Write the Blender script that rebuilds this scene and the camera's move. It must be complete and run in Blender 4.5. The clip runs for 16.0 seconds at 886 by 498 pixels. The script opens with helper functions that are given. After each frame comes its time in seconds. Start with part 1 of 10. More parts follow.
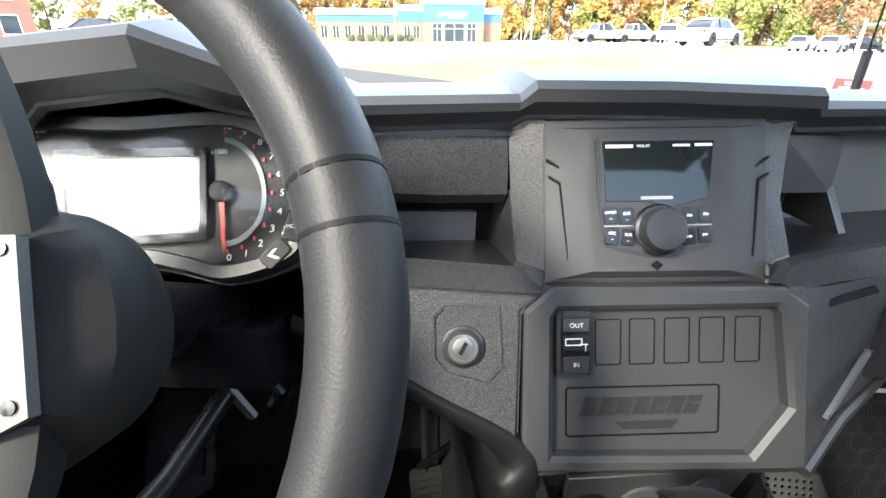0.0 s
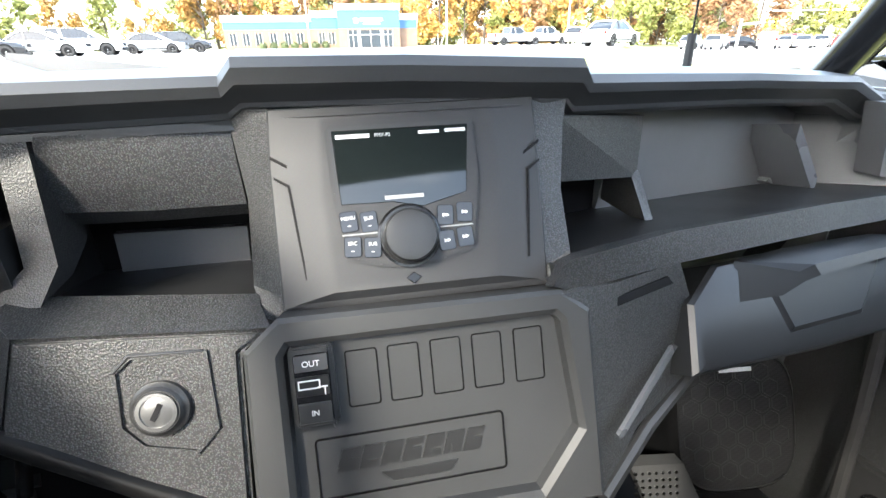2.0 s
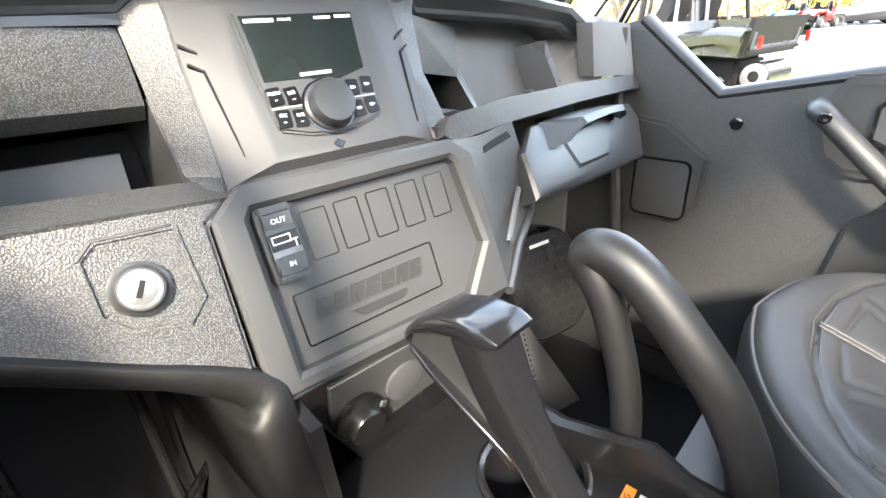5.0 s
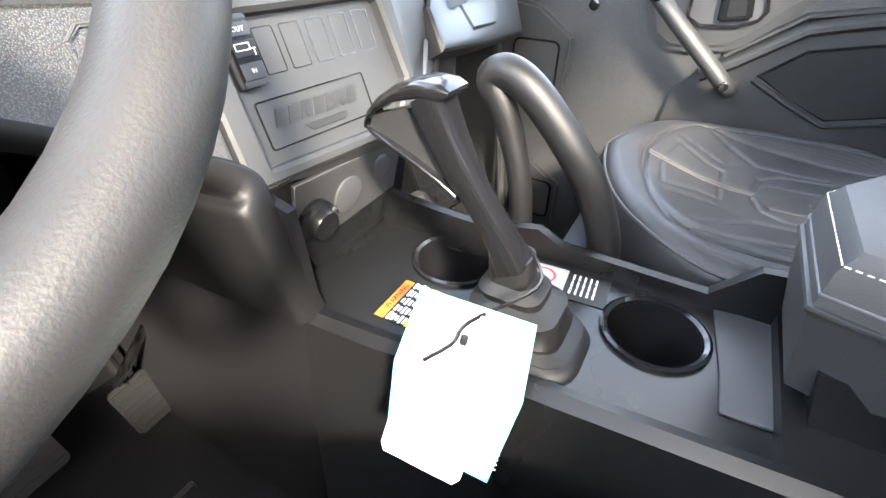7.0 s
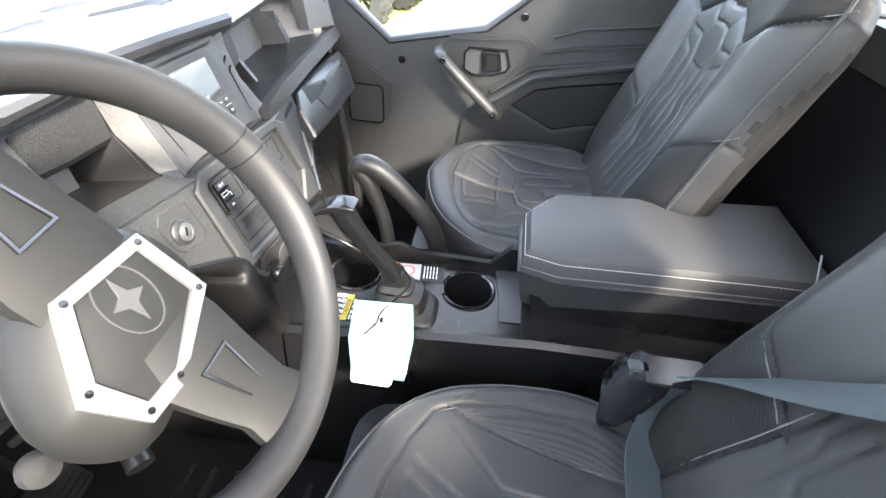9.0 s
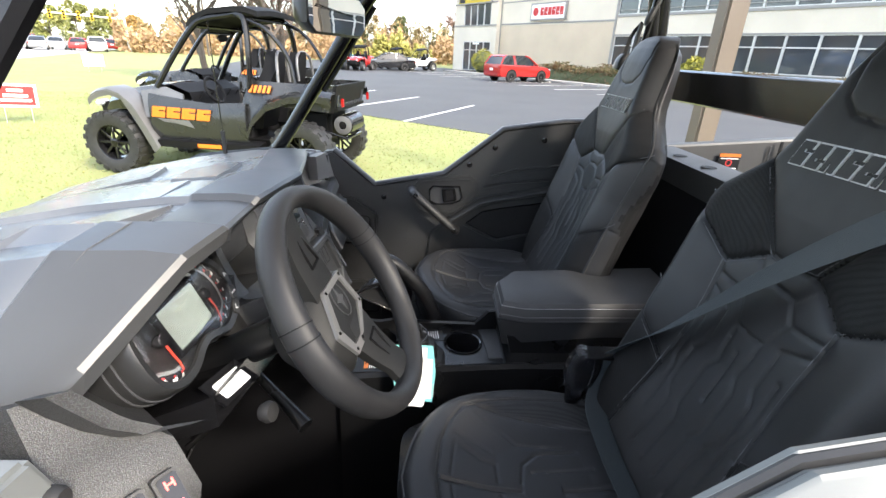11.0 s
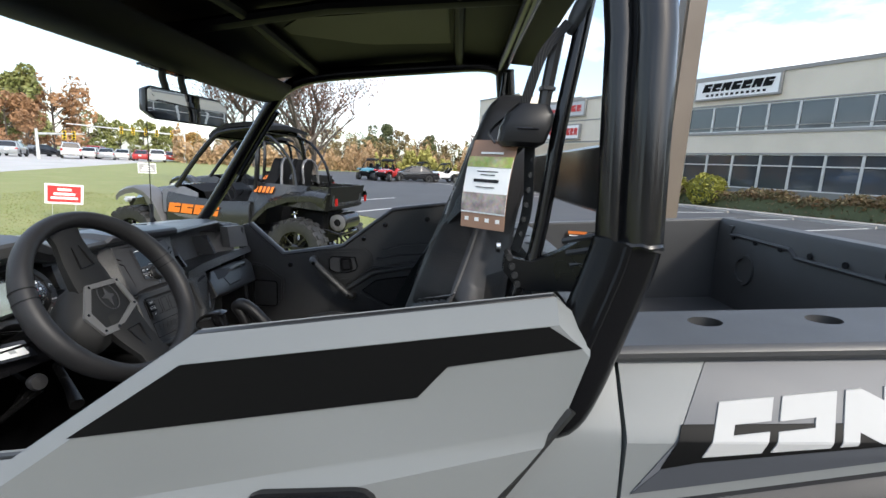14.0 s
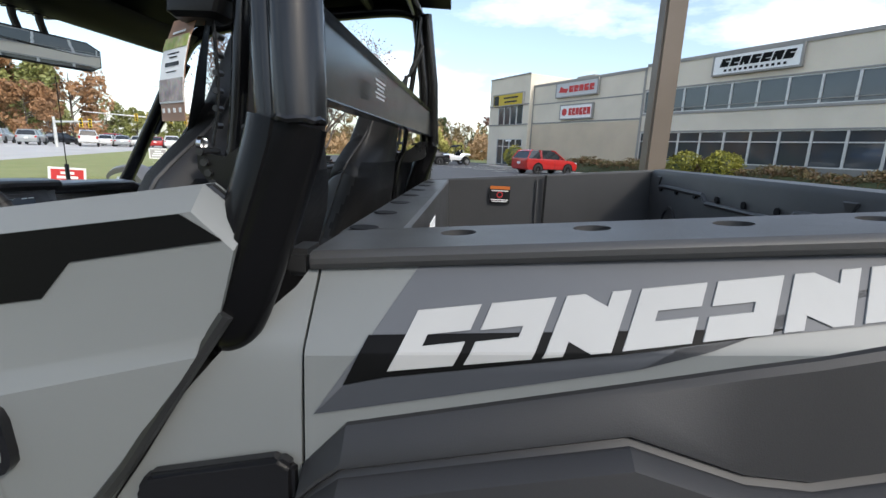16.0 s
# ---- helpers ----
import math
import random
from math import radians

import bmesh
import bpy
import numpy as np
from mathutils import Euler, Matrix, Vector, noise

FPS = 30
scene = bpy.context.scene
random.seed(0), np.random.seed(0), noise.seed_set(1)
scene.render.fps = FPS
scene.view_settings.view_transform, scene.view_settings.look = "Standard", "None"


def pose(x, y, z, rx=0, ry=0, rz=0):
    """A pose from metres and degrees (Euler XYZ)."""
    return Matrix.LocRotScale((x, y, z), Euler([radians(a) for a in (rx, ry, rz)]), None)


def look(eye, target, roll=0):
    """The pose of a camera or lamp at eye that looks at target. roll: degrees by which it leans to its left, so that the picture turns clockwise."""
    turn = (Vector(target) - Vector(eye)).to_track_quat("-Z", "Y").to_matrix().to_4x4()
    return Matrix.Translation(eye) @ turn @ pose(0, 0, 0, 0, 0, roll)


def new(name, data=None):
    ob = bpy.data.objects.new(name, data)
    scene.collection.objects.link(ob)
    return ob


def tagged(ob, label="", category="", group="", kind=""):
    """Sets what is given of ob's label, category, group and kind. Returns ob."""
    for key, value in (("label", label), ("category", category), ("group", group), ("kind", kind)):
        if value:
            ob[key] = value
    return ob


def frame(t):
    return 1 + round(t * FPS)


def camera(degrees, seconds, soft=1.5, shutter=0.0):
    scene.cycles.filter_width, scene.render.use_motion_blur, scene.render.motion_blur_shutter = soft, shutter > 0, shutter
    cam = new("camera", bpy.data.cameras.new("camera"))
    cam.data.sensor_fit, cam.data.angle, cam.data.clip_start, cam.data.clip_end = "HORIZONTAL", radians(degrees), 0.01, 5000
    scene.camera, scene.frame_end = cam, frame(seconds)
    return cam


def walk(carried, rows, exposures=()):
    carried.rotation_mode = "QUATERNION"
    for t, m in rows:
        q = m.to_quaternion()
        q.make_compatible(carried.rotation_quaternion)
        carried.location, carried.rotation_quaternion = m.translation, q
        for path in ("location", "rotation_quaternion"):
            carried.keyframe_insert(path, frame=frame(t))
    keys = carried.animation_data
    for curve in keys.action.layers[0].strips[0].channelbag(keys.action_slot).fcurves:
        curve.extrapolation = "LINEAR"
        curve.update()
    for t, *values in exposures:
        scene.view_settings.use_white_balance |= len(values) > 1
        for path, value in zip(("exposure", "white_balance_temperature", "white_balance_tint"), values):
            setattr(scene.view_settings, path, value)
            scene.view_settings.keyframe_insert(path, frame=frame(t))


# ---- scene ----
cam = camera(87.7, 16.0)
PATH = [
    (0, (-0.168, 0.055, 1.316), (0.073, 1.859, 0.486), 0.1),
    (0.5, (-0.122, 0.072, 1.307), (0.16, 1.874, 0.487), -0.6),
    (1, (-0.076, 0.086, 1.296), (0.297, 1.874, 0.482), -0.7),
    (1.5, (-0.037, 0.097, 1.295), (0.408, 1.87, 0.483), -1.1),
    (2, (-0.009, 0.095, 1.292), (0.505, 1.848, 0.478), -1.1),
    (2.5, (-0.004, 0.086, 1.292), (0.608, 1.804, 0.472), -1.0),
    (3, (-0.024, 0.073, 1.294), (0.721, 1.745, 0.488), -1.9),
    (3.2, (-0.031, 0.063, 1.294), (0.78, 1.711, 0.503), -2.4),
    (5.3, (-0.17, 0.047, 1.206), (1.141, 1.277, 0.33), -3.3),
    (5.5, (-0.18, 0.045, 1.194), (1.162, 1.234, 0.307), -3.2),
    (6, (-0.216, 0.04, 1.175), (1.193, 1.088, 0.219), -1.8),
    (6.5, (-0.25, 0.027, 1.166), (1.176, 0.931, 0.095), 0.1),
    (7, (-0.287, 0.01, 1.18), (1.146, 0.802, 0.031), 1.1),
    (7.5, (-0.318, -0.028, 1.224), (1.136, 0.636, 0.022), 2.3),
    (8, (-0.364, -0.02, 1.298), (1.124, 0.445, 0.046), 3.4),
    (8.5, (-0.43, -0.022, 1.384), (1.072, 0.243, 0.09), 4.3),
    (8.7, (-0.466, -0.027, 1.421), (1.034, 0.169, 0.112), 4.1),
    (10.8, (-0.897, 0.083, 1.561), (0.918, 0.012, 0.723), 3.0),
    (11, (-0.923, 0.092, 1.557), (0.918, 0.013, 0.779), 2.7),
    (11.5, (-1.003, 0.053, 1.559), (0.896, -0.042, 0.937), 1.2),
    (12, (-1.092, -0.04, 1.546), (0.836, -0.121, 1.022), 1.4),
    (12.5, (-1.162, -0.131, 1.533), (0.789, -0.175, 1.095), 3.0),
    (13, (-1.174, -0.225, 1.52), (0.79, -0.231, 1.141), 3.3),
    (13.5, (-1.171, -0.308, 1.519), (0.797, -0.28, 1.166), 4.0),
    (14, (-1.168, -0.444, 1.505), (0.8, -0.396, 1.157), 3.3),
    (14.5, (-1.188, -0.56, 1.497), (0.779, -0.478, 1.144), 2.8),
    (15, (-1.181, -0.659, 1.478), (0.78, -0.557, 1.104), 2.2),
    (15.5, (-1.132, -0.734, 1.449), (0.824, -0.625, 1.045), 2.3),
    (16, (-1.099, -0.803, 1.415), (0.853, -0.694, 0.995), 2.5),
]
EXPOSURES = [(0.0, 3.20, 6750, 6), (3.2, 3.80, 6800, 6.5), (5.3, 4.60, 7250, 8), (7.5, 4.75, 7150, 8.5), (8.7, 4.60, 7150, 9), (10.8, 2.66, 7000, 10), (12.0, 1.92, 6800, 9.5), (13.0, 1.54, 6750, 9.5), (14.0, 1.36, 6550, 9), (16.0, 1.00, 6500, 9.0)]
walk(cam, [(t, look(eye, target, roll)) for t, eye, target, roll in PATH], EXPOSURES)

# ---- world, sun ----
SUN_FROM = Vector((-0.60, -0.56, 0.62)).normalized()
world = bpy.data.worlds.new("world")
scene.world = world
world.use_nodes = True
wn, wl = world.node_tree.nodes, world.node_tree.links
sky = wn.new("ShaderNodeTexSky")
sky.sky_type = "NISHITA"
sky.sun_disc = False
sky.sun_elevation = math.asin(SUN_FROM.z)
sky.sun_rotation = math.atan2(SUN_FROM.x, SUN_FROM.y)
sky.dust_density = 1.6
sky.ozone_density = 1.2
# thin broken cloud over the blue
tc = wn.new("ShaderNodeTexCoord")
mp = wn.new("ShaderNodeMapping")
mp.inputs["Scale"].default_value = (1.0, 1.0, 3.2)
cl = wn.new("ShaderNodeTexNoise")
cl.inputs["Scale"].default_value = 2.3
cl.inputs["Detail"].default_value = 7.0
cl.inputs["Roughness"].default_value = 0.58
cr = wn.new("ShaderNodeValToRGB")
cr.color_ramp.elements[0].position, cr.color_ramp.elements[1].position = 0.48, 0.80
cr.color_ramp.elements[0].color = (0.06, 0.06, 0.06, 1)
mxs = wn.new("ShaderNodeMix")
mxs.data_type = "RGBA"
mxs.inputs["B"].default_value = (9.8, 10.2, 10.8, 1)
wl.new(tc.outputs["Generated"], mp.inputs["Vector"])
wl.new(mp.outputs["Vector"], cl.inputs["Vector"])
wl.new(cl.outputs["Fac"], cr.inputs["Fac"])
wl.new(cr.outputs["Color"], mxs.inputs["Factor"])
wl.new(sky.outputs["Color"], mxs.inputs["A"])
wl.new(mxs.outputs["Result"], wn["Background"].inputs["Color"])
wn["Background"].inputs["Strength"].default_value = 0.125

sun_data = bpy.data.lights.new("sun", "SUN")
sun_data.energy = 1.15
sun_data.angle = radians(7.0)
sun_data.color = (1.0, 0.95, 0.87)
sun = new("sun", sun_data)
sun.rotation_euler = (-SUN_FROM).to_track_quat("-Z", "Y").to_euler()


# ---- materials ----
def mat(name, color, rough=0.5, metal=0.0, vary=0.0, vscale=8.0, grain=0.0, gscale=60.0, bump=0.0, bscale=200.0,
        coat=0.0, spec=0.5, dark=None, kind="noise", rvary=0.0, stretch=None, island=0.0):
    """A surface with two scales of colour variation, roughness wear and a fine relief."""
    m = bpy.data.materials.new(name)
    m.use_nodes = True
    n, l = m.node_tree.nodes, m.node_tree.links
    b = n["Principled BSDF"]
    b.inputs["Base Color"].default_value = (*color, 1)
    b.inputs["Roughness"].default_value = rough
    b.inputs["Metallic"].default_value = metal
    b.inputs["Coat Weight"].default_value = coat
    b.inputs["Specular IOR Level"].default_value = spec
    c = n.new("ShaderNodeTexCoord")
    src = c.outputs["Object"]
    if stretch:
        mpn = n.new("ShaderNodeMapping")
        mpn.inputs["Scale"].default_value = stretch
        l.new(src, mpn.inputs["Vector"])
        src = mpn.outputs["Vector"]
    col = None
    if vary or grain:
        t1 = n.new("ShaderNodeTexNoise")
        t1.inputs["Scale"].default_value = vscale
        t1.inputs["Detail"].default_value = 4
        t2 = n.new("ShaderNodeTexNoise")
        t2.inputs["Scale"].default_value = gscale
        t2.inputs["Detail"].default_value = 3
        l.new(src, t1.inputs["Vector"])
        l.new(src, t2.inputs["Vector"])
        d = dark or tuple(x * 0.55 for x in color)
        m1 = n.new("ShaderNodeMix")
        m1.data_type = "RGBA"
        m1.inputs["A"].default_value = (*color, 1)
        m1.inputs["B"].default_value = (*d, 1)
        r1 = n.new("ShaderNodeMapRange")
        r1.inputs["From Min"].default_value, r1.inputs["From Max"].default_value = 0.38, 0.72
        r1.inputs["To Max"].default_value = vary
        l.new(t1.outputs["Fac"], r1.inputs["Value"])
        l.new(r1.outputs["Result"], m1.inputs["Factor"])
        m2 = n.new("ShaderNodeMix")
        m2.data_type = "RGBA"
        m2.blend_type = "OVERLAY"
        m2.inputs["Factor"].default_value = grain
        l.new(m1.outputs["Result"], m2.inputs["A"])
        l.new(t2.outputs["Color"], m2.inputs["B"])
        col = m2.outputs["Result"]
        if rvary:
            r2 = n.new("ShaderNodeMapRange")
            r2.inputs["From Min"].default_value, r2.inputs["From Max"].default_value = 0.3, 0.75
            r2.inputs["To Min"].default_value, r2.inputs["To Max"].default_value = rough - rvary, rough + rvary
            l.new(t1.outputs["Fac"], r2.inputs["Value"])
            l.new(r2.outputs["Result"], b.inputs["Roughness"])
    if island:
        g = n.new("ShaderNodeObjectInfo")
        gi = n.new("ShaderNodeNewGeometry")
        ad = n.new("ShaderNodeMath")
        ad.operation = "ADD"
        l.new(g.outputs["Random"], ad.inputs[0])
        l.new(gi.outputs["Random Per Island"], ad.inputs[1])
        h = n.new("ShaderNodeHueSaturation")
        r3 = n.new("ShaderNodeMapRange")
        r3.inputs["From Max"].default_value = 2.0
        r3.inputs["To Min"].default_value, r3.inputs["To Max"].default_value = 1 - island, 1 + island
        l.new(ad.outputs["Value"], r3.inputs["Value"])
        l.new(r3.outputs["Result"], h.inputs["Value"])
        if col:
            l.new(col, h.inputs["Color"])
        else:
            h.inputs["Color"].default_value = (*color, 1)
        col = h.outputs["Color"]
    if col:
        l.new(col, b.inputs["Base Color"])
    if bump:
        if kind == "pebble":
            t3 = n.new("ShaderNodeTexVoronoi")
            t3.inputs["Scale"].default_value = bscale
            out = t3.outputs["Distance"]
            # relief shading put into the colour: grain tops lightened, gaps darkened
            mw = n.new("ShaderNodeMix")
            mw.data_type = "RGBA"
            mw.blend_type = "MULTIPLY"
            mw.inputs["Factor"].default_value = 1.0
            rw = n.new("ShaderNodeMapRange")
            rw.inputs["From Min"].default_value, rw.inputs["From Max"].default_value = 0.10, 0.55
            rw.inputs["To Min"].default_value, rw.inputs["To Max"].default_value = 2.3, 0.55
            l.new(out, rw.inputs["Value"])
            l.new(rw.outputs["Result"], mw.inputs["B"])
            l.new(col, mw.inputs["A"])
            l.new(mw.outputs["Result"], b.inputs["Base Color"])
        elif kind == "weave":
            t3 = n.new("ShaderNodeTexVoronoi")
            t3.inputs["Scale"].default_value = bscale
            t3.inputs["Randomness"].default_value = 0.15
            out = t3.outputs["Distance"]
            mw = n.new("ShaderNodeMix")
            mw.data_type = "RGBA"
            mw.inputs["B"].default_value = (*tuple(x * 0.35 for x in color), 1)
            rw = n.new("ShaderNodeMapRange")
            rw.inputs["From Min"].default_value, rw.inputs["From Max"].default_value = 0.35, 0.60
            l.new(out, rw.inputs["Value"])
            l.new(rw.outputs["Result"], mw.inputs["Factor"])
            l.new(col, mw.inputs["A"])
            l.new(mw.outputs["Result"], b.inputs["Base Color"])
        elif kind == "ribs":
            t3 = n.new("ShaderNodeTexWave")
            t3.inputs["Scale"].default_value = bscale
            out = t3.outputs["Fac"]
        else:
            t3 = n.new("ShaderNodeTexNoise")
            t3.inputs["Scale"].default_value = bscale
            t3.inputs["Detail"].default_value = 3
            out = t3.outputs["Fac"]
        l.new(src, t3.inputs["Vector"])
        bu = n.new("ShaderNodeBump")
        bu.inputs["Strength"].default_value = bump
        bu.inputs["Distance"].default_value = 0.5 / bscale
        l.new(out, bu.inputs["Height"])
        l.new(bu.outputs["Normal"], b.inputs["Normal"])
    return m


def glow(name, color, strength):
    m = mat(name, color, 0.4)
    b = m.node_tree.nodes["Principled BSDF"]
    b.inputs["Emission Color"].default_value = (*color, 1)
    b.inputs["Emission Strength"].default_value = strength
    return m


def glass(name, color=(0.9, 0.95, 0.95), rough=0.02):
    m = mat(name, color, rough)
    b = m.node_tree.nodes["Principled BSDF"]
    b.inputs["Transmission Weight"].default_value = 1.0
    b.inputs["IOR"].default_value = 1.45
    return m


PEBBLE = mat("pebbled_black_plastic", (0.034, 0.035, 0.036), 0.44, spec=0.52, vary=0.35, vscale=5, grain=0.35, gscale=520, bump=0.40, bscale=820, kind="pebble", rvary=0.06, dark=(0.038, 0.038, 0.039))
PLAIN = mat("satin_black_plastic", (0.017, 0.0175, 0.018), 0.36, vary=0.5, vscale=6, grain=0.2, gscale=900, bump=0.12, bscale=900, rvary=0.07, dark=(0.034, 0.034, 0.035))
BEZEL = mat("charcoal_trim_plastic", (0.046, 0.047, 0.050), 0.55, spec=0.32, vary=0.4, vscale=7, grain=0.15, gscale=900, bump=0.08, bscale=1200, rvary=0.05)
PANELM = mat("matte_panel_plastic", (0.028, 0.029, 0.030), 0.55, vary=0.4, vscale=9, grain=0.2, gscale=1100, bump=0.25, bscale=1300, rvary=0.05)
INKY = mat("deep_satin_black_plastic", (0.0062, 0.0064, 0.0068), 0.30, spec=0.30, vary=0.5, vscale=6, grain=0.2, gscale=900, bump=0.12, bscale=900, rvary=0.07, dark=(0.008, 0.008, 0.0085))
SHELFM = mat("smooth_grey_plastic", (0.14, 0.141, 0.143), 0.40, vary=0.4, vscale=6, grain=0.15, gscale=900, bump=0.08, bscale=900, rvary=0.06)
GLOSS = mat("gloss_black_plastic", (0.008, 0.008, 0.009), 0.16, vary=0.3, vscale=14, grain=0.1, gscale=300, rvary=0.06)
# near-black and dull: recess shade held in the colour, also plain black parts
DEEP = mat("black_plastic_and_cavity_shade", (0.006, 0.006, 0.007), 0.62, spec=0.2, vary=0.4, vscale=6, bump=0.2, bscale=500)
RUBBER = mat("black_rubber", (0.020, 0.020, 0.021), 0.58, vary=0.5, vscale=20, bump=0.25, bscale=700, dark=(0.04, 0.039, 0.037))
COWLM = mat("dark_cowl_plastic", (0.060, 0.062, 0.065), 0.40, vary=0.35, vscale=4, grain=0.15, gscale=900, bump=0.12, bscale=900, rvary=0.06)
HOODM = mat("grey_hood_plastic", (0.125, 0.130, 0.138), 0.27, vary=0.35, vscale=4, grain=0.15, gscale=900, bump=0.10, bscale=900, rvary=0.06)
PAINT = mat("grey_gloss_paint", (0.168, 0.178, 0.176), 0.46, spec=0.42, vary=0.12, vscale=3, grain=0.08, gscale=1500, rvary=0.03)
DECALK = mat("black_gloss_decal", (0.004, 0.004, 0.004), 0.50, vary=0.2, vscale=10, spec=0.12)
DECALG = mat("dark_grey_decal", (0.050, 0.054, 0.062), 0.46, spec=0.35, vary=0.2, vscale=8)
DECALM = mat("mid_grey_decal", (0.095, 0.100, 0.110), 0.46, spec=0.35, vary=0.2, vscale=8)
DECALW = mat("white_decal", (0.38, 0.38, 0.37), 0.50, spec=0.3, vary=0.1, vscale=12)
STEEL = mat("black_powder_coat", (0.006, 0.006, 0.0065), 0.19, spec=0.46, vary=0.5, vscale=9, grain=0.2, gscale=800, bump=0.03, bscale=420, rvary=0.04, dark=(0.012, 0.012, 0.013))
LEATHER = mat("black_vinyl", (0.0170, 0.0170, 0.0180), 0.50, spec=0.44, vary=0.5, vscale=11, grain=0.2, gscale=500, bump=0.22, bscale=620, rvary=0.08, dark=(0.032, 0.032, 0.034))
WRAP = mat("grained_wheel_rubber", (0.014, 0.014, 0.015), 0.52, spec=0.36, vary=0.4, vscale=16, grain=0.2, gscale=700, bump=0.30, bscale=880, rvary=0.06, dark=(0.026, 0.026, 0.027))
MESHF = mat("black_mesh_fabric", (0.034, 0.034, 0.035), 0.6, spec=0.3, vary=0.3, vscale=30, bump=0.35, bscale=480, kind="weave", dark=(0.055, 0.055, 0.056))
# same mesh as MESHF, its colour darkened for the panels in shade
MESHK = mat("shaded_mesh_fabric", (0.013, 0.013, 0.0135), 0.65, spec=0.25, vary=0.3, vscale=30, bump=0.30, bscale=480, kind="weave", dark=(0.028, 0.028, 0.029))
EMBROID = mat("white_embroidery", (0.50, 0.50, 0.50), 0.7, vary=0.2, vscale=200)
THREAD = mat("light_grey_thread", (0.10, 0.10, 0.105), 0.7, vary=0.3, vscale=200)
THREADK = mat("black_thread", (0.034, 0.034, 0.035), 0.6, vary=0.3, vscale=200)
WEBK = mat("black_belt_webbing", (0.010, 0.0105, 0.011), 0.6, spec=0.3, vary=0.4, vscale=30, bump=0.5, bscale=420, kind="ribs")
WEB = mat("grey_belt_webbing", (0.028, 0.038, 0.043), 0.62, vary=0.4, vscale=30, bump=0.6, bscale=420, kind="ribs", dark=(0.035, 0.042, 0.046))
SILVER = mat("silver_paint", (0.075, 0.075, 0.075), 0.42, metal=0.35, vary=0.25, vscale=14, grain=0.1, gscale=900)
CHROME = mat("bright_metal", (0.72, 0.72, 0.72), 0.18, metal=1.0, vary=0.3, vscale=60, rvary=0.08)
WHITEP = mat("white_print", (0.80, 0.80, 0.78), 0.5, vary=0.08, vscale=40)
GREYP = mat("grey_print", (0.35, 0.36, 0.36), 0.5, vary=0.1, vscale=40)
PAPER = mat("white_card", (0.86, 0.86, 0.84), 0.55, vary=0.06, vscale=20)
TEAL = mat("teal_card", (0.08, 0.42, 0.42), 0.5, vary=0.12, vscale=20)
KRAFT = mat("brown_card", (0.33, 0.19, 0.125), 0.5, vary=0.25, vscale=25)
ORANGE = mat("orange_print", (0.52, 0.14, 0.018), 0.5, vary=0.1, vscale=40)
YELLOW = mat("yellow_print", (0.58, 0.42, 0.022), 0.5, vary=0.1, vscale=40)
REDP = mat("red_print", (0.55, 0.03, 0.03), 0.5, vary=0.15, vscale=30)
REDLIT = glow("lit_red_legend", (0.9, 0.06, 0.05), 1.6)
NEEDLE = mat("red_needle", (0.34, 0.03, 0.018), 0.4, vary=0.1, vscale=60)
LCD = mat("grey_lcd", (0.15, 0.17, 0.160), 0.08, vary=0.12, vscale=10)
SCREEN = mat("dark_radio_screen", (0.012, 0.016, 0.016), 0.04, vary=0.2, vscale=10)
DIAL = mat("dark_dial", (0.012, 0.012, 0.013), 0.42, vary=0.3, vscale=12, spec=0.25)
DIALRING = mat("dull_dial_ring", (0.16, 0.165, 0.17), 0.5, vary=0.2, vscale=40)
MIRRORM = mat("mirror_glass", (0.9, 0.9, 0.9), 0.01, metal=1.0, vary=0.05, vscale=5)


# ---- shapes ----
def part(name, bm, material, parent=None, label="", angle=38, smooth=True):
    me = bpy.data.meshes.new(name)
    bmesh.ops.recalc_face_normals(bm, faces=bm.faces)
    bm.to_mesh(me)
    bm.free()
    me.materials.append(material)
    if smooth:
        me.shade_smooth()
        me.set_sharp_from_angle(angle=radians(angle))
    ob = new(name, me)
    if parent:
        ob.parent = parent
    if label:
        ob["label"] = label
    return ob


def empty(name, label, category, at=(0, 0, 0), group="", kind=""):
    ob = new(name)
    ob.empty_display_size = 0.1
    ob.matrix_basis = Matrix.Translation(at)
    return tagged(ob, label, category, group, kind)


def axes(o, u, v):
    """A local frame at o: x along u, y along v made square to it, z towards the viewer."""
    u = Vector(u).normalized()
    v = Vector(v)
    v = (v - u * u.dot(v)).normalized()
    n = u.cross(v)
    m = Matrix((u, v, n)).transposed().to_4x4()
    m.translation = Vector(o)
    return m


def prism(pts, z0=0.0, z1=0.01, m=None, bevel=0.0, seg=2, taper=0.0):
    """A polygon in the local plane, given thickness; taper draws the top in."""
    bm = bmesh.new()
    c = sum((Vector((p[0], p[1], 0)) for p in pts), Vector()) / len(pts)
    lo = [bm.verts.new((p[0], p[1], z0)) for p in pts]
    hi = [bm.verts.new((p[0] + (c.x - p[0]) * taper, p[1] + (c.y - p[1]) * taper, z1)) for p in pts]
    k = len(pts)
    bm.faces.new(lo[::-1])
    top = bm.faces.new(hi)
    for i in range(k):
        bm.faces.new((lo[i], lo[(i + 1) % k], hi[(i + 1) % k], hi[i]))
    bmesh.ops.recalc_face_normals(bm, faces=bm.faces)
    if bevel:
        es = set(top.edges) | {e for e in bm.edges if (e.verts[0] in hi) != (e.verts[1] in hi)}
        bmesh.ops.bevel(bm, geom=list(es), offset=bevel, segments=seg, affect="EDGES", clamp_overlap=True)
    if m:
        bm.transform(m)
    return bm


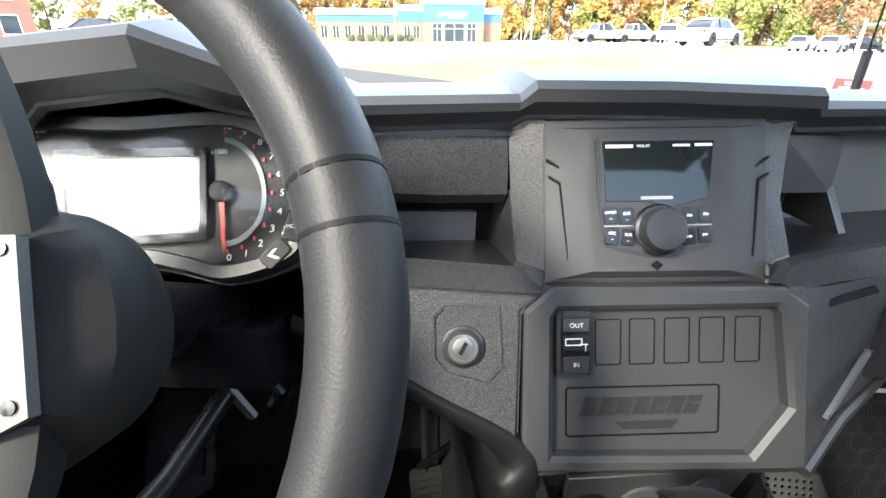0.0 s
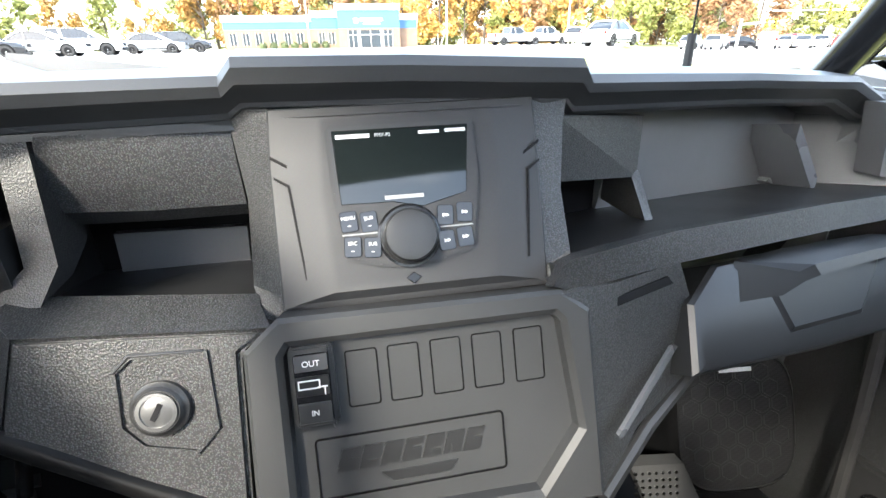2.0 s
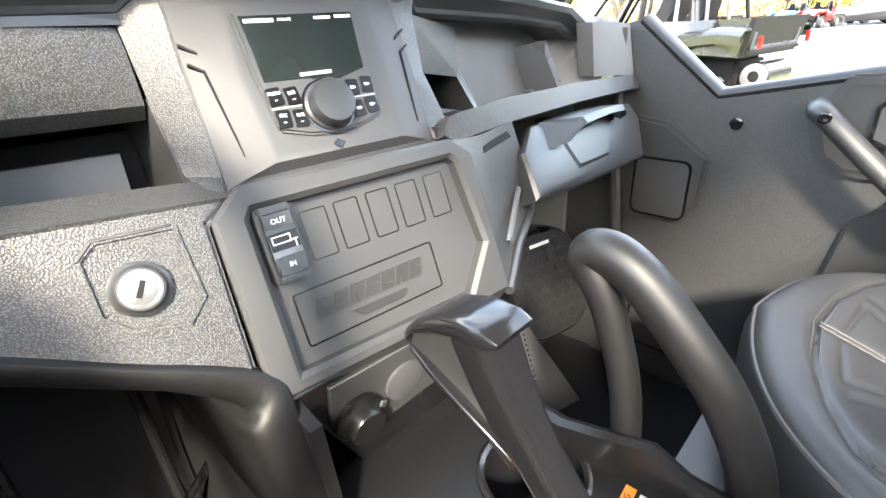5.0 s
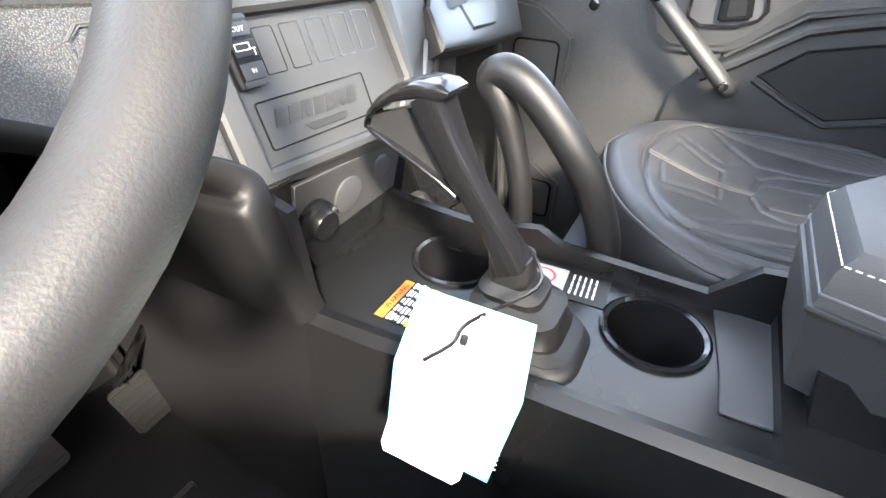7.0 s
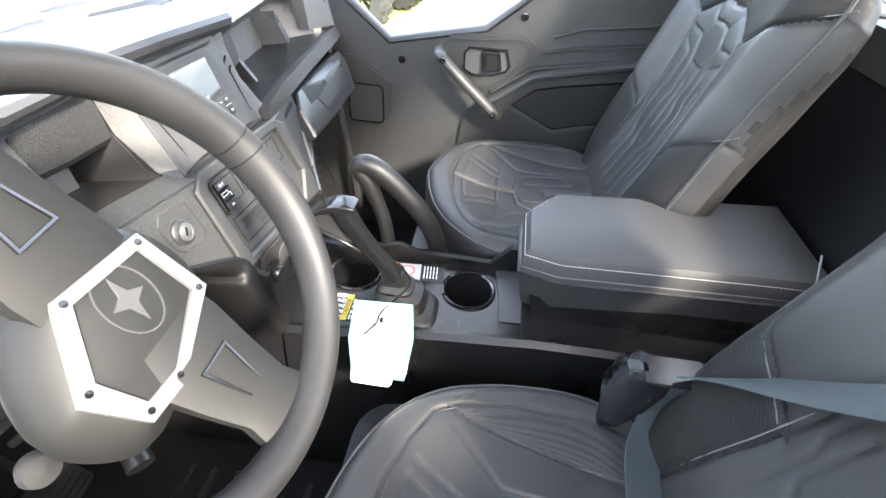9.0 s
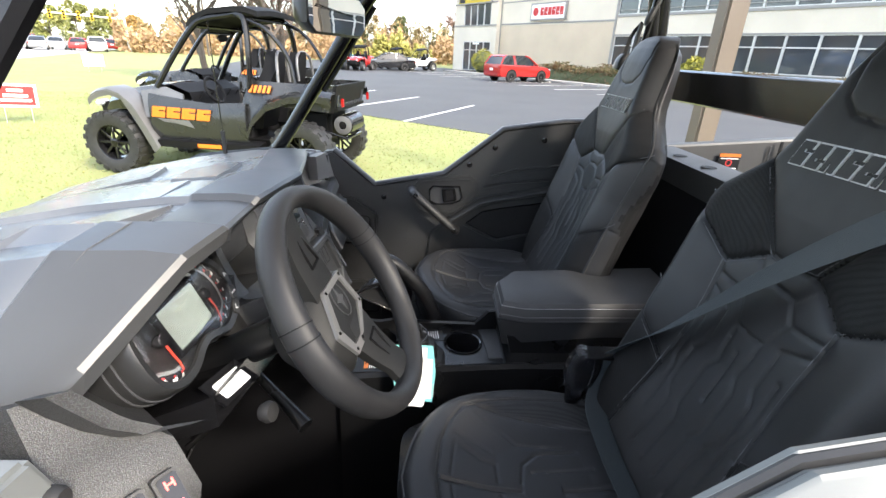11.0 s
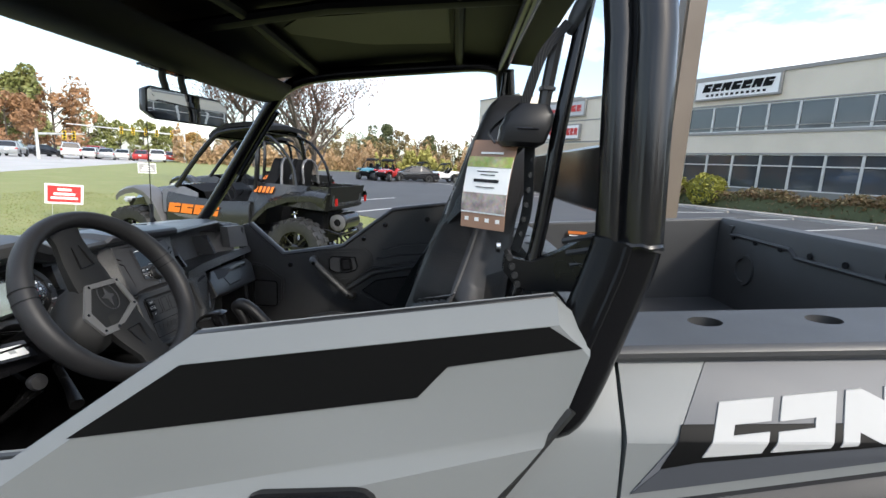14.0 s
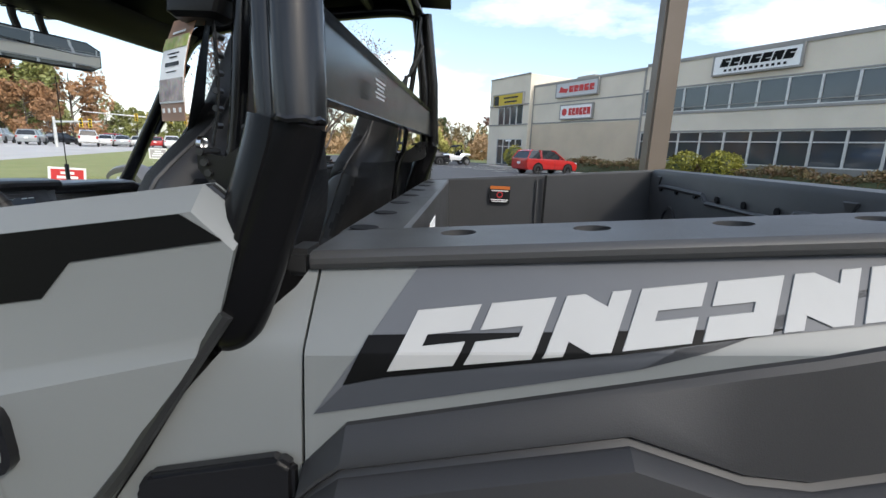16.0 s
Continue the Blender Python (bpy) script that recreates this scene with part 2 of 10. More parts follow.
def box(cx, cy, cz, sx, sy, sz, m=None, bevel=0.0, seg=2):
    bm = bmesh.new()
    bmesh.ops.create_cube(bm, size=1.0)
    bm.transform(Matrix.Translation((cx, cy, cz)) @ Matrix.Diagonal((sx, sy, sz, 1)))
    if bevel:
        bmesh.ops.bevel(bm, geom=list(bm.edges), offset=bevel, segments=seg, affect="EDGES", clamp_overlap=True)
    if m:
        bm.transform(m)
    return bm


def join(*bms):
    out = bmesh.new()
    for b in bms:
        me = bpy.data.meshes.new("tmp")
        b.to_mesh(me)
        b.free()
        out.from_mesh(me)
        bpy.data.meshes.remove(me)
    return out


def spline(pts, per=8, closed=False):
    """A smooth line through the points."""
    p = [Vector(q) for q in pts]
    n = len(p)
    out = []
    for i in range(n if closed else n - 1):
        a = p[(i - 1) % n] if closed or i else p[0] * 2 - p[1]
        b, c = p[i], p[(i + 1) % n]
        d = p[(i + 2) % n] if closed or i + 2 < n else p[-1] * 2 - p[-2]
        for k in range(per):
            t = k / per
            out.append(0.5 * ((2 * b) + (c - a) * t + (2 * a - 5 * b + 4 * c - d) * t * t + (3 * b - a - 3 * c + d) * t ** 3))
    if not closed:
        out.append(p[-1])
    return out


def tube(pts, r, n=10, closed=False, m=None, caps=True, squash=1.0, up=(0, 0, 1)):
    """A round bar along a line; r is one radius or one for each point."""
    p = [Vector(q) for q in pts]
    rs = r if isinstance(r, (list, tuple)) else [r] * len(p)
    bm = bmesh.new()
    rings = []
    ref = Vector(up)
    for i, q in enumerate(p):
        a = p[(i - 1) % len(p)] if closed or i else q
        b = p[(i + 1) % len(p)] if closed or i + 1 < len(p) else q
        t = (b - a).normalized()
        s = ref - t * ref.dot(t)
        if s.length < 1e-3:
            s = Vector((1, 0, 0)) - t * t.x
        s.normalize()
        ref = s
        w = t.cross(s)
        rings.append([bm.verts.new(q + rs[i] * (math.cos(2 * math.pi * k / n) * w + squash * math.sin(2 * math.pi * k / n) * s)) for k in range(n)])
    for i in range(len(p) if closed else len(p) - 1):
        a, b = rings[i], rings[(i + 1) % len(p)]
        for k in range(n):
            bm.faces.new((a[k], a[(k + 1) % n], b[(k + 1) % n], b[k]))
    if caps and not closed:
        bm.faces.new(rings[0][::-1])
        bm.faces.new(rings[-1])
    if m:
        bm.transform(m)
    return bm


def loft(secs, closed=True, caps=True, m=None):
    """A skin over sections of the same number of points."""
    bm = bmesh.new()
    rows = [[bm.verts.new(p) for p in s] for s in secs]
    n = len(rows[0])
    for a, b in zip(rows, rows[1:]):
        for k in range(n if closed else n - 1):
            j = (k + 1) % n
            bm.faces.new((a[k], a[j], b[j], b[k]))
    if caps and closed:
        bm.faces.new(rows[0][::-1])
        bm.faces.new(rows[-1])
    if m:
        bm.transform(m)
    return bm


def thick(secs, d, m=None):
    """A skin over open sections with thickness along the direction d."""
    d = Vector(d)
    return loft([[Vector(p) for p in s] + [Vector(p) + d for p in reversed(s)] for s in secs], m=m)


def turned(profile, n=28, m=None, caps=False):
    """A turned piece: (radius, height) pairs round local z."""
    secs = [[(r * math.cos(2 * math.pi * k / n), r * math.sin(2 * math.pi * k / n), z) for k in range(n)] for r, z in profile]
    return loft(secs, True, caps, m)


def ring_plate(outer, inner, z0, z1, m=None):
    """A frame between two outlines with the same number of points."""
    return loft([[(*p, z0) for p in outer], [(*p, z1) for p in outer], [(*p, z1) for p in inner], [(*p, z0) for p in inner], [(*p, z0) for p in outer]], True, False, m)


def inset(pts, d):
    """The outline drawn in by d."""
    out, n = [], len(pts)
    area = sum(pts[i][0] * pts[(i + 1) % n][1] - pts[(i + 1) % n][0] * pts[i][1] for i in range(n))
    sgn = 1 if area > 0 else -1
    for i in range(n):
        a, b, c = Vector(pts[i - 1]), Vector(pts[i]), Vector(pts[(i + 1) % n])
        e1, e2 = (b - a).normalized(), (c - b).normalized()
        n1, n2 = Vector((-e1.y, e1.x)) * sgn, Vector((-e2.y, e2.x)) * sgn
        k = n1 + n2
        k = k / max(k.dot(n1), 0.35)
        out.append((b.x + k.x * d, b.y + k.y * d))
    return out


def rounded(w, h, r, n=4, cx=0.0, cy=0.0):
    out = []
    for sx, sy, a0 in ((1, 1, 0), (-1, 1, 90), (-1, -1, 180), (1, -1, 270)):
        for k in range(n + 1):
            a = radians(a0 + 90 * k / n)
            out.append((cx + sx * (w / 2 - r) + r * math.cos(a), cy + sy * (h / 2 - r) + r * math.sin(a)))
    return out


def circle(r, n=24, cx=0.0, cy=0.0):
    return [(cx + r * math.cos(2 * math.pi * k / n), cy + r * math.sin(2 * math.pi * k / n)) for k in range(n)]


def lettering(text, size, m, depth=0.0003, align="CENTER", shear=0.0, spacing=1.0):
    cu = bpy.data.curves.new("lettering", "FONT")
    cu.body, cu.size, cu.extrude, cu.align_x, cu.align_y = text, size, depth, align, "CENTER"
    cu.shear, cu.space_character = shear, spacing
    ob = new("lettering", cu)
    me = bpy.data.meshes.new_from_object(ob)
    bpy.data.objects.remove(ob)
    bpy.data.curves.remove(cu)
    bm = bmesh.new()
    bm.from_mesh(me)
    bpy.data.meshes.remove(me)
    bm.transform(m)
    return bm


def bars(rows, m, z=0.0002):
    """Plain bars (x, y, width, height) lying on a local plane, for print that cannot be read."""
    return join(*[box(x, y, z, w, h, 2 * z, m) for x, y, w, h in rows])


def slanted_blocks(n, w, h, gap, slant, m, z0, z1, bevel=0.0):
    """A row of plain slanted blocks with a notch, standing for a wordmark."""
    out, step = [], (w - gap * (n - 1)) / n
    for i in range(n):
        x = -w / 2 + i * (step + gap)
        a, k = -h / 2, slant * h
        if i % 3 == 1:
            p = [(x, a), (x + step, a), (x + step + k * 0.3, a + h * 0.3), (x + step * 0.45 + k * 0.3, a + h * 0.3), (x + step * 0.45 + k * 0.42, a + h * 0.42),
                 (x + step + k * 0.42, a + h * 0.42), (x + step + k, a + h), (x + k, a + h)]
        elif i % 3 == 2:
            p = [(x, a), (x + step * 0.36, a), (x + step * 0.36 + k * 0.45, a + h * 0.45), (x + step * 0.62, a), (x + step, a), (x + step + k, a + h), (x + k, a + h)]
        else:
            p = [(x, a), (x + step, a), (x + step + k * 0.55, a + h * 0.55), (x + step * 0.5 + k * 0.55, a + h * 0.55), (x + step * 0.5 + k * 0.68, a + h * 0.68),
                 (x + step + k * 0.68, a + h * 0.68), (x + step + k, a + h), (x + k, a + h)]
        out.append(prism(p, z0, z1, m, bevel))
    return join(*out)


def on(m, x, y, z=0.0, turn=0.0):
    return m @ pose(x, y, z, 0, 0, turn)

# ---- the vehicle: dashboard ----
VEH = empty("utility_vehicle", "grey and black side-by-side utility vehicle parked on the lawn", "vehicle")
BM = axes((0.06, 0.398, 1.19), (0.185, -0.02, 0.002), (0.005, 0.055, 0.123))
PM = axes((0.053, 0.322, 1.06), (0.231, -0.024, 0.002), (0.004, 0.048, 0.126))
CM = axes((-0.36, 0.425, 1.20), (1, 0.02, 0), (0, 0.42, 0.91))
GM = axes((0.46, 0.375, 1.085), (0.374, 0.053, 0.006), (0.045, 0.05, 0.073))


def P3(m, x, y, z=0.0):
    return m @ Vector((x, y, z))


def quad(a, b, c, d, t=0.02, push=(0, 1, 0), n=1):
    """A slab with the four front corners given, thick along push."""
    a, b, c, d = Vector(a), Vector(b), Vector(c), Vector(d)
    bm = thick([[a, b], [d, c]], Vector(push) * t)
    return bm


# centre stack
stack_o = [(-0.094, 0.071), (-0.096, 0.03), (-0.096, -0.066), (0.092, -0.068), (0.094, 0.025), (0.094, 0.071)]
stack_m = [(-0.086, 0.064), (-0.089, 0.025), (-0.086, -0.062), (0.083, -0.063), (0.087, 0.022), (0.086, 0.064)]
stack_i = [(-0.061, 0.060), (-0.066, 0.010), (-0.060, -0.056), (0.054, -0.057), (0.062, 0.010), (0.060, 0.060)]
stack_c = [(-0.057, 0.057), (-0.060, 0.010), (-0.055, -0.051), (0.050, -0.052), (0.056, 0.010), (0.055, 0.057)]
bz = loft([[(*p, z) for p in s] for s, z in ((stack_o, -0.05), (stack_o, -0.001), (inset(stack_o, 0.0015), 0.0005), (stack_m, 0.002), (stack_i, 0.0115), (stack_c, 0.0125))], m=BM)
bezel = part("radio_surround", bz, BEZEL, VEH, "charcoal moulded plastic surround of the radio", 25)
for s in (-1, 1):
    g = [(s * 0.094, 0.0385), (s * 0.0655, 0.0195), (s * 0.0655, 0.0172), (s * 0.094, 0.0362)]
    part("groove", prism(g, 0.0012, 0.0040, BM), DEEP, bezel)
    g = [(s * 0.0925, 0.024), (s * 0.083, 0.018), (s * 0.077, -0.046), (s * 0.0785, -0.046), (s * 0.0843, 0.0165), (s * 0.0925, 0.0222)]
    part("groove", prism(g, 0.0018, 0.0052, BM), DEEP, bezel)
RB = on(BM, -0.0045, -0.0015)
radio_o = [(-0.052, 0.054), (-0.051, 0.010), (-0.046, -0.034), (-0.024, -0.0405), (-0.002, -0.043), (0.020, -0.0405), (0.042, -0.034), (0.049, 0.010), (0.048, 0.054)]
radio = part("radio", prism(radio_o, 0.008, 0.0165, RB, 0.002), BEZEL, VEH, "dark radio with a blank screen, eight keys and a knob")
scr = [(-0.0475, 0.0505), (-0.0455, 0.002), (-0.012, 0.0015), (0.008, -0.003), (0.0385, 0.0045), (0.0435, 0.0505)]
part("screen", prism(scr, 0.0160, 0.0170, RB, 0.0004, 1), SCREEN, radio, "glossy dark blank screen")
part("print", join(lettering("PMX-P2", 0.0032, on(RB, -0.0145, 0.0462, 0.0171)), bars([(-0.034, 0.0462, 0.022, 0.0026), (0.0165, 0.0465, 0.014, 0.0020), (0.0345, 0.0468, 0.014, 0.0022)], on(RB, 0, 0, 0.0171))), WHITEP, radio)
part("print", bars([(-0.004, 0.0045, 0.026, 0.0026)], on(RB, 0, 0, 0.0171)), GREYP, radio)
KM = on(RB, -0.003, -0.0215, 0.0160)
part("knob", turned([(0.0195, 0), (0.0195, 0.003), (0.0175, 0.0045), (0.0172, 0.0135), (0.0160, 0.0155), (0.0120, 0.0160), (0.0, 0.0158)], 32, KM), PLAIN, radio, "round black volume knob", 30)
part("knob_ring", turned([(0.0212, 0.0002), (0.0212, 0.0012), (0.0196, 0.0014), (0.0196, 0.0004)], 32, KM), GLOSS, radio)
keys = (("MENU", -0.0418, -0.0092, 4), ("SUB", -0.0288, -0.0102, 4), ("SRC", -0.0408, -0.0258, -4), ("SUB", -0.0280, -0.0272, -4),
        ("", 0.0222, -0.0102, -4), ("", 0.0355, -0.0092, -4), ("", 0.0218, -0.0272, 4), ("", 0.0345, -0.0258, 4))
for i, (txt, kx, ky, ka) in enumerate(keys):
    km = on(RB, kx, ky, 0.0158, ka)
    k = part("button", prism(rounded(0.0112, 0.0136, 0.0016, 2), 0, 0.0018, km, 0.0004, 1), GLOSS, radio)
    if txt:
        part("print", join(lettering(txt, 0.0034, on(km, 0, 0.0022, 0.0019)), bars([(0, -0.0028, 0.0022, 0.0004)], on(km, 0, 0, 0.0019))), WHITEP, radio)
    else:
        part("print", join(prism([(-0.002, -0.0014), (0.0006, 0), (-0.002, 0.0014)], 0.0019, 0.0021, km), prism([(0.0002, -0.0014), (0.0026, 0), (0.0002, 0.0014)], 0.0019, 0.0021, km)), WHITEP, radio)
part("print", bars([(-0.0348, -0.0178, 0.024, 0.0009), (0.0286, -0.0178, 0.024, 0.0009)], on(RB, 0, 0, 0.0166)), GREYP, radio)
part("badge", prism([(-0.007, -0.0475), (-0.0125, -0.0515), (-0.007, -0.0560), (-0.0015, -0.0515)], 0.0112, 0.0132, BM, 0.0005, 1), GLOSS, bezel)

# switch panel
pan_o = [(-0.096, 0.083), (-0.118, 0.064), (-0.121, -0.068), (0.113, -0.072), (0.1125, -0.019), (0.112, 0.064), (0.091, 0.080)]
pan_i = [(-0.090, 0.0635), (-0.094, 0.058), (-0.095, -0.054), (0.066, -0.058), (0.097, -0.019), (0.089, 0.058), (0.085, 0.0625)]
pan = loft([[(*p, z) for p in s] for s, z in ((pan_o, -0.05), (pan_o, 0.0015), (inset(pan_o, 0.003), 0.0045), (inset(pan_i, -0.005), 0.0045), (inset(pan_i, -0.001), 0.001), (pan_i, -0.0075), (inset(pan_i, 0.004), -0.0080))], m=PM)
panel = part("switch_panel", pan, PANELM, VEH, "matte black panel with one rocker switch and blanks", 28)
for x in (-0.0475, -0.0195, 0.0095, 0.0385, 0.0685):
    o = rounded(0.0215, 0.0385, 0.002, 2, x, 0.0355)
    part("blank", ring_plate(o, inset(o, 0.0009), -0.0085, -0.0074, PM), GLOSS, panel)
o = rounded(0.129, 0.042, 0.003, 3, -0.0185, -0.0225)
part("name_plate", ring_plate(o, inset(o, 0.0012), -0.0085, -0.0069, PM), GLOSS, panel)
part("emblem", slanted_blocks(7, 0.098, 0.0155, 0.0022, 0.35, on(PM, -0.022, -0.0185, -0.0080), 0, 0.0010, 0.0003), PLAIN, panel, "embossed slanted block wordmark")
part("emblem", prism([(-0.042, -0.031), (0.012, -0.031), (0.006, -0.0385), (-0.034, -0.0385)], -0.0082, -0.0072, PM, 0.0004, 1), PLAIN, panel)
SM = on(PM, -0.078, 0.037, -0.0075)
sw = part("rocker_switch", prism(rounded(0.0275, 0.0545, 0.003, 3), 0, 0.0085, SM, 0.0015), PLAIN, VEH, "black rocker switch marked out and in")
part("rocker", loft([[(x, y, z) for x, y in rounded(0.0215, h, 0.002, 2, 0, c)] for h, c, z in ((0.047, 0, 0.0080), (0.046, 0, 0.0118), (0.044, 0, 0.0128))], m=SM), GLOSS, sw)
part("rocker_cap", box(0, 0.0165, 0.0133, 0.0205, 0.0105, 0.0014, SM, 0.0005, 1), BEZEL, sw)
part("rocker_cap", box(0, -0.0155, 0.0133, 0.0205, 0.0130, 0.0014, SM, 0.0005, 1), PLAIN, sw)
part("lens", box(0, 0.0018, 0.0133, 0.0205, 0.0125, 0.0012, SM, 0.0004, 1), DIAL, sw)
part("rocker_lip", box(0, 0.0245, 0.0110, 0.0235, 0.0055, 0.0060, SM, 0.0015), PLAIN, sw)
part("rocker_lip", box(0, -0.0245, 0.0110, 0.0235, 0.0050, 0.0060, SM, 0.0015), PLAIN, sw)
part("print", join(lettering("OUT", 0.0052, on(SM, 0, 0.0160, 0.0142)), lettering("IN", 0.0048, on(SM, 0, -0.0155, 0.0142)),
     bars([(-0.002, 0.0055, 0.013, 0.0008), (-0.002, 0.0005, 0.013, 0.0008), (-0.0085, 0.003, 0.0008, 0.0055), (0.0042, 0.003, 0.0008, 0.0055), (0.006, 0.001, 0.006, 0.0008), (0.0072, -0.002, 0.0008, 0.005)], on(SM, 0, 0, 0.0140))), WHITEP, sw)

# key panel
kp = [(-0.243, 0.089), (-0.2555, 0.031), (-0.1235, -0.043), (-0.1195, 0.064), (-0.1, 0.0775)]
keyp = part("key_panel", prism(kp, -0.03, 0.0015, PM, 0.003), PEBBLE, VEH, "pebbled black dash panel round the ignition")
kr = [(-0.192, 0.063), (-0.181, 0.072), (-0.138, 0.069), (-0.136, 0.020), (-0.150, 0.006), (-0.180, 0.014), (-0.192, 0.028)]
part("recess_edge", ring_plate(kr, inset(kr, 0.0025), 0.0005, 0.0035, PM), PEBBLE, keyp)
# highlight on the recess edge modelled as a thin strip of paler plastic
part("recess_glint", prism([(-0.193, 0.062), (-0.182, 0.0725), (-0.140, 0.0700), (-0.140, 0.0685), (-0.181, 0.0705), (-0.190, 0.0620)], 0.001, 0.0042, PM, 0.0006, 1), BEZEL, keyp)
LOCKM = mat("worn_lock_metal", (0.22, 0.22, 0.22), 0.38, metal=0.8, vary=0.4, vscale=90, rvary=0.1)
IM = on(PM, -0.1675, 0.0375, 0.001)
ign = part("ignition", turned([(0.0170, 0), (0.0168, 0.0035), (0.0145, 0.0048), (0.0142, 0.0055), (0.0128, 0.0075), (0.0118, 0.0075)], 32, IM), PLAIN, VEH, "ignition lock with a bright metal face")
part("lock_face", turned([(0.0118, 0.0050), (0.0108, 0.0072), (0.0090, 0.0080), (0.0, 0.0080)], 28, IM), LOCKM, ign)
part("key_slot", box(0, 0, 0.0080, 0.0105, 0.0030, 0.0012, on(IM, 0, 0, 0, 60)), DEEP, ign)
part("lock_cap", turned([(0.0112, 0.0072), (0.0116, 0.0086), (0.0092, 0.0088), (0.0090, 0.0078)], 28, IM), LOCKM, ign)
# the outer cheek of the key panel and the ledge above it
a, b = P3(PM, -0.243, 0.089), P3(PM, -0.2555, 0.031)
part("dash_cheek", thick([[a, b], [a + Vector((-0.040, 0.035, 0.0)), b + Vector((-0.022, 0.030, 0.0)),], [a + Vector((-0.055, 0.16, 0.0)), b + Vector((-0.04, 0.16, 0.0))]], (0.0, 0.012, 0.0)), PEBBLE, VEH)
c, d = P3(PM, -0.1, 0.0775), P3(PM, -0.243, 0.089)
part("shelf_ledge", thick([[c, d], [Vector((-0.052, 0.388, 1.134)), Vector((-0.205, 0.402, 1.146))], [Vector((-0.052, 0.398, 1.137)), Vector((-0.200, 0.420, 1.149))], [Vector((-0.052, 0.402, 1.134)), Vector((-0.198, 0.425, 1.146))]], (0, 0.004, -0.02)), PEBBLE, VEH, "pebbled ledge below the dash cubby")
part("shelf_floor", quad((-0.21, 0.415, 1.138), (-0.05, 0.395, 1.131), (-0.05, 0.545, 1.106), (-0.21, 0.555, 1.106), 0.02, (0, 0, -1)), PLAIN, VEH)
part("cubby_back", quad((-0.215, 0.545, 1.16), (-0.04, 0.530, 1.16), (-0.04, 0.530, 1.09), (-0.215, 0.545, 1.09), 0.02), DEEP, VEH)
part("cubby_plate", quad((-0.178, 0.533, 1.146), (-0.069, 0.521, 1.144), (-0.071, 0.516, 1.110), (-0.179, 0.529, 1.108), 0.008), SHELFM, VEH, "smooth grey plate in the cubby")
part("cubby_cheek", quad((-0.054, 0.450, 1.19), (-0.054, 0.56, 1.19), (-0.054, 0.56, 1.08), (-0.054, 0.412, 1.12), 0.012, (1, 0, 0)), PEBBLE, VEH)
part("cubby_cheek", quad((-0.198, 0.42, 1.19), (-0.198, 0.57, 1.19), (-0.198, 0.57, 1.08), (-0.198, 0.42, 1.13), 0.02, (-1, 0, 0)), PLAIN, VEH)
fas = thick([[(-0.172, 0.448, 1.243), (-0.116, 0.4505, 1.243), (-0.058, 0.455, 1.240)], [(-0.176, 0.452, 1.225), (-0.116, 0.4470, 1.225), (-0.057, 0.450, 1.222)],
             [(-0.176, 0.458, 1.190), (-0.116, 0.4490, 1.188), (-0.056, 0.450, 1.186)], [(-0.174, 0.470, 1.177), (-0.116, 0.462, 1.176), (-0.056, 0.460, 1.175)]], (0, 0.09, 0))
part("cubby_fascia", fas, PEBBLE, VEH, "pebbled upper fascia of the cubby", 30)
part("dash_header", thick([[(-0.215, 0.452, 1.262), (-0.03, 0.452, 1.270)], [(-0.215, 0.448, 1.241), (-0.03, 0.450, 1.239)]], (0, 0.05, 0)), PLAIN, VEH)
part("dash_rib", thick([[(-0.176, 0.452, 1.252), (-0.190, 0.452, 1.252)], [(-0.176, 0.448, 1.235), (-0.194, 0.448, 1.235)], [(-0.172, 0.424, 1.165), (-0.192, 0.427, 1.165)], [(-0.180, 0.405, 1.146), (-0.212, 0.415, 1.146)]], (0, 0.05, 0)), PEBBLE, VEH)
part("stack_cheek", thick([[(-0.060, 0.452, 1.266), P3(BM, -0.092, 0.078, -0.004)], [(-0.057, 0.452, 1.236), P3(BM, -0.0945, 0.060, -0.002)], [(-0.054, 0.446, 1.190), P3(BM, -0.0955, 0.0, -0.002)], [(-0.056, 0.405, 1.140), P3(BM, -0.0965, -0.055, -0.002)], [(-0.050, 0.380, 1.128), P3(BM, -0.096, -0.075, -0.004)]], (0.01, 0.05, 0)), PEBBLE, VEH, "", 30)
# right of the stack
part("stack_cheek", thick([[P3(BM, 0.092, 0.078, -0.004), (0.186, 0.418, 1.262)], [P3(BM, 0.0945, 0.060, -0.002), (0.182, 0.415, 1.236)], [P3(BM, 0.0935, 0.0, -0.002), (0.175, 0.398, 1.189)], [P3(BM, 0.092, -0.055, -0.002), (0.168, 0.366, 1.152)], [P3(BM, 0.092, -0.072, -0.004), (0.160, 0.345, 1.135)]], (-0.01, 0.05, 0)), PEBBLE, VEH, "", 30)
part("vent_fascia", thick([[(0.180, 0.418, 1.240), (0.306, 0.476, 1.226)], [(0.172, 0.415, 1.189), (0.296, 0.462, 1.170)]], (0, 0.012, 0)), PEBBLE, VEH)
part("vent_fin", thick([[(0.288, 0.462, 1.176), (0.298, 0.462, 1.176)], [(0.291, 0.430, 1.130), (0.301, 0.432, 1.130)]], (0.01, 0.09, 0.0)), PEBBLE, VEH)
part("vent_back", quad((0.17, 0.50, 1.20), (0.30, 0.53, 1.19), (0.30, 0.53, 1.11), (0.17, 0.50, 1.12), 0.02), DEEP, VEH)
part("vent_plate", quad((0.176, 0.480, 1.172), (0.232, 0.495, 1.168), (0.232, 0.493, 1.128), (0.176, 0.478, 1.130), 0.006), SHELFM, VEH)
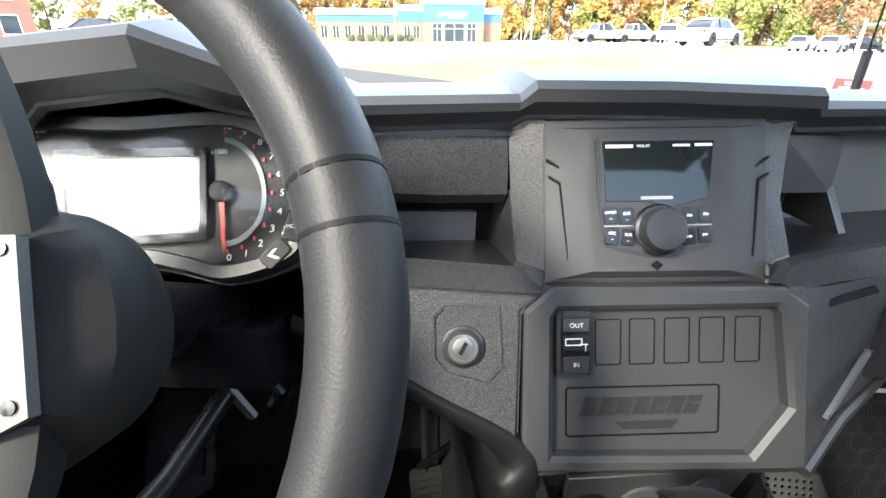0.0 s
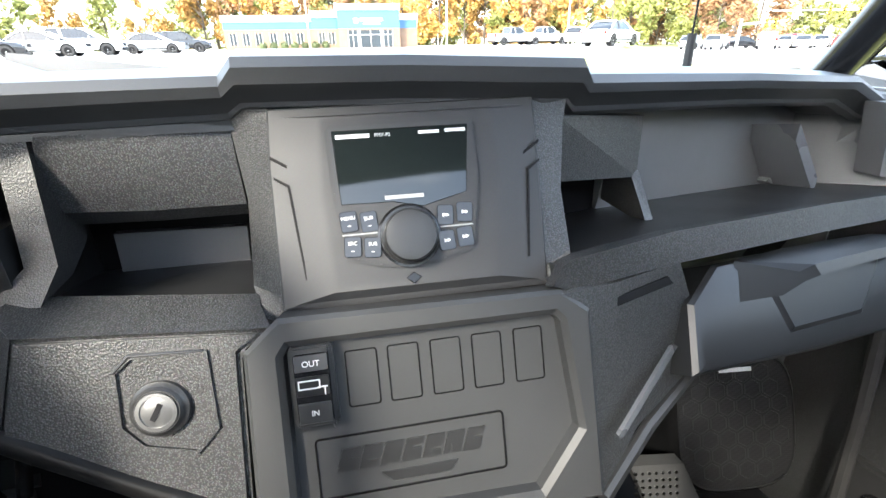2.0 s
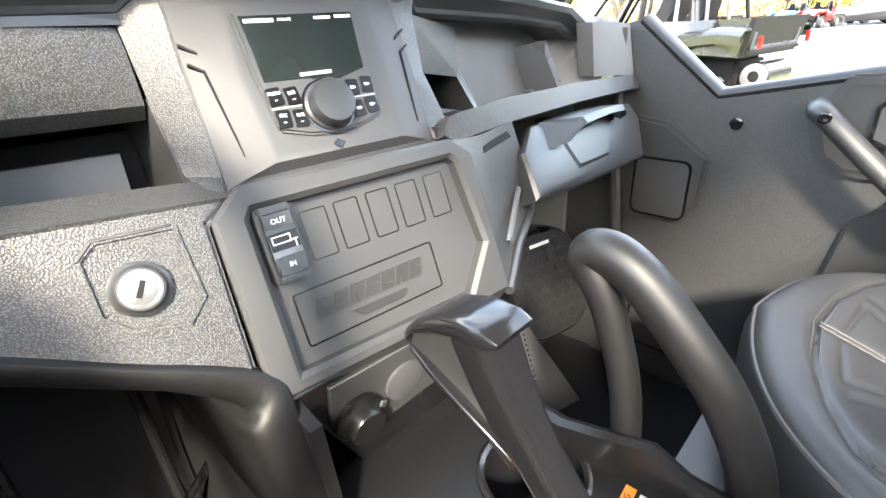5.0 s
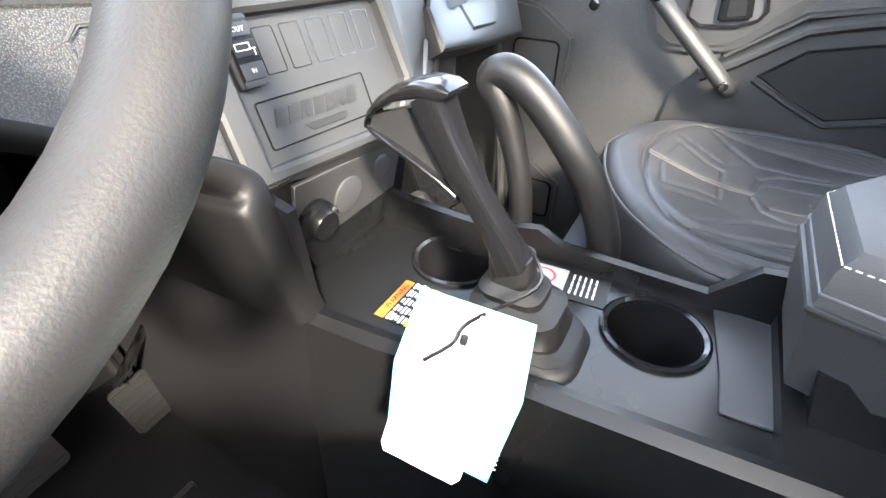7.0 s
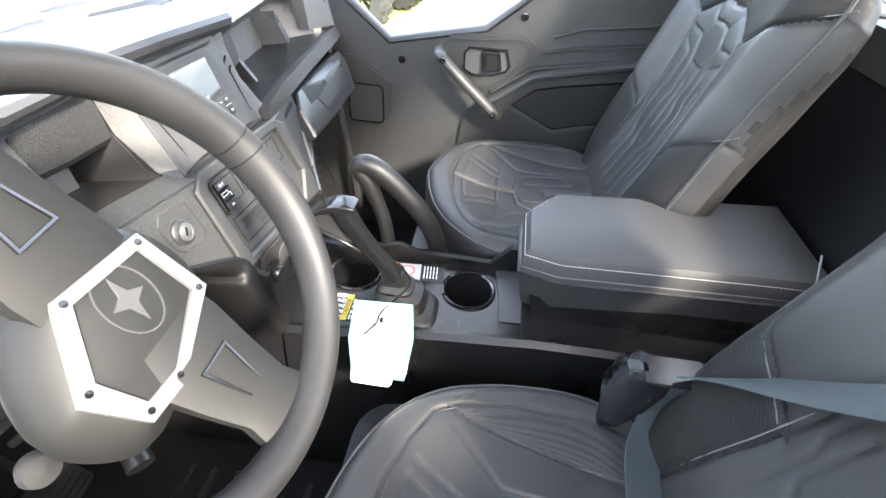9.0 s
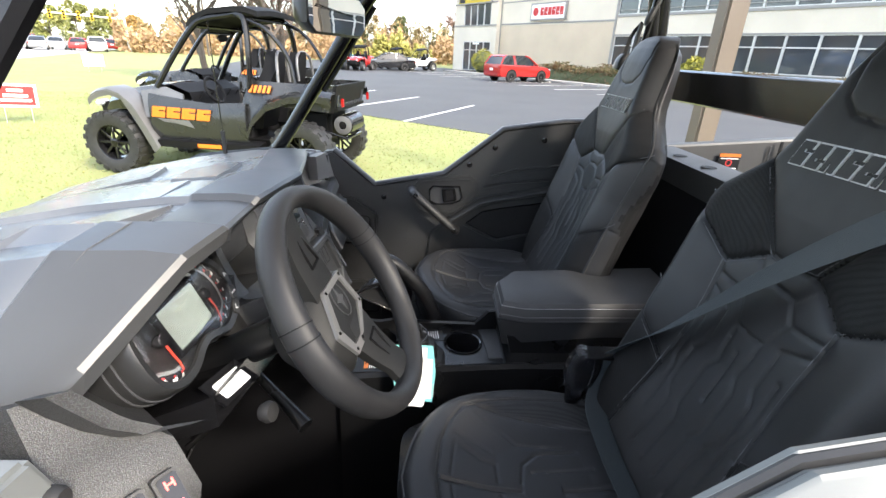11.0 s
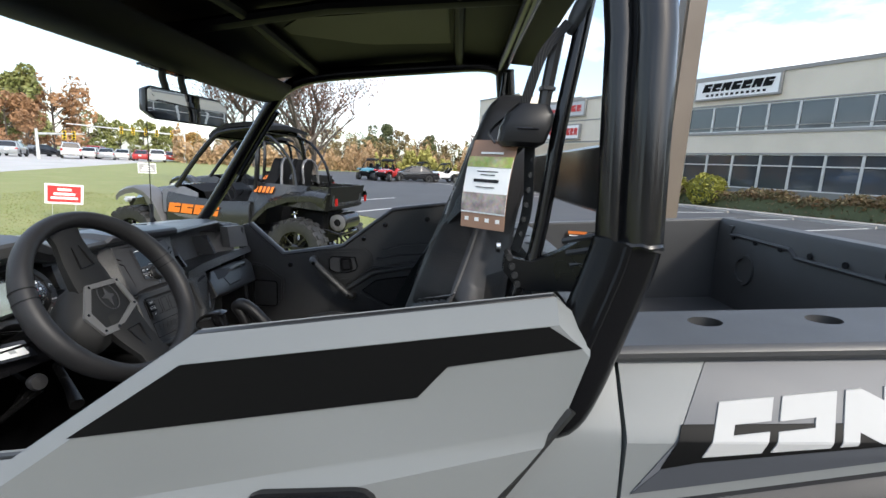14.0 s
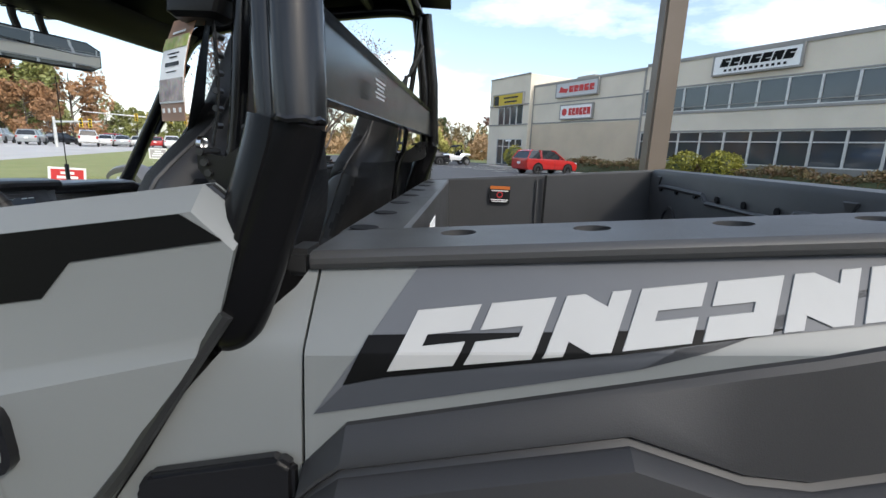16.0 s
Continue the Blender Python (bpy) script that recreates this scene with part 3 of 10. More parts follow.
part("shelf_floor", thick([[(0.150, 0.347, 1.146), (0.17, 0.54, 1.115)], [(0.258, 0.364, 1.149), (0.30, 0.57, 1.108)], [(0.45, 0.383, 1.143), (0.45, 0.61, 1.100)], [(0.665, 0.408, 1.132), (0.66, 0.63, 1.092)], [(0.735, 0.425, 1.126), (0.73, 0.63, 1.085)]], (0, 0, -0.02)), PLAIN, VEH)
part("shelf_back", thick([[(0.295, 0.510, 1.250), (0.295, 0.500, 1.215), (0.298, 0.525, 1.108)], [(0.665, 0.600, 1.228), (0.665, 0.590, 1.171), (0.615, 0.572, 1.097)]], (0, 0.02, 0)), SHELFM, VEH, "smooth back wall of the open shelf")
part("shelf_end", thick([[(0.665, 0.602, 1.235), (0.615, 0.575, 1.095)], [(0.700, 0.480, 1.230), (0.690, 0.470, 1.120)]], (0.012, 0.01, 0)), SHELFM, VEH)
part("shelf_post", thick([[(0.630, 0.465, 1.222), (0.660, 0.470, 1.134)], [(0.700, 0.455, 1.220), (0.715, 0.440, 1.132)], [(0.740, 0.450, 1.215), (0.735, 0.430, 1.130)]], (0, 0.03, 0)), SHELFM, VEH)
lip = [((0.140, 0.338, 1.140), (0.150, 0.343, 1.152), (0.157, 0.355, 1.150)), ((0.160, 0.344, 1.130), (0.160, 0.346, 1.154), (0.166, 0.358, 1.152)), ((0.258, 0.355, 1.131), (0.258, 0.363, 1.155), (0.260, 0.376, 1.151)),
       ((0.45, 0.375, 1.126), (0.45, 0.384, 1.149), (0.45, 0.396, 1.145)), ((0.665, 0.399, 1.116), (0.665, 0.408, 1.138), (0.665, 0.420, 1.134)), ((0.740, 0.418, 1.108), (0.740, 0.428, 1.130), (0.740, 0.44, 1.126))]
part("shelf_lip", thick(lip, (0, 0.012, -0.006)), PEBBLE, VEH, "grey pebbled lip of the open shelf", 20)
rd = part("dash_wing", thick([[(0.146, 0.336, 1.134), P3(PM, 0.113, 0.064, 0.0), P3(PM, 0.113, -0.072, 0.0)], [(0.200, 0.348, 1.128), (0.205, 0.336, 1.08), (0.215, 0.318, 1.010)], [(0.262, 0.356, 1.132), (0.285, 0.358, 1.09), (0.289, 0.347, 1.028)], [(0.31, 0.40, 1.13), (0.31, 0.41, 1.09), (0.31, 0.40, 1.03)]], (0, 0.03, 0)), PEBBLE, VEH, "pebbled dash panel beside the glove box", 40)
part("accent", quad((0.258, 0.3455, 1.060), (0.266, 0.347, 1.058), (0.182, 0.299, 1.030), (0.175, 0.296, 1.037), 0.006, (0, -0.6, 0.2)), HOODM, rd, "light grey strip")
part("slot", quad((0.19, 0.345, 1.116), (0.250, 0.354, 1.122), (0.255, 0.353, 1.116), (0.19, 0.343, 1.110), 0.004, (0, -0.5, 0)), DEEP, rd)
part("trim", tube([P3(PM, 0.113, -0.075, 0.0), (0.225, 0.318, 1.006), (0.290, 0.346, 1.024), (0.293, 0.36, 1.06)], 0.0055, 8), PLAIN, rd)
GLOVEM = mat("dark_glove_plastic", (0.017, 0.018, 0.0195), 0.36, spec=0.4, vary=0.4, vscale=7, grain=0.15, gscale=900, bump=0.1, bscale=1000, rvary=0.06)
gl = [(-0.188, 0.011), (-0.204, -0.044), (-0.05, -0.066), (0.150, -0.086), (0.206, -0.025), (0.190, 0.004), (0.119, 0.012), (-0.095, 0.033), (-0.149, 0.036)]
glove = part("glove_box", loft([[(*p, z) for p in q] for q, z in ((gl, -0.03), (gl, 0.004), (inset(gl, 0.003), 0.008), (inset(gl, 0.010), 0.010))], m=GM), GLOVEM, VEH, "dark grey glove box door with a moulded pull", 20)
part("pull", loft([[(-0.128, 0.034, 0.009), (-0.090, 0.013, 0.034), (-0.086, 0.004, 0.034), (-0.100, -0.004, 0.022), (-0.140, 0.000, 0.009)], [(-0.080, 0.033, 0.010), (-0.078, 0.016, 0.040), (-0.074, 0.006, 0.040), (-0.074, 0.006, 0.034), (-0.074, 0.014, 0.010)],
                   [(0.0, 0.027, 0.010), (0.0, 0.012, 0.043), (0.0, 0.003, 0.043), (0.0, 0.003, 0.037), (0.0, 0.010, 0.010)], [(0.066, 0.020, 0.010), (0.066, 0.006, 0.040), (0.066, -0.003, 0.040), (0.066, -0.003, 0.034), (0.066, 0.004, 0.010)], [(0.092, 0.015, 0.009), (0.078, 0.002, 0.034), (0.080, -0.010, 0.034), (0.084, -0.012, 0.022), (0.100, -0.006, 0.009)]], m=GM), GLOVEM, glove, "", 20)
part("pull_recess", loft([[(*p, z) for p in q] for q, z in (([(-0.100, 0.002), (-0.088, -0.041), (0.018, -0.050), (0.066, -0.012), (0.080, 0.002)], 0.0095), ([(-0.094, 0.002), (-0.083, -0.036), (0.015, -0.045), (0.058, -0.012), (0.070, 0.002)], 0.0125))], m=GM), GLOVEM, glove, "smooth recess behind the pull", 20)

# instrument pod
pod_o = [(-0.118, 0.0), (-0.112, -0.036), (-0.085, -0.058), (-0.045, -0.062), (0.0, -0.050), (0.030, -0.056), (0.062, -0.066), (0.098, -0.060), (0.124, -0.045), (0.137, -0.010), (0.133, 0.022), (0.112, 0.050), (0.076, 0.068), (0.0, 0.066), (-0.076, 0.068), (-0.108, 0.042)]
pod_o = [(p.x, p.y) for p in spline([(x, y, 0) for x, y in pod_o], 4, True)]
pod = part("instrument_pod", loft([[(*p, z) for p in s] for s, z in ((inset(pod_o, 0.012), -0.16), (inset(pod_o, -0.003), -0.10), (inset(pod_o, -0.003), -0.015), (pod_o, 0.006), (inset(pod_o, 0.003), 0.010), (inset(pod_o, 0.012), 0.008), (inset(pod_o, 0.014), -0.004))], caps=False, m=CM), PLAIN, VEH, "black gauge pod with a grey display and two dials", 30)
for zz in (-0.018, -0.034):
    part("pod_ring", tube([(*p, zz) for p in inset(pod_o, -0.0035)], 0.0016, 6, True, CM), BEZEL, pod)
part("face", prism(inset(pod_o, 0.012), -0.010, -0.003, CM), DIAL, pod)
part("display", prism([(-0.046, 0.034), (-0.046, -0.024), (0.047, -0.026), (0.051, 0.033)], -0.003, 0.0005, CM, 0.001, 1), LCD, pod, "blank grey display")
part("display_frame", ring_plate([(-0.052, 0.040), (-0.052, -0.030), (0.052, -0.032), (0.056, 0.039)], [(-0.046, 0.034), (-0.046, -0.024), (0.047, -0.026), (0.051, 0.033)], -0.003, 0.003, CM), GLOSS, pod)
for side, cx in ((1, 0.064), (-1, -0.060)):
    dm = on(CM, cx, 0.005, -0.0028)
    arc = [radians(a) for a in range(-92, 84, 6)]
    arc = arc if side > 0 else [math.pi - a for a in arc]
    part("dial_ring", thick([[Vector((0.030 * math.cos(a), 0.038 * math.sin(a), 0.0005)), Vector((0.0335 * math.cos(a), 0.042 * math.sin(a), 0.0005))] for a in arc], (0, 0, 0.0008), dm), DIALRING, pod)
    nums = []
    for i in range(11):
        a = radians(-88 + 17 * i)
        a = a if side > 0 else math.pi - a
        t = str(i) if side > 0 else str(10 * i)
        nums.append(lettering(t, 0.0075, on(dm, 0.044 * math.cos(a), 0.0505 * math.sin(a), 0.001), shear=0.2))
    part("numerals", join(*nums), WHITEP, pod)
    part("ticks", join(*[box(0.0375 * math.cos(a), 0.0455 * math.sin(a), 0.0012, 0.0016, 0.0030, 0.0006, dm) for a in [(radians(-88 + 17 * i) if side > 0 else math.pi - radians(-88 + 17 * i)) for i in range(11)]]), REDP, pod)
    part("hub", turned([(0.0085, 0), (0.0085, 0.005), (0.0070, 0.0065), (0.0, 0.0065)], 20, dm), GLOSS, pod)
    part("needle", prism([(-0.0012, -0.046), (0.0012, -0.046), (0.0018, -0.006), (-0.0018, -0.006)], 0.003, 0.0042, dm), NEEDLE, pod)
part("print", lettering("x1000", 0.005, on(CM, 0.064, 0.036, -0.002)), GREYP, pod)
for ky, kx, ka, kind in ((0.004, 0.126, 10, 1), (-0.026, 0.120, -20, 0), (-0.047, 0.104, -48, 2)):
    km = on(CM, kx, ky, 0.009, ka)
    part("button", prism(rounded(0.014, 0.024, 0.003, 2), -0.001, 0.0025, km, 0.001, 1), RUBBER, pod)
    part("print", lettering("MODE", 0.0042, on(km, 0, 0, 0.0028, -ka)) if kind == 0 else prism([(-0.004, -0.003), (0, 0.002), (0.004, -0.003), (0.004, 0.0), (0, 0.0055), (-0.004, 0.0)], 0.0026, 0.0029, on(km, 0, 0, 0, 0 if kind == 1 else 150)), WHITEP, pod)
COVER = glass("clear_cover", (0.95, 0.97, 0.98), 0.0)
COVER.node_tree.nodes["Principled BSDF"].inputs["IOR"].default_value = 1.35
lens = part("lens", loft([[(*p, z) for p in s] for s, z in ((inset(pod_o, 0.013), 0.0040), (inset(pod_o, 0.018), 0.0085), (inset(pod_o, 0.026), 0.0125), (inset(pod_o, 0.034), 0.0150))], m=CM), COVER, pod, "clear cover that mirrors the sky")
lens.visible_shadow = False

# cowl over the dash: lip stations from the driver's end to the far side
lips = [((-0.545, 0.475, 1.205), 0.030, 0.10), ((-0.520, 0.445, 1.238), 0.030, 0.12), ((-0.455, 0.415, 1.278), 0.030, 0.14), ((-0.395, 0.385, 1.316), 0.026, 0.16), ((-0.310, 0.368, 1.324), 0.024, 0.17), ((-0.262, 0.385, 1.304), 0.022, 0.16), ((-0.185, 0.423, 1.276), 0.014, 0.12), ((-0.056, 0.425, 1.276), 0.013, 0.12),
        ((-0.046, 0.416, 1.287), 0.016, 0.13), ((0.06, 0.404, 1.286), 0.016, 0.14), ((0.186, 0.394, 1.281), 0.016, 0.13), ((0.197, 0.402, 1.270), 0.013, 0.12), ((0.400, 0.440, 1.262), 0.013, 0.12), ((0.600, 0.485, 1.250), 0.014, 0.12), ((0.655, 0.490, 1.228), 0.014, 0.10), ((0.740, 0.47, 1.222), 0.014, 0.08)]
cs = []
for (x, y, z), h, b in lips:
    cs.append([(x, y + 0.012, z - h - 0.004), (x, y + 0.004, z - h), (x, y, z - 0.006), (x, y + 0.006, z), (x, y + 0.05, z + 0.004), (x, y + b, z + 0.000)])
part("cowl", thick(cs, (0, 0.02, -0.016)), COWLM, VEH, "grey moulded cowl along the top of the dash", 22)
part("dash_underside", thick([[(x, y + 0.03, z - h - 0.006), (x, y + 0.16, z - h - 0.016)] for (x, y, z), h, b in lips], (0, 0, -0.008)), PLAIN, VEH)

# driver's outer dash end with two switches
de = [[(-0.530, 0.470, 1.215), (-0.555, 0.500, 1.215)], [(-0.500, 0.420, 1.150), (-0.590, 0.455, 1.150)], [(-0.505, 0.378, 1.132), (-0.610, 0.440, 1.130)], [(-0.525, 0.345, 1.080), (-0.625, 0.415, 1.075)], [(-0.560, 0.345, 1.030), (-0.640, 0.410, 1.020)]]
part("dash_end", thick(de, (0.0, 0.10, -0.02)), PEBBLE, VEH, "pebbled outer end of the dash", 30)
part("dash_end_side", thick([[p[0], (p[0][0] + 0.075, p[0][1] + 0.10, p[0][2])] for p in de], (0.0, 0.02, -0.01)), PEBBLE, VEH)
part("dash_end_ridge", thick([[(-0.560, 0.455, 1.235), (-0.545, 0.440, 1.232)], [(-0.540, 0.425, 1.178), (-0.524, 0.412, 1.176)], [(-0.522, 0.398, 1.152), (-0.508, 0.384, 1.150)], [(-0.500, 0.360, 1.146), (-0.490, 0.348, 1.144)]], (0.0, 0.03, -0.006)), PEBBLE, VEH)
EM = axes((-0.563, 0.372, 1.090), (0.095, -0.066, 0.002), (0.02, 0.033, 0.052))
for sx, lab, red in ((0.014, "rocker switch with lit red legends", True), (-0.020, "rocker switch with lamp legends", False)):
    em = on(EM, sx, 0.004, 0.006)
    s = part("rocker_switch", prism(rounded(0.0265, 0.052, 0.003, 2), -0.004, 0.006, em, 0.0015), PLAIN, VEH, lab)
    part("rocker", box(0, 0, 0.008, 0.021, 0.045, 0.006, em, 0.0015), GLOSS, s)
    marks = [(-0.004, 0.013, 0.002, 0.010), (0.004, 0.013, 0.002, 0.010), (0, 0.013, 0.008, 0.002), (-0.004, -0.013, 0.002, 0.010), (0.004, -0.013, 0.002, 0.010), (0, -0.013, 0.008, 0.002)]
    part("print", bars(marks, on(em, 0, 0, 0.0111)), REDLIT if red else WHITEP, s)

# ---- steering ----
FRAMEM = mat("bright_silver_paint", (0.11, 0.11, 0.11), 0.50, metal=0.1, vary=0.2, vscale=14, grain=0.1, gscale=900)
SPOKEM = mat("matte_wheel_plastic", (0.0085, 0.0088, 0.009), 0.62, spec=0.34, vary=0.3, vscale=12, grain=0.15, gscale=900, bump=0.15, bscale=900, rvary=0.05)
WC = Vector((-0.337, 0.194, 1.233))
wt, wb = radians(32.4), radians(-4.6)
WN = Vector((math.sin(wb) * math.cos(wt), -math.cos(wb) * math.cos(wt), math.sin(wt)))
wu = Vector((0, 0, 1)).cross(WN).normalized()
WM = axes(WC, wu, WN.cross(wu))
HM = WM
wheel_r = 0.1595
rim_pts = [(wheel_r * math.cos(a), wheel_r * math.sin(a), 0) for a in [2 * math.pi * k / 72 for k in range(72)]]
rim_rs = [0.0150 + 0.0016 * max(0, math.cos(2 * (2 * math.pi * k / 72) - 0.6)) for k in range(72)]
wheel = part("steering_wheel", tube(rim_pts, rim_rs, 18, True, HM, up=(0, 0, 1), squash=1.32), WRAP, VEH, "grained black steering wheel, turned aside")
for a in (10.5, 17, 163, 169.5):
    a = radians(a)
    c = Vector((wheel_r * math.cos(a), wheel_r * math.sin(a), 0))
    t = Vector((-math.sin(a), math.cos(a), 0))
    part("seam", tube([c - t * 0.0009, c + t * 0.0009], 0.0168, 20, False, HM, squash=1.32), DEEP, wheel)


def spoke(a, w0, w1, z0=-0.024):
    """An arm from the hub to the rim at the angle a."""
    a = radians(a)
    r, t = Vector((math.cos(a), math.sin(a), 0)), Vector((-math.sin(a), math.cos(a), 0))
    secs = []
    for d, w, z, h in ((0.030, w0, z0 - 0.006, 0.022), (0.050, w0, z0 - 0.003, 0.022), (0.090, (w0 + w1) / 2, z0 + 0.003, 0.018), (0.125, w1, z0 + 0.012, 0.016), (0.150, w1 * 1.2, z0 + 0.018, 0.014)):
        c = r * d
        secs.append([c + t * w / 2 + Vector((0, 0, z - h / 2)), c + t * w / 2 + Vector((0, 0, z + h * 0.2)), c + t * w * 0.32 + Vector((0, 0, z + h / 2)), c - t * w * 0.32 + Vector((0, 0, z + h / 2)), c - t * w / 2 + Vector((0, 0, z + h * 0.2)), c - t * w / 2 + Vector((0, 0, z - h / 2))])
    return loft(secs, m=HM)


for a, w0, w1 in ((-85, 0.084, 0.058), (98, 0.080, 0.056)):
    part("spoke", spoke(a, w0, w1), SPOKEM, wheel, "", 30)
    ar = radians(a)
    o = HM @ pose(0.102 * math.cos(ar), 0.102 * math.sin(ar), -0.0095, 0, -5, a)
    tr = [(-0.034, -0.016), (0.034, -0.005), (0.034, 0.005), (-0.034, 0.016)]
    part("spoke_recess", ring_plate(tr, inset(tr, 0.0020), -0.004, 0.0015, o), GLOSS, wheel)
fr_o = [(0.048, -0.028), (-0.020, -0.064), (-0.052, -0.064), (-0.070, -0.022), (-0.034, 0.034), (0.038, 0.034)]
fr_i = [(0.037, -0.022), (-0.016, -0.052), (-0.044, -0.052), (-0.054, -0.018), (-0.027, 0.025), (0.030, 0.025)]
HC = -0.020
fr_soft = [(p.x, p.y) for p in spline([(x, y, 0) for x, y in fr_o], 6, True)]
fr_hard = [tuple(Vector(fr_o[i]).lerp(Vector(fr_o[(i + 1) % 6]), k / 6)) for i in range(6) for k in range(6)]
hub_rings = [([(x * k, y * k) for x, y in q], HC + z) for q, k, z in ((fr_soft, 0.70, -0.100), (fr_soft, 0.98, -0.078), (fr_soft, 1.20, -0.050), (fr_soft, 1.26, -0.032), (fr_soft, 1.18, -0.016), (fr_hard, 1.04, -0.004), (fr_hard, 0.96, -0.001), (fr_hard, 0.86, 0.001))]
part("hub", loft([[(*p, z) for p in q] for q, z in hub_rings], m=HM), SPOKEM, wheel, "rounded black hub cover with a plain star", 35)
part("hub_frame", ring_plate(fr_o, fr_i, HC - 0.001, HC + 0.0045, HM), FRAMEM, wheel, "silver painted frame round the hub", 20)
for a, b in zip(fr_o, fr_i):
    part("screw", turned([(0.0026, 0), (0.0026, 0.0012), (0.0, 0.0014)], 10, on(HM, (a[0] + b[0] * 1.3) / 2.3, (a[1] + b[1] * 1.3) / 2.3, HC + 0.0042)), GLOSS, wheel)
star = [((0.020 if k % 2 == 0 else 0.0075) * math.cos(math.pi / 8 * k * 2 / 1), (0.014 if k % 2 == 0 else 0.0055) * math.sin(math.pi / 8 * k * 2)) for k in range(8)]
part("emblem", prism(star, 0.0008, 0.0024, on(HM, 0, 0.004, HC, 90), 0.0004, 1), BEZEL, wheel)
el = circle(1, 28)
part("emblem_ring", ring_plate([(x * 0.028, y * 0.020) for x, y in el], [(x * 0.0268, y * 0.0188) for x, y in el], 0.0005, 0.0024, on(HM, 0, 0.004, HC, 90)), BEZEL, wheel)
col_end = WC - WN * 0.25 + Vector((0, 0.03, -0.01))
part("steering_column", tube([WC - WN * 0.080, WC - WN * 0.13, col_end], [0.034, 0.028, 0.026], 16), INKY, VEH)
part("column_bracket", loft([[Vector((-0.44, y, z)), Vector((-0.255, y - 0.03, z)), Vector((-0.255, y - 0.03, z - 0.05)), Vector((-0.44, y, z - 0.05))] for y, z in ((0.36, 1.135), (0.46, 1.09), (0.62, 1.02))]), GLOSS, VEH, "black steel column bracket")
SK = axes((-0.402, 0.352, 1.128), (0.047, -0.012, -0.004), (0.01, 0.06, 0.035))
part("sticker_plate", prism([(-0.036, -0.020), (0.036, -0.020), (0.036, 0.024), (-0.036, 0.024)], -0.004, 0.0, SK), GLOSS, VEH)
part("sticker", prism(rounded(0.052, 0.027, 0.003, 2), 0.0004, 0.0012, SK), PAPER, VEH, "white sticker with a grey block")
part("print", bars([(0.004, 0, 0.011, 0.011)], on(SK, 0, 0, 0.0012)), GREYP, VEH)
part("tilt_lever", tube([(-0.30, 0.36, 1.06), (-0.33, 0.31, 1.03), (-0.36, 0.27, 1.01)], [0.008, 0.009, 0.013], 10), INKY, VEH, "black column tilt lever")
part("tilt_knob", turned([(0.0, 0.0), (0.014, 0.002), (0.016, 0.010), (0.012, 0.020), (0.0, 0.022)], 16, look((-0.40, 0.30, 1.075), (-0.44, 0.1, 1.12))), RUBBER, VEH)
for k in range(3):
    part("column_linkage", tube([(-0.34 + 0.03 * k, 0.42 + 0.03 * k, 1.06 - 0.02 * k), (-0.30 + 0.02 * k, 0.40 + 0.03 * k, 1.00), (-0.33 + 0.02 * k, 0.48, 0.93)], 0.006, 8), STEEL, VEH)

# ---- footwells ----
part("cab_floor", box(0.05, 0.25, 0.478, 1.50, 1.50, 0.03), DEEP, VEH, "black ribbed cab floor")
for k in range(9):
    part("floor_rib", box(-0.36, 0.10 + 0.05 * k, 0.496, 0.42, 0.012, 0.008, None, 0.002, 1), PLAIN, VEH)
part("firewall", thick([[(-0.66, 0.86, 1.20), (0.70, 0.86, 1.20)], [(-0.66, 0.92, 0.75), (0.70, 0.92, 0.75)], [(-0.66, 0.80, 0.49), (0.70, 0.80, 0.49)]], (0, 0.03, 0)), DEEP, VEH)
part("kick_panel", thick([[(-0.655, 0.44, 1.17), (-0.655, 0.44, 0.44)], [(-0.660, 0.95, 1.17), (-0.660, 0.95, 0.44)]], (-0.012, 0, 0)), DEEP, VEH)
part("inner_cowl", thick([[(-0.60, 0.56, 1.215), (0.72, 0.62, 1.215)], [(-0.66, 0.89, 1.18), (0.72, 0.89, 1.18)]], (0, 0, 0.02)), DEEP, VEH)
PEDALM = mat("near_black_pedal_rubber", (0.010, 0.010, 0.010), 0.7, spec=0.2, vary=0.5, vscale=30)
for px, pz, w in ((-0.115, 0.552, 0.065), (-0.27, 0.60, 0.09)):
    pm = axes((px, 0.645, pz), (1, 0.1, 0), (0.0, 0.55, 0.9))
    pd = part("pedal", prism(rounded(w, 0.085, 0.008, 2), -0.008, 0.0, pm, 0.002), PEDALM, VEH, "ribbed rubber pedal")
    for k in range(6):
        part("pedal_rib", box(0, -0.033 + 0.013 * k, 0.0015, w * 0.88, 0.005, 0.004, pm), PEDALM, pd)
    part("pedal_arm", tube([P3(pm, 0, 0.03, -0.008), (px, 0.72, pz + 0.13), (px, 0.74, pz + 0.30)], 0.008, 8), STEEL, pd)
part("rail_strut", tube([(-0.13, 0.66, 0.60), (-0.05, 0.60, 0.74)], 0.007, 8), CHROME, VEH)

# ---- centre console ----
TZ = 0.868


def plate_with_holes(outer, holes, z0, z1):
    """A slab in the horizontal plane with round openings."""
    bm = bmesh.new()
    loops = []
    for pts in (outer, *holes):
        vs = [bm.verts.new((x, y, z1)) for x, y in pts]
        loops += [bm.edges.new((vs[i], vs[(i + 1) % len(vs)])) for i in range(len(vs))]
    bmesh.ops.triangle_fill(bm, edges=loops, use_beauty=True, use_dissolve=False)
    ext = bmesh.ops.extrude_face_region(bm, geom=list(bm.faces))
    for v in ext["geom"]:
        if isinstance(v, bmesh.types.BMVert):
            v.co.z = z0
    return bm


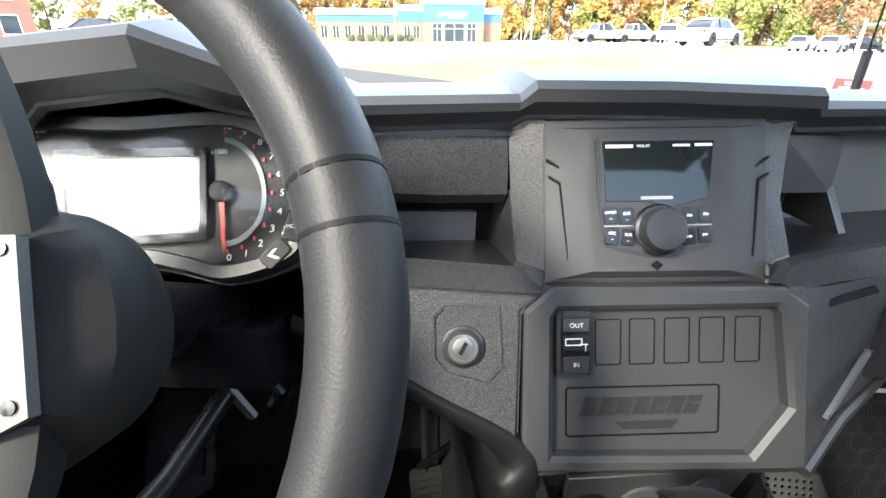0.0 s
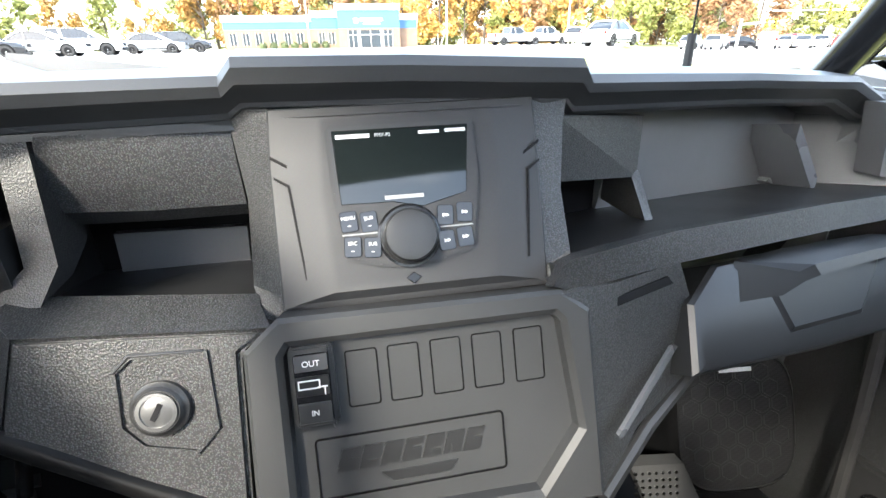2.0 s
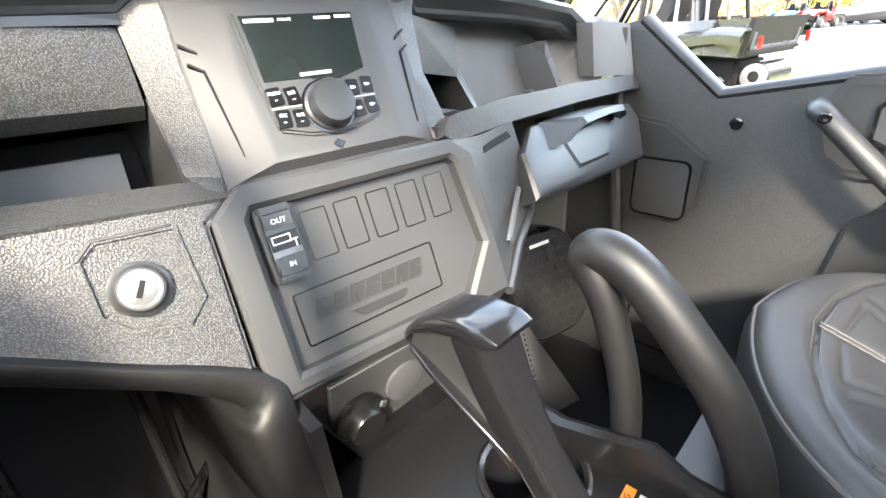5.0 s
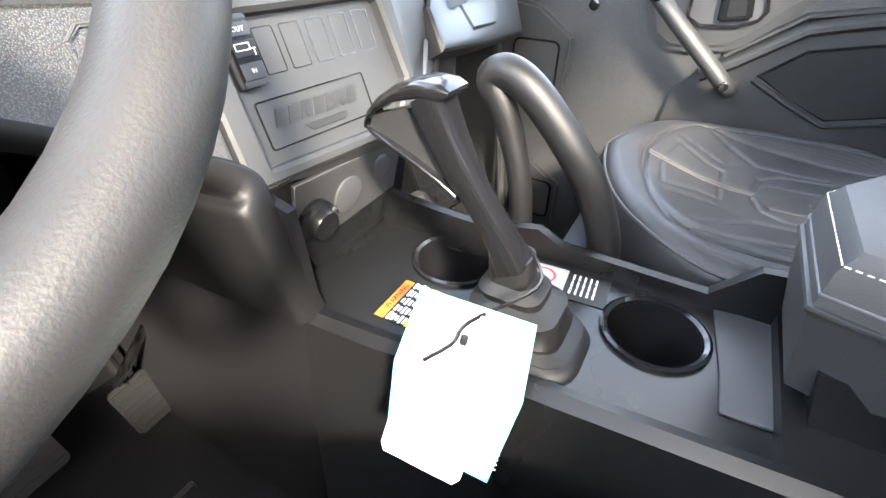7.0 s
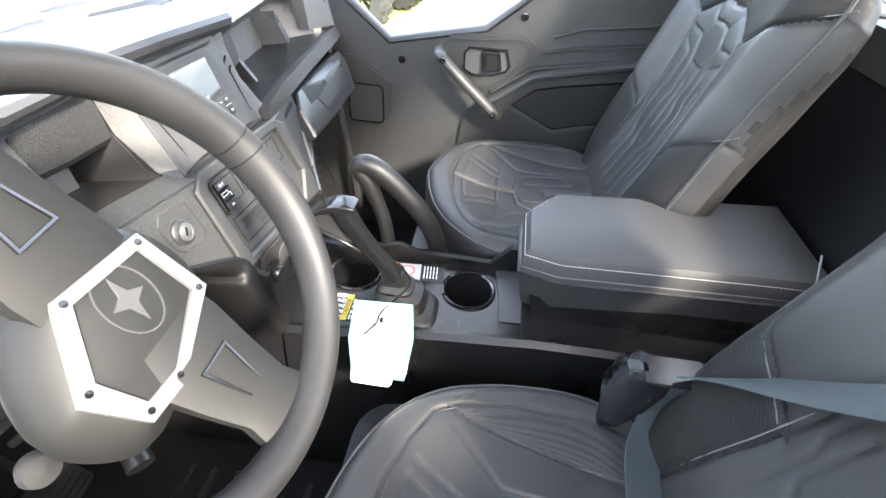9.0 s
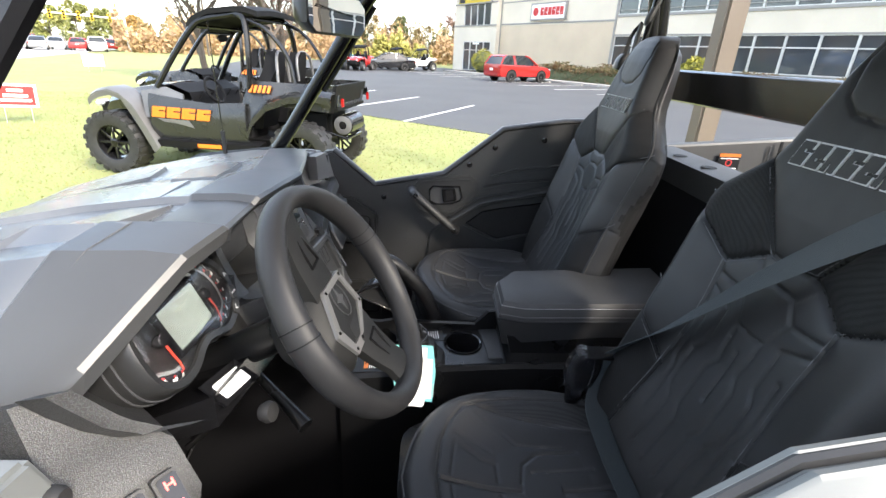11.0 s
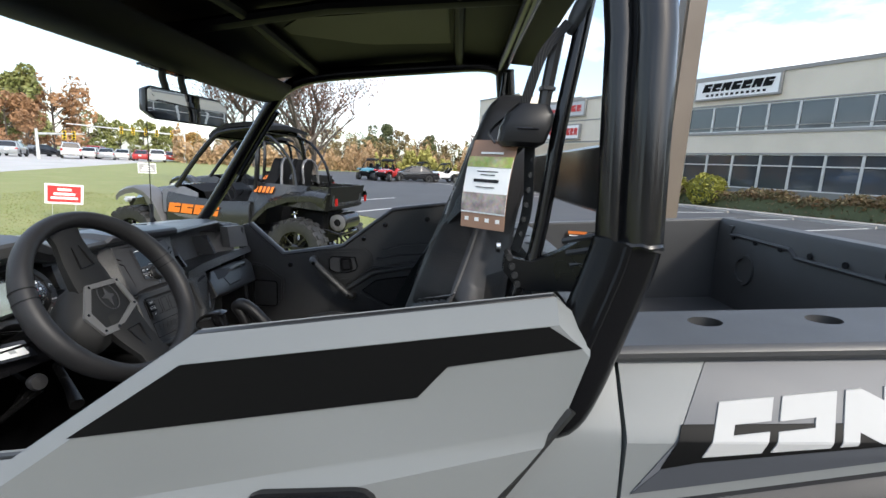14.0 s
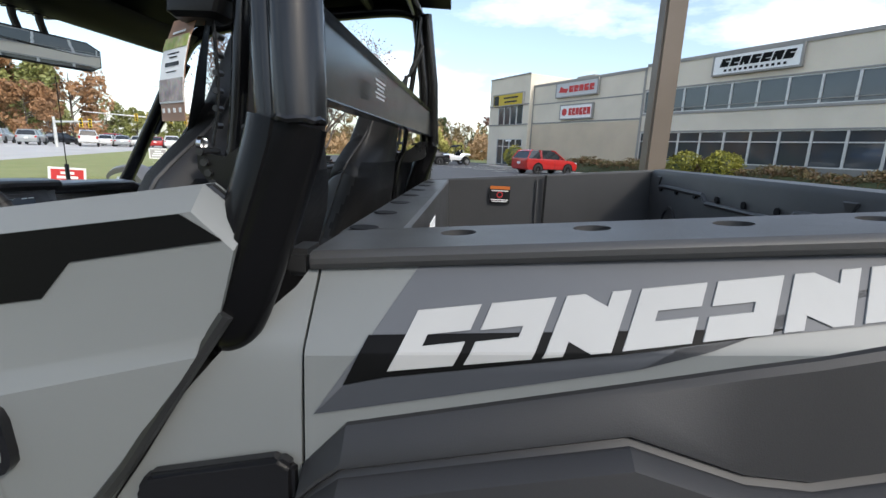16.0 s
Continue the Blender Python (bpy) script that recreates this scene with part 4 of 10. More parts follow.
C1, C2 = (0.091, 0.202), (0.084, -0.014)
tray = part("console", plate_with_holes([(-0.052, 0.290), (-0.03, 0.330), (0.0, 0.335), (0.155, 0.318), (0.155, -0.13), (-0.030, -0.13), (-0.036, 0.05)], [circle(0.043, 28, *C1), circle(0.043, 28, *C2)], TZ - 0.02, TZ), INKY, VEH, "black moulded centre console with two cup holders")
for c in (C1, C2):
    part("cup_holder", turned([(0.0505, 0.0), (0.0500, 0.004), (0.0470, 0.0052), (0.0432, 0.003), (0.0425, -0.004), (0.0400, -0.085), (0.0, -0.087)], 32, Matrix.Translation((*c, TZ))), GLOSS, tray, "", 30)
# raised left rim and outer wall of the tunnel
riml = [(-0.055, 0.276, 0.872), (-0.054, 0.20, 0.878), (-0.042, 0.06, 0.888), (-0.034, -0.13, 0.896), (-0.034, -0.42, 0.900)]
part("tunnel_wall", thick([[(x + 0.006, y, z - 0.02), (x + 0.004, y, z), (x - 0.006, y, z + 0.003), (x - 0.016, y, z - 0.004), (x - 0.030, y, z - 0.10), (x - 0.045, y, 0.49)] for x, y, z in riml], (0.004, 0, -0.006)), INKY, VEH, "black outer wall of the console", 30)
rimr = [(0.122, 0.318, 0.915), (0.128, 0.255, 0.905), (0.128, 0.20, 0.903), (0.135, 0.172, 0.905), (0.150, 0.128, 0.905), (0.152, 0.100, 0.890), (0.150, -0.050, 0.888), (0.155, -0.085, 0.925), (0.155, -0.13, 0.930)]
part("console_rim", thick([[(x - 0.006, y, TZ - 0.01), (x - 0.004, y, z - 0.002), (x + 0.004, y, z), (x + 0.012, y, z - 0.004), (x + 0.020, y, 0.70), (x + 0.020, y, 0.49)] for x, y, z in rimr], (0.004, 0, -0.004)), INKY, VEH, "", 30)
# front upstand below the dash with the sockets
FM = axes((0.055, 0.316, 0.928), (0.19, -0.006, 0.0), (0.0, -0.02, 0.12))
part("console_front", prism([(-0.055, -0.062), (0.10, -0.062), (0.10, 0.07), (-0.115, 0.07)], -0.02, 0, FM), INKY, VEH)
sock = part("socket_plate", prism([(-0.085, 0.006), (-0.030, -0.020), (0.075, -0.012), (0.082, 0.052), (-0.085, 0.060)], -0.002, 0.004, FM, 0.001, 1), PANELM, VEH, "grey plate with a socket cap and two blanks")
part("blank_plug", turned([(0.0205, 0.0), (0.0205, 0.003), (0.019, 0.0035), (0.0, 0.0032)], 24, on(FM, -0.012, 0.018, 0.0035)), BEZEL, sock)
part("blank_plug", turned([(0.0135, 0.0), (0.0135, 0.003), (0.0125, 0.0035), (0.0, 0.0032)], 24, on(FM, 0.043, 0.030, 0.0035)), BEZEL, sock)
part("power_socket", turned([(0.0225, 0.0), (0.0225, 0.006), (0.0185, 0.008), (0.0165, 0.010), (0.0165, 0.018), (0.0150, 0.020), (0.0, 0.0205)], 24, on(FM, -0.062, 0.012, 0.003)), INKY, sock, "black rubber capped power socket")
part("cap_tab", box(-0.044, -0.010, 0.012, 0.007, 0.022, 0.003, on(FM, 0, 0, 0, -25), 0.001, 1), RUBBER, sock)
part("panel_skirt", thick([[P3(PM, -0.121, -0.068, 0.0), P3(PM, 0.113, -0.072, 0.0)], [P3(PM, -0.116, -0.078, -0.012), P3(PM, 0.108, -0.082, -0.012)], [P3(FM, -0.115, 0.07, 0.004), P3(FM, 0.10, 0.07, 0.004)]], (0, 0.01, 0.0)), PANELM, VEH)
# knee trim from the key panel down to the tunnel
kb, kl = P3(PM, -0.1235, -0.043), P3(PM, -0.2555, 0.031)
knee = [(kl + Vector((-0.05, 0.03, 0.005))), kl + Vector((0, 0, -0.004)), kl.lerp(kb, 0.5) + Vector((0, -0.002, -0.004)), kb + Vector((-0.002, -0.004, -0.006)), Vector((-0.066, 0.302, 0.985)), Vector((-0.062, 0.285, 0.92)), Vector((-0.056, 0.274, 0.875))]
knee = spline(knee, 5)
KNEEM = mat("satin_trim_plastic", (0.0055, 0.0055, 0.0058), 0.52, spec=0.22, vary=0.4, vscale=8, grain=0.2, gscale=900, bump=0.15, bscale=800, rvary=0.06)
kn = []
for k, p in enumerate(knee):
    f = min(1.0, max(0.0, (k - 11) / 8.0))
    d = Vector((-f, 0.0, -(1 - f) - 0.15 * f)).normalized()
    w = 0.013 + 0.012 * f
    kn.append([p - d * 0.010 + Vector((0, 0.006, 0)), p - d * 0.009 + Vector((0, -0.001, 0)), p - d * 0.006 + Vector((0, -0.0035, 0)), p + d * (w - 0.010) + Vector((0, -0.003, 0)), p + d * (w - 0.004) + Vector((0, 0.000, 0)), p + d * w + Vector((0, 0.006, 0)), p + d * (w + 0.003) + Vector((0, 0.035, 0)), p + d * (w + 0.008) + Vector((0, 0.12, 0)), p + d * (w + 0.012) + Vector((0, 0.30, 0))])
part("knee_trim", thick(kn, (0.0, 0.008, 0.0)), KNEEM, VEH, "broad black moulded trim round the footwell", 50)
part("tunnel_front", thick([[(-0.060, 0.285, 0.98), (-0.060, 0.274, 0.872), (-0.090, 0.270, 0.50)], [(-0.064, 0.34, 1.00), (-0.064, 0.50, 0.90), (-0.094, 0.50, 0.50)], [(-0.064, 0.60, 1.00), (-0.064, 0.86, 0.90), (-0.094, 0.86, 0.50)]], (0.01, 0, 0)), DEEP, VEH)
part("tunnel_side", thick([[(0.13, 0.318, 0.98), (0.14, 0.318, 0.50)], [(0.14, 0.60, 1.0), (0.15, 0.86, 0.50)]], (-0.01, 0, 0)), INKY, VEH)
# pad coloured paler than the console to carry the sheen on it
part("console_sheen_pad", prism([(0.016, -0.073), (0.058, -0.071), (0.150, -0.060), (0.150, -0.124), (0.020, -0.126)], TZ + 0.0005, TZ + 0.003, None, 0.0008, 1), BEZEL, VEH, "smooth pad behind the cup holder, paled for its sheen")
# warning labels
LM = axes((0.001, 0.194, TZ + 0.0006), (0.02, -1, 0), (1, 0, 0))
lab = part("warning_label", prism([(-0.034, -0.030), (0.034, -0.030), (0.034, 0.030), (-0.034, 0.030)], 0, 0.0006, LM), DIAL, VEH, "warning and caution label on the console")
part("band", box(-0.029, 0, 0.0008, 0.010, 0.060, 0.0005, LM), ORANGE, lab)
part("band", box(0.004, 0, 0.0008, 0.010, 0.060, 0.0005, LM), YELLOW, lab)
part("print", join(lettering("WARNING", 0.0085, on(LM, -0.029, 0.004, 0.0011, 90)), lettering("CAUTION", 0.0085, on(LM, 0.004, 0.0, 0.0011, 90))), DIAL, lab)
part("print", bars([(-0.020 + 0.0042 * i, -0.024 + 0.0125 * j, 0.0026, 0.0105 - 0.002 * ((i + j) % 3)) for i in range(5) for j in range(5)] + [(0.013 + 0.0042 * i, -0.022 + 0.0125 * j, 0.0022, 0.0100 - 0.002 * ((i * 2 + j) % 3)) for i in range(5) for j in range(4)], on(LM, 0, 0, 0.0007)), WHITEP, lab)
L2 = axes((0.114, 0.088, TZ + 0.0006), (0.08, -1, 0), (1, 0, 0))
lab = part("warning_label", prism([(-0.048, -0.026), (0.052, -0.026), (0.052, 0.022), (-0.048, 0.022)], 0, 0.0006, L2), DIAL, VEH, "black warning label with a red roundel")
part("band", box(-0.043, 0, 0.0008, 0.009, 0.046, 0.0005, L2), ORANGE, lab)
part("print", join(lettering("WARNING", 0.0070, on(L2, -0.043, -0.002, 0.0011, 90)), ), DIAL, lab)
# grey in place of white card, so the shade on it is coloured in
part("field", box(-0.014, -0.002, 0.0008, 0.042, 0.046, 0.0005, L2), GREYP, lab)
part("roundel", ring_plate(circle(0.014, 24, -0.018, 0.002), circle(0.011, 24, -0.018, 0.002), 0.0009, 0.0013, L2), REDP, lab)
part("print", bars([(0.014 + 0.006 * i, -0.012 + 0.012 * j, 0.0020, 0.0095) for i in range(5) for j in range(3)], on(L2, 0, 0, 0.0007)), WHITEP, lab)

# gear lever
boot = []
for k, (w, h, z, y) in enumerate(((0.092, 0.108, 0.000, 0.088), (0.088, 0.104, 0.004, 0.088), (0.074, 0.090, 0.008, 0.090), (0.081, 0.097, 0.013, 0.091), (0.066, 0.080, 0.018, 0.094), (0.072, 0.085, 0.024, 0.096), (0.062, 0.076, 0.034, 0.098), (0.068, 0.080, 0.042, 0.101), (0.046, 0.056, 0.049, 0.104), (0.052, 0.058, 0.057, 0.106), (0.034, 0.038, 0.064, 0.108), (0.033, 0.036, 0.088, 0.112))):
    boot.append([(0.018 + x, y + yy, TZ + z) for x, yy in rounded(w, h, min(w, h) * 0.3, 4)])
BOOTM = mat("boot_rubber", (0.010, 0.010, 0.0105), 0.46, spec=0.42, vary=0.4, vscale=20, bump=0.15, bscale=700)
lever = part("gear_lever", loft(boot), BOOTM, VEH, "gloss black gear lever with a ribbed rubber boot", 50)
ls = []
for (x, y, z), w, d in (((0.010, 0.106, 0.948), 0.030, 0.026), ((0.008, 0.113, 0.965), 0.026, 0.024), ((0.005, 0.128, 0.990), 0.023, 0.021), ((0.003, 0.143, 1.012), 0.023, 0.021), ((0.002, 0.157, 1.032), 0.026, 0.024), ((0.002, 0.168, 1.052), 0.029, 0.024), ((0.002, 0.177, 1.072), 0.032, 0.024), ((0.002, 0.181, 1.082), 0.032, 0.026)):
    ls.append([Vector((x, y, z)) + Vector((px, py * 0.86, -0.45 * py)) for px, py in rounded(w, d, 0.0045, 4)])
part("shaft", loft(ls), GLOSS, lever, "", 50)
gs = []
for y, z, w, h in ((0.160, 1.0865, 0.030, 0.004), (0.168, 1.086, 0.034, 0.013), (0.186, 1.086, 0.035, 0.014), (0.206, 1.080, 0.034, 0.013), (0.222, 1.070, 0.029, 0.011), (0.234, 1.059, 0.021, 0.009), (0.241, 1.050, 0.012, 0.007), (0.2435, 1.045, 0.005, 0.004)):
    gs.append([(0.002 + px, y - 0.2 * pz, z + pz) for px, pz in rounded(w, h, min(w, h) * 0.38, 4)])
part("grip", loft(gs), GLOSS, lever, "", 50)
gd = []
for y, z, w, h in ((0.242, 1.046, 0.006, 0.004), (0.234, 1.0445, 0.016, 0.005), (0.215, 1.038, 0.022, 0.005), (0.190, 1.028, 0.024, 0.005), (0.168, 1.016, 0.022, 0.006), (0.155, 1.005, 0.018, 0.008)):
    gd.append([(0.002 + px, y, z + pz) for px, pz in rounded(w, h, min(w, h) * 0.38, 3)])
part("guard", loft(gd), GLOSS, lever, "", 50)
part("grip_web", loft([[(x, 0.170, 1.078), (x, 0.232, 1.058), (x, 0.236, 1.047), (x, 0.168, 1.018)] for x in (-0.003, 0.008)]), PLAIN, lever)

# passenger's grab loop on the console
loop = spline([(0.165, 0.150, 0.80), (0.165, 0.160, 0.93), (0.165, 0.186, 1.015), (0.165, 0.206, 1.050), (0.165, 0.190, 1.060), (0.165, 0.160, 1.045), (0.168, 0.115, 0.997), (0.176, 0.085, 0.950), (0.186, 0.060, 0.88), (0.19, 0.05, 0.78)], 6)
part("grab_bar", tube(loop, [0.0135] * 10 + [0.0138 + 0.0047 * min(1.0, k / 14) for k in range(len(loop) - 10)], 14), BOOTM, VEH, "black foam covered passenger grab loop")

# armrest
ao = [(0.030, -0.092), (0.014, -0.150), (0.028, -0.46), (0.03, -0.56), (0.262, -0.56), (0.250, -0.46), (0.212, -0.146), (0.145, -0.094)]
arm = part("armrest", loft([[(*p, z) for p in s] for s, z in ((inset(ao, 0.014), 0.900), (inset(ao, 0.006), 0.935), (ao, 0.972), (inset(ao, -0.002), 0.978), (ao, 0.984), (inset(ao, 0.001), 1.008), (inset(ao, 0.010), 1.022), (inset(ao, 0.030), 1.028))]), mat("matte_vinyl", (0.026, 0.026, 0.027), 0.58, vary=0.4, vscale=9, grain=0.2, gscale=600, bump=0.3, bscale=520, rvary=0.06, dark=(0.034, 0.034, 0.035)), VEH, "padded black vinyl console lid", 40)
part("stitching", tube([Vector((*p, 0.9905)) for p in inset(ao, -0.0006)], 0.0011, 6, True), THREAD, arm)
part("piping", tube([Vector((*p, 0.978)) for p in inset(ao, -0.001)], 0.0035, 8, True), LEATHER, arm)
stitches, hem = [], [Vector((*p, 1.0125)) for p in inset(ao, 0.0024)]
for k, a in enumerate(hem):
    b = hem[(k + 1) % len(hem)]
    n = max(1, int((b - a).length / 0.0055))
    for j in range(n):
        stitches.append(tube([a.lerp(b, (j + 0.15) / n), a.lerp(b, (j + 0.75) / n)], 0.0006, 5))
part("stitching", join(*stitches), EMBROID, arm, "row of white stitches")
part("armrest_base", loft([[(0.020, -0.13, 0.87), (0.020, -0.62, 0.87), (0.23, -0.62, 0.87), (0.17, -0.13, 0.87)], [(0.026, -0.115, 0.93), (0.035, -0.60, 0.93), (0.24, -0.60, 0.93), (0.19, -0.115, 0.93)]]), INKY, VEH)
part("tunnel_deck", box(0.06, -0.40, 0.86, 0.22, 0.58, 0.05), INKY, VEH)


# ---- seats ----
def mirrored(lines):
    """Lines and their mirror images across the middle of the seat."""
    return [l for p in lines for l in (p, [(-x, y) for x, y in p])]


def nearest(px, py, lines):
    """Distance from each point to the nearest of the lines."""
    best = np.full(px.shape, 9.0)
    for line in lines:
        for (ax, ay), (bx, by) in zip(line, line[1:]):
            dx, dy = bx - ax, by - ay
            t = np.clip(((px - ax) * dx + (py - ay) * dy) / (dx * dx + dy * dy + 1e-12), 0, 1)
            best = np.minimum(best, np.hypot(px - ax - t * dx, py - ay - t * dy))
    return best


def inside(x, y, poly):
    hit = False
    for (ax, ay), (bx, by) in zip(poly, poly[1:] + poly[:1]):
        if (ay > y) != (by > y) and x < ax + (y - ay) * (bx - ax) / (by - ay):
            hit = not hit
    return hit


def skin(name, verts, faces, keep, material, parent, label=""):
    """One part cut from a shared skin: the faces for which keep is true."""
    bm = bmesh.new()
    vs = {}
    for f, k in zip(faces, keep):
        if k:
            for i in f:
                if i not in vs:
                    vs[i] = bm.verts.new(verts[i])
            bm.faces.new([vs[i] for i in f])
    return part(name, bm, material, parent, label, 75)


# sewn lines of the cushion (across, forward) and of the backrest (across, up)
CUSHION_SEAMS = mirrored([[(0.0, 0.060), (0.075, 0.052), (0.130, 0.034), (0.178, 0.006), (0.196, -0.03), (0.204, -0.10), (0.200, -0.20), (0.180, -0.30)], [(0.186, -0.004), (0.163, -0.080), (0.147, -0.145), (0.112, -0.280)]]) + [[(0.0, 0.058), (0.0, -0.30)]]
CUSHION_CREASES = mirrored([[(0.180, -0.002), (0.140, -0.045), (0.095, -0.090), (0.088, -0.180)], [(0.012, 0.036), (0.085, 0.026), (0.054, -0.020), (0.050, -0.047), (0.014, -0.047)], [(0.014, -0.088), (0.052, -0.096), (0.074, -0.125), (0.078, -0.200)],
                            [(0.105, 0.022), (0.075, -0.040)], [(0.036, -0.11), (0.040, -0.22)]])
BACK_SEAMS = mirrored([[(0.138, 1.447), (0.080, 1.372), (0.066, 1.350), (0.040, 1.312), (0.0, 1.308)], [(0.262, 1.352), (0.180, 1.312), (0.112, 1.272), (0.040, 1.312)], [(0.112, 1.272), (0.106, 1.20), (0.105, 1.15), (0.112, 1.07), (0.120, 0.99), (0.128, 0.88)],
                       [(0.262, 1.175), (0.165, 1.105), (0.108, 1.066)]])
BACK_CREASES = mirrored([[(0.0, 1.278), (0.030, 1.276), (0.050, 1.246), (0.030, 1.203), (0.0, 1.200)], [(0.050, 1.246), (0.104, 1.252)], [(0.060, 1.212), (0.102, 1.230)], [(0.028, 1.203), (0.022, 1.140), (0.034, 1.120), (0.034, 1.045), (0.020, 1.022), (0.020, 0.94)],
                         [(0.060, 1.212), (0.058, 1.150), (0.072, 1.130), (0.072, 1.060), (0.056, 1.036), (0.056, 0.94)], [(0.088, 1.180), (0.092, 1.10), (0.084, 1.08), (0.086, 1.00)], [(0.0, 1.17), (0.0, 1.08)], [(0.034, 1.276), (0.052, 1.300)], [(0.064, 1.606), (0.074, 1.575), (0.066, 1.530), (0.040, 1.508), (0.0, 1.502)]])
SEAT_PROFILE = [  # height, front y, half width, depth, dish
    (0.86, -0.250, 0.185, 0.10, 0.010), (0.90, -0.254, 0.205, 0.12, 0.016), (0.96, -0.266, 0.232, 0.135, 0.030), (1.04, -0.290, 0.244, 0.145, 0.042), (1.14, -0.322, 0.240, 0.145, 0.044), (1.22, -0.350, 0.240, 0.142, 0.038), (1.30, -0.378, 0.248, 0.132, 0.028), (1.345, -0.394, 0.250, 0.120, 0.018),
    (1.372, -0.404, 0.240, 0.112, 0.012), (1.40, -0.415, 0.205, 0.106, 0.008), (1.43, -0.426, 0.164, 0.100, 0.006), (1.46, -0.436, 0.142, 0.096, 0.004), (1.51, -0.453, 0.128, 0.090, 0.001), (1.56, -0.471, 0.115, 0.080, -0.004), (1.595, -0.486, 0.100, 0.068, -0.006), (1.612, -0.496, 0.082, 0.052, -0.005), (1.622, -0.506, 0.056, 0.032, -0.003), (1.626, -0.513, 0.022, 0.014, 0.0)]


def seat(xc, label, yb=0.0):
    """A bucket seat: sewn cushion, tall backrest with bolsters, quilting and a block wordmark."""
    base = part("seat", loft([[(xc + x, y, z) for x, y in rounded(w, d, 0.06, 4, 0, -0.13 + yb)] for w, d, z in ((0.40, 0.40, 0.62), (0.46, 0.48, 0.70), (0.48, 0.52, 0.80))]), INKY, VEH, label)
    # cushion: rings from the middle outwards and down the side
    na = 208
    out = []
    for k in range(na):
        a = 2 * math.pi * k / na
        cx, cy = math.cos(a), math.sin(a)
        r = 1 / (abs(cx) ** 2.6 + abs(cy) ** 2.6) ** (1 / 2.6)
        out.append((0.252 * cx * r * (1.0 + 0.04 * -cy), 0.215 * cy * r + (0.035 * (1 - abs(cx)) if cy > 0 else 0)))
    out = np.array(out)
    radial = [0.01 + 0.89 * k / 94 for k in range(95)] + [0.93, 0.955, 0.975, 0.99, 1.0, 1.0, 0.985, 0.97]
    heights = np.interp(radial[:95], [0.15, 0.40, 0.62, 0.80, 0.90], [0.880, 0.884, 0.893, 0.902, 0.900]).tolist() + [0.897, 0.892, 0.885, 0.875, 0.862, 0.838, 0.812, 0.785]
    verts = []
    for s_, z in zip(radial, heights):
        x, y = out[:, 0] * s_, out[:, 1] * s_ - 0.125
        lift = 0.020 * np.maximum(0.0, y + 0.05) / 0.15
        if z > 0.88:
            ds, dc = nearest(x, y, CUSHION_SEAMS), nearest(x, y, CUSHION_CREASES)
            lift = lift + 0.0042 * (1 - np.exp(-ds / 0.008)) - 0.0030 * np.exp(-(ds / 0.0026) ** 2) + 0.0010 * (1 - np.exp(-dc / 0.004)) - 0.0024 * np.exp(-(dc / 0.0022) ** 2) - 0.0045
            lift = lift + np.array([0.0007 * noise.noise(Vector((px * 10 + xc, py * 10, 1.0))) for px, py in zip(x, y)])
        verts += [(xc + px, py + yb, z + pl) for px, py, pl in zip(x, y, lift)]
    faces = [(i * na + k, i * na + (k + 1) % na, (i + 1) * na + (k + 1) % na, (i + 1) * na + k) for i in range(len(radial) - 1) for k in range(na)]
    verts.append((xc, -0.125 + yb, verts[0][2]))
    faces += [(len(verts) - 1, k, (k + 1) % na) for k in range(na)]
    wedge = [(0.188, -0.002), (0.165, -0.080), (0.149, -0.145), (0.112, -0.30), (0.30, -0.30), (0.245, -0.10), (0.215, -0.035)]
    cloth = []
    for f in faces:
        c = [sum(verts[i][k] for i in f) / len(f) for k in range(3)]
        cloth.append(c[2] > 0.82 and inside(abs(c[0] - xc), c[1] - yb, wedge))
    skin("cushion", verts, faces, [not c for c in cloth], LEATHER, base, "black vinyl cushion with stitched panels")
    for sd in (-1, 1):
        skin("cushion_mesh", verts, faces, [c and (verts[f[0]][0] - xc) * sd > 0 for c, f in zip(cloth, faces)], MESHF, base, "black mesh fabric wedge")
    part("piping", tube([Vector(verts[97 * na + k]) for k in range(0, na, 2)], 0.0026, 6, True), THREADK, base)

    def top(x, y):
        """Height of the cushion at a plan point."""
        s_ = max(0.02, (abs(x / 0.252) ** 2.6 + abs((y + 0.125) / (0.232 if y > -0.125 else 0.215)) ** 2.6) ** (1 / 2.6))
        return float(np.interp(s_, [0.15, 0.40, 0.62, 0.80, 0.90, 0.97], [0.880, 0.884, 0.893, 0.902, 0.900, 0.885])) + 0.020 * max(0.0, y + 0.05) / 0.15

    for line in CUSHION_SEAMS:
        p = [Vector((x, y, 0)) for x, y in line]
        for off in (-0.0042, 0.0042):
            run = []
            for a, b in zip(p, p[1:]):
                d = (b - a).normalized()
                run += [(xc + q.x, q.y + yb, top(q.x, q.y) - 0.0036) for q in [a.lerp(b, k / 5) + Vector((-d.y, d.x, 0)) * off for k in range(5)]]
            part("stitching", tube(run, 0.0011, 5), THREADK, base)
    # backrest: front drawn side to side, then the back
    nf, nb = 151, 13
    zs = [0.86 + 0.766 * k / 240 for k in range(241)]
    cols = [np.array([row[c] for row in SEAT_PROFILE]) for c in range(5)]

    def shape(z):
        return [float(np.interp(z, cols[0], c)) for c in cols[1:]]

    def front(x, z):
        yf, hw, dp, dish = shape(z)
        u = min(1.0, abs(x) / (hw * 0.97))
        return yf + yb - dish * (1 - min(1.0, u / 0.80) ** 2.4) - 0.046 * max(0.0, (u - 0.72) / 0.28) ** 2.2

    ns = 7
    verts, nr = [], nf + nb + 2 * ns
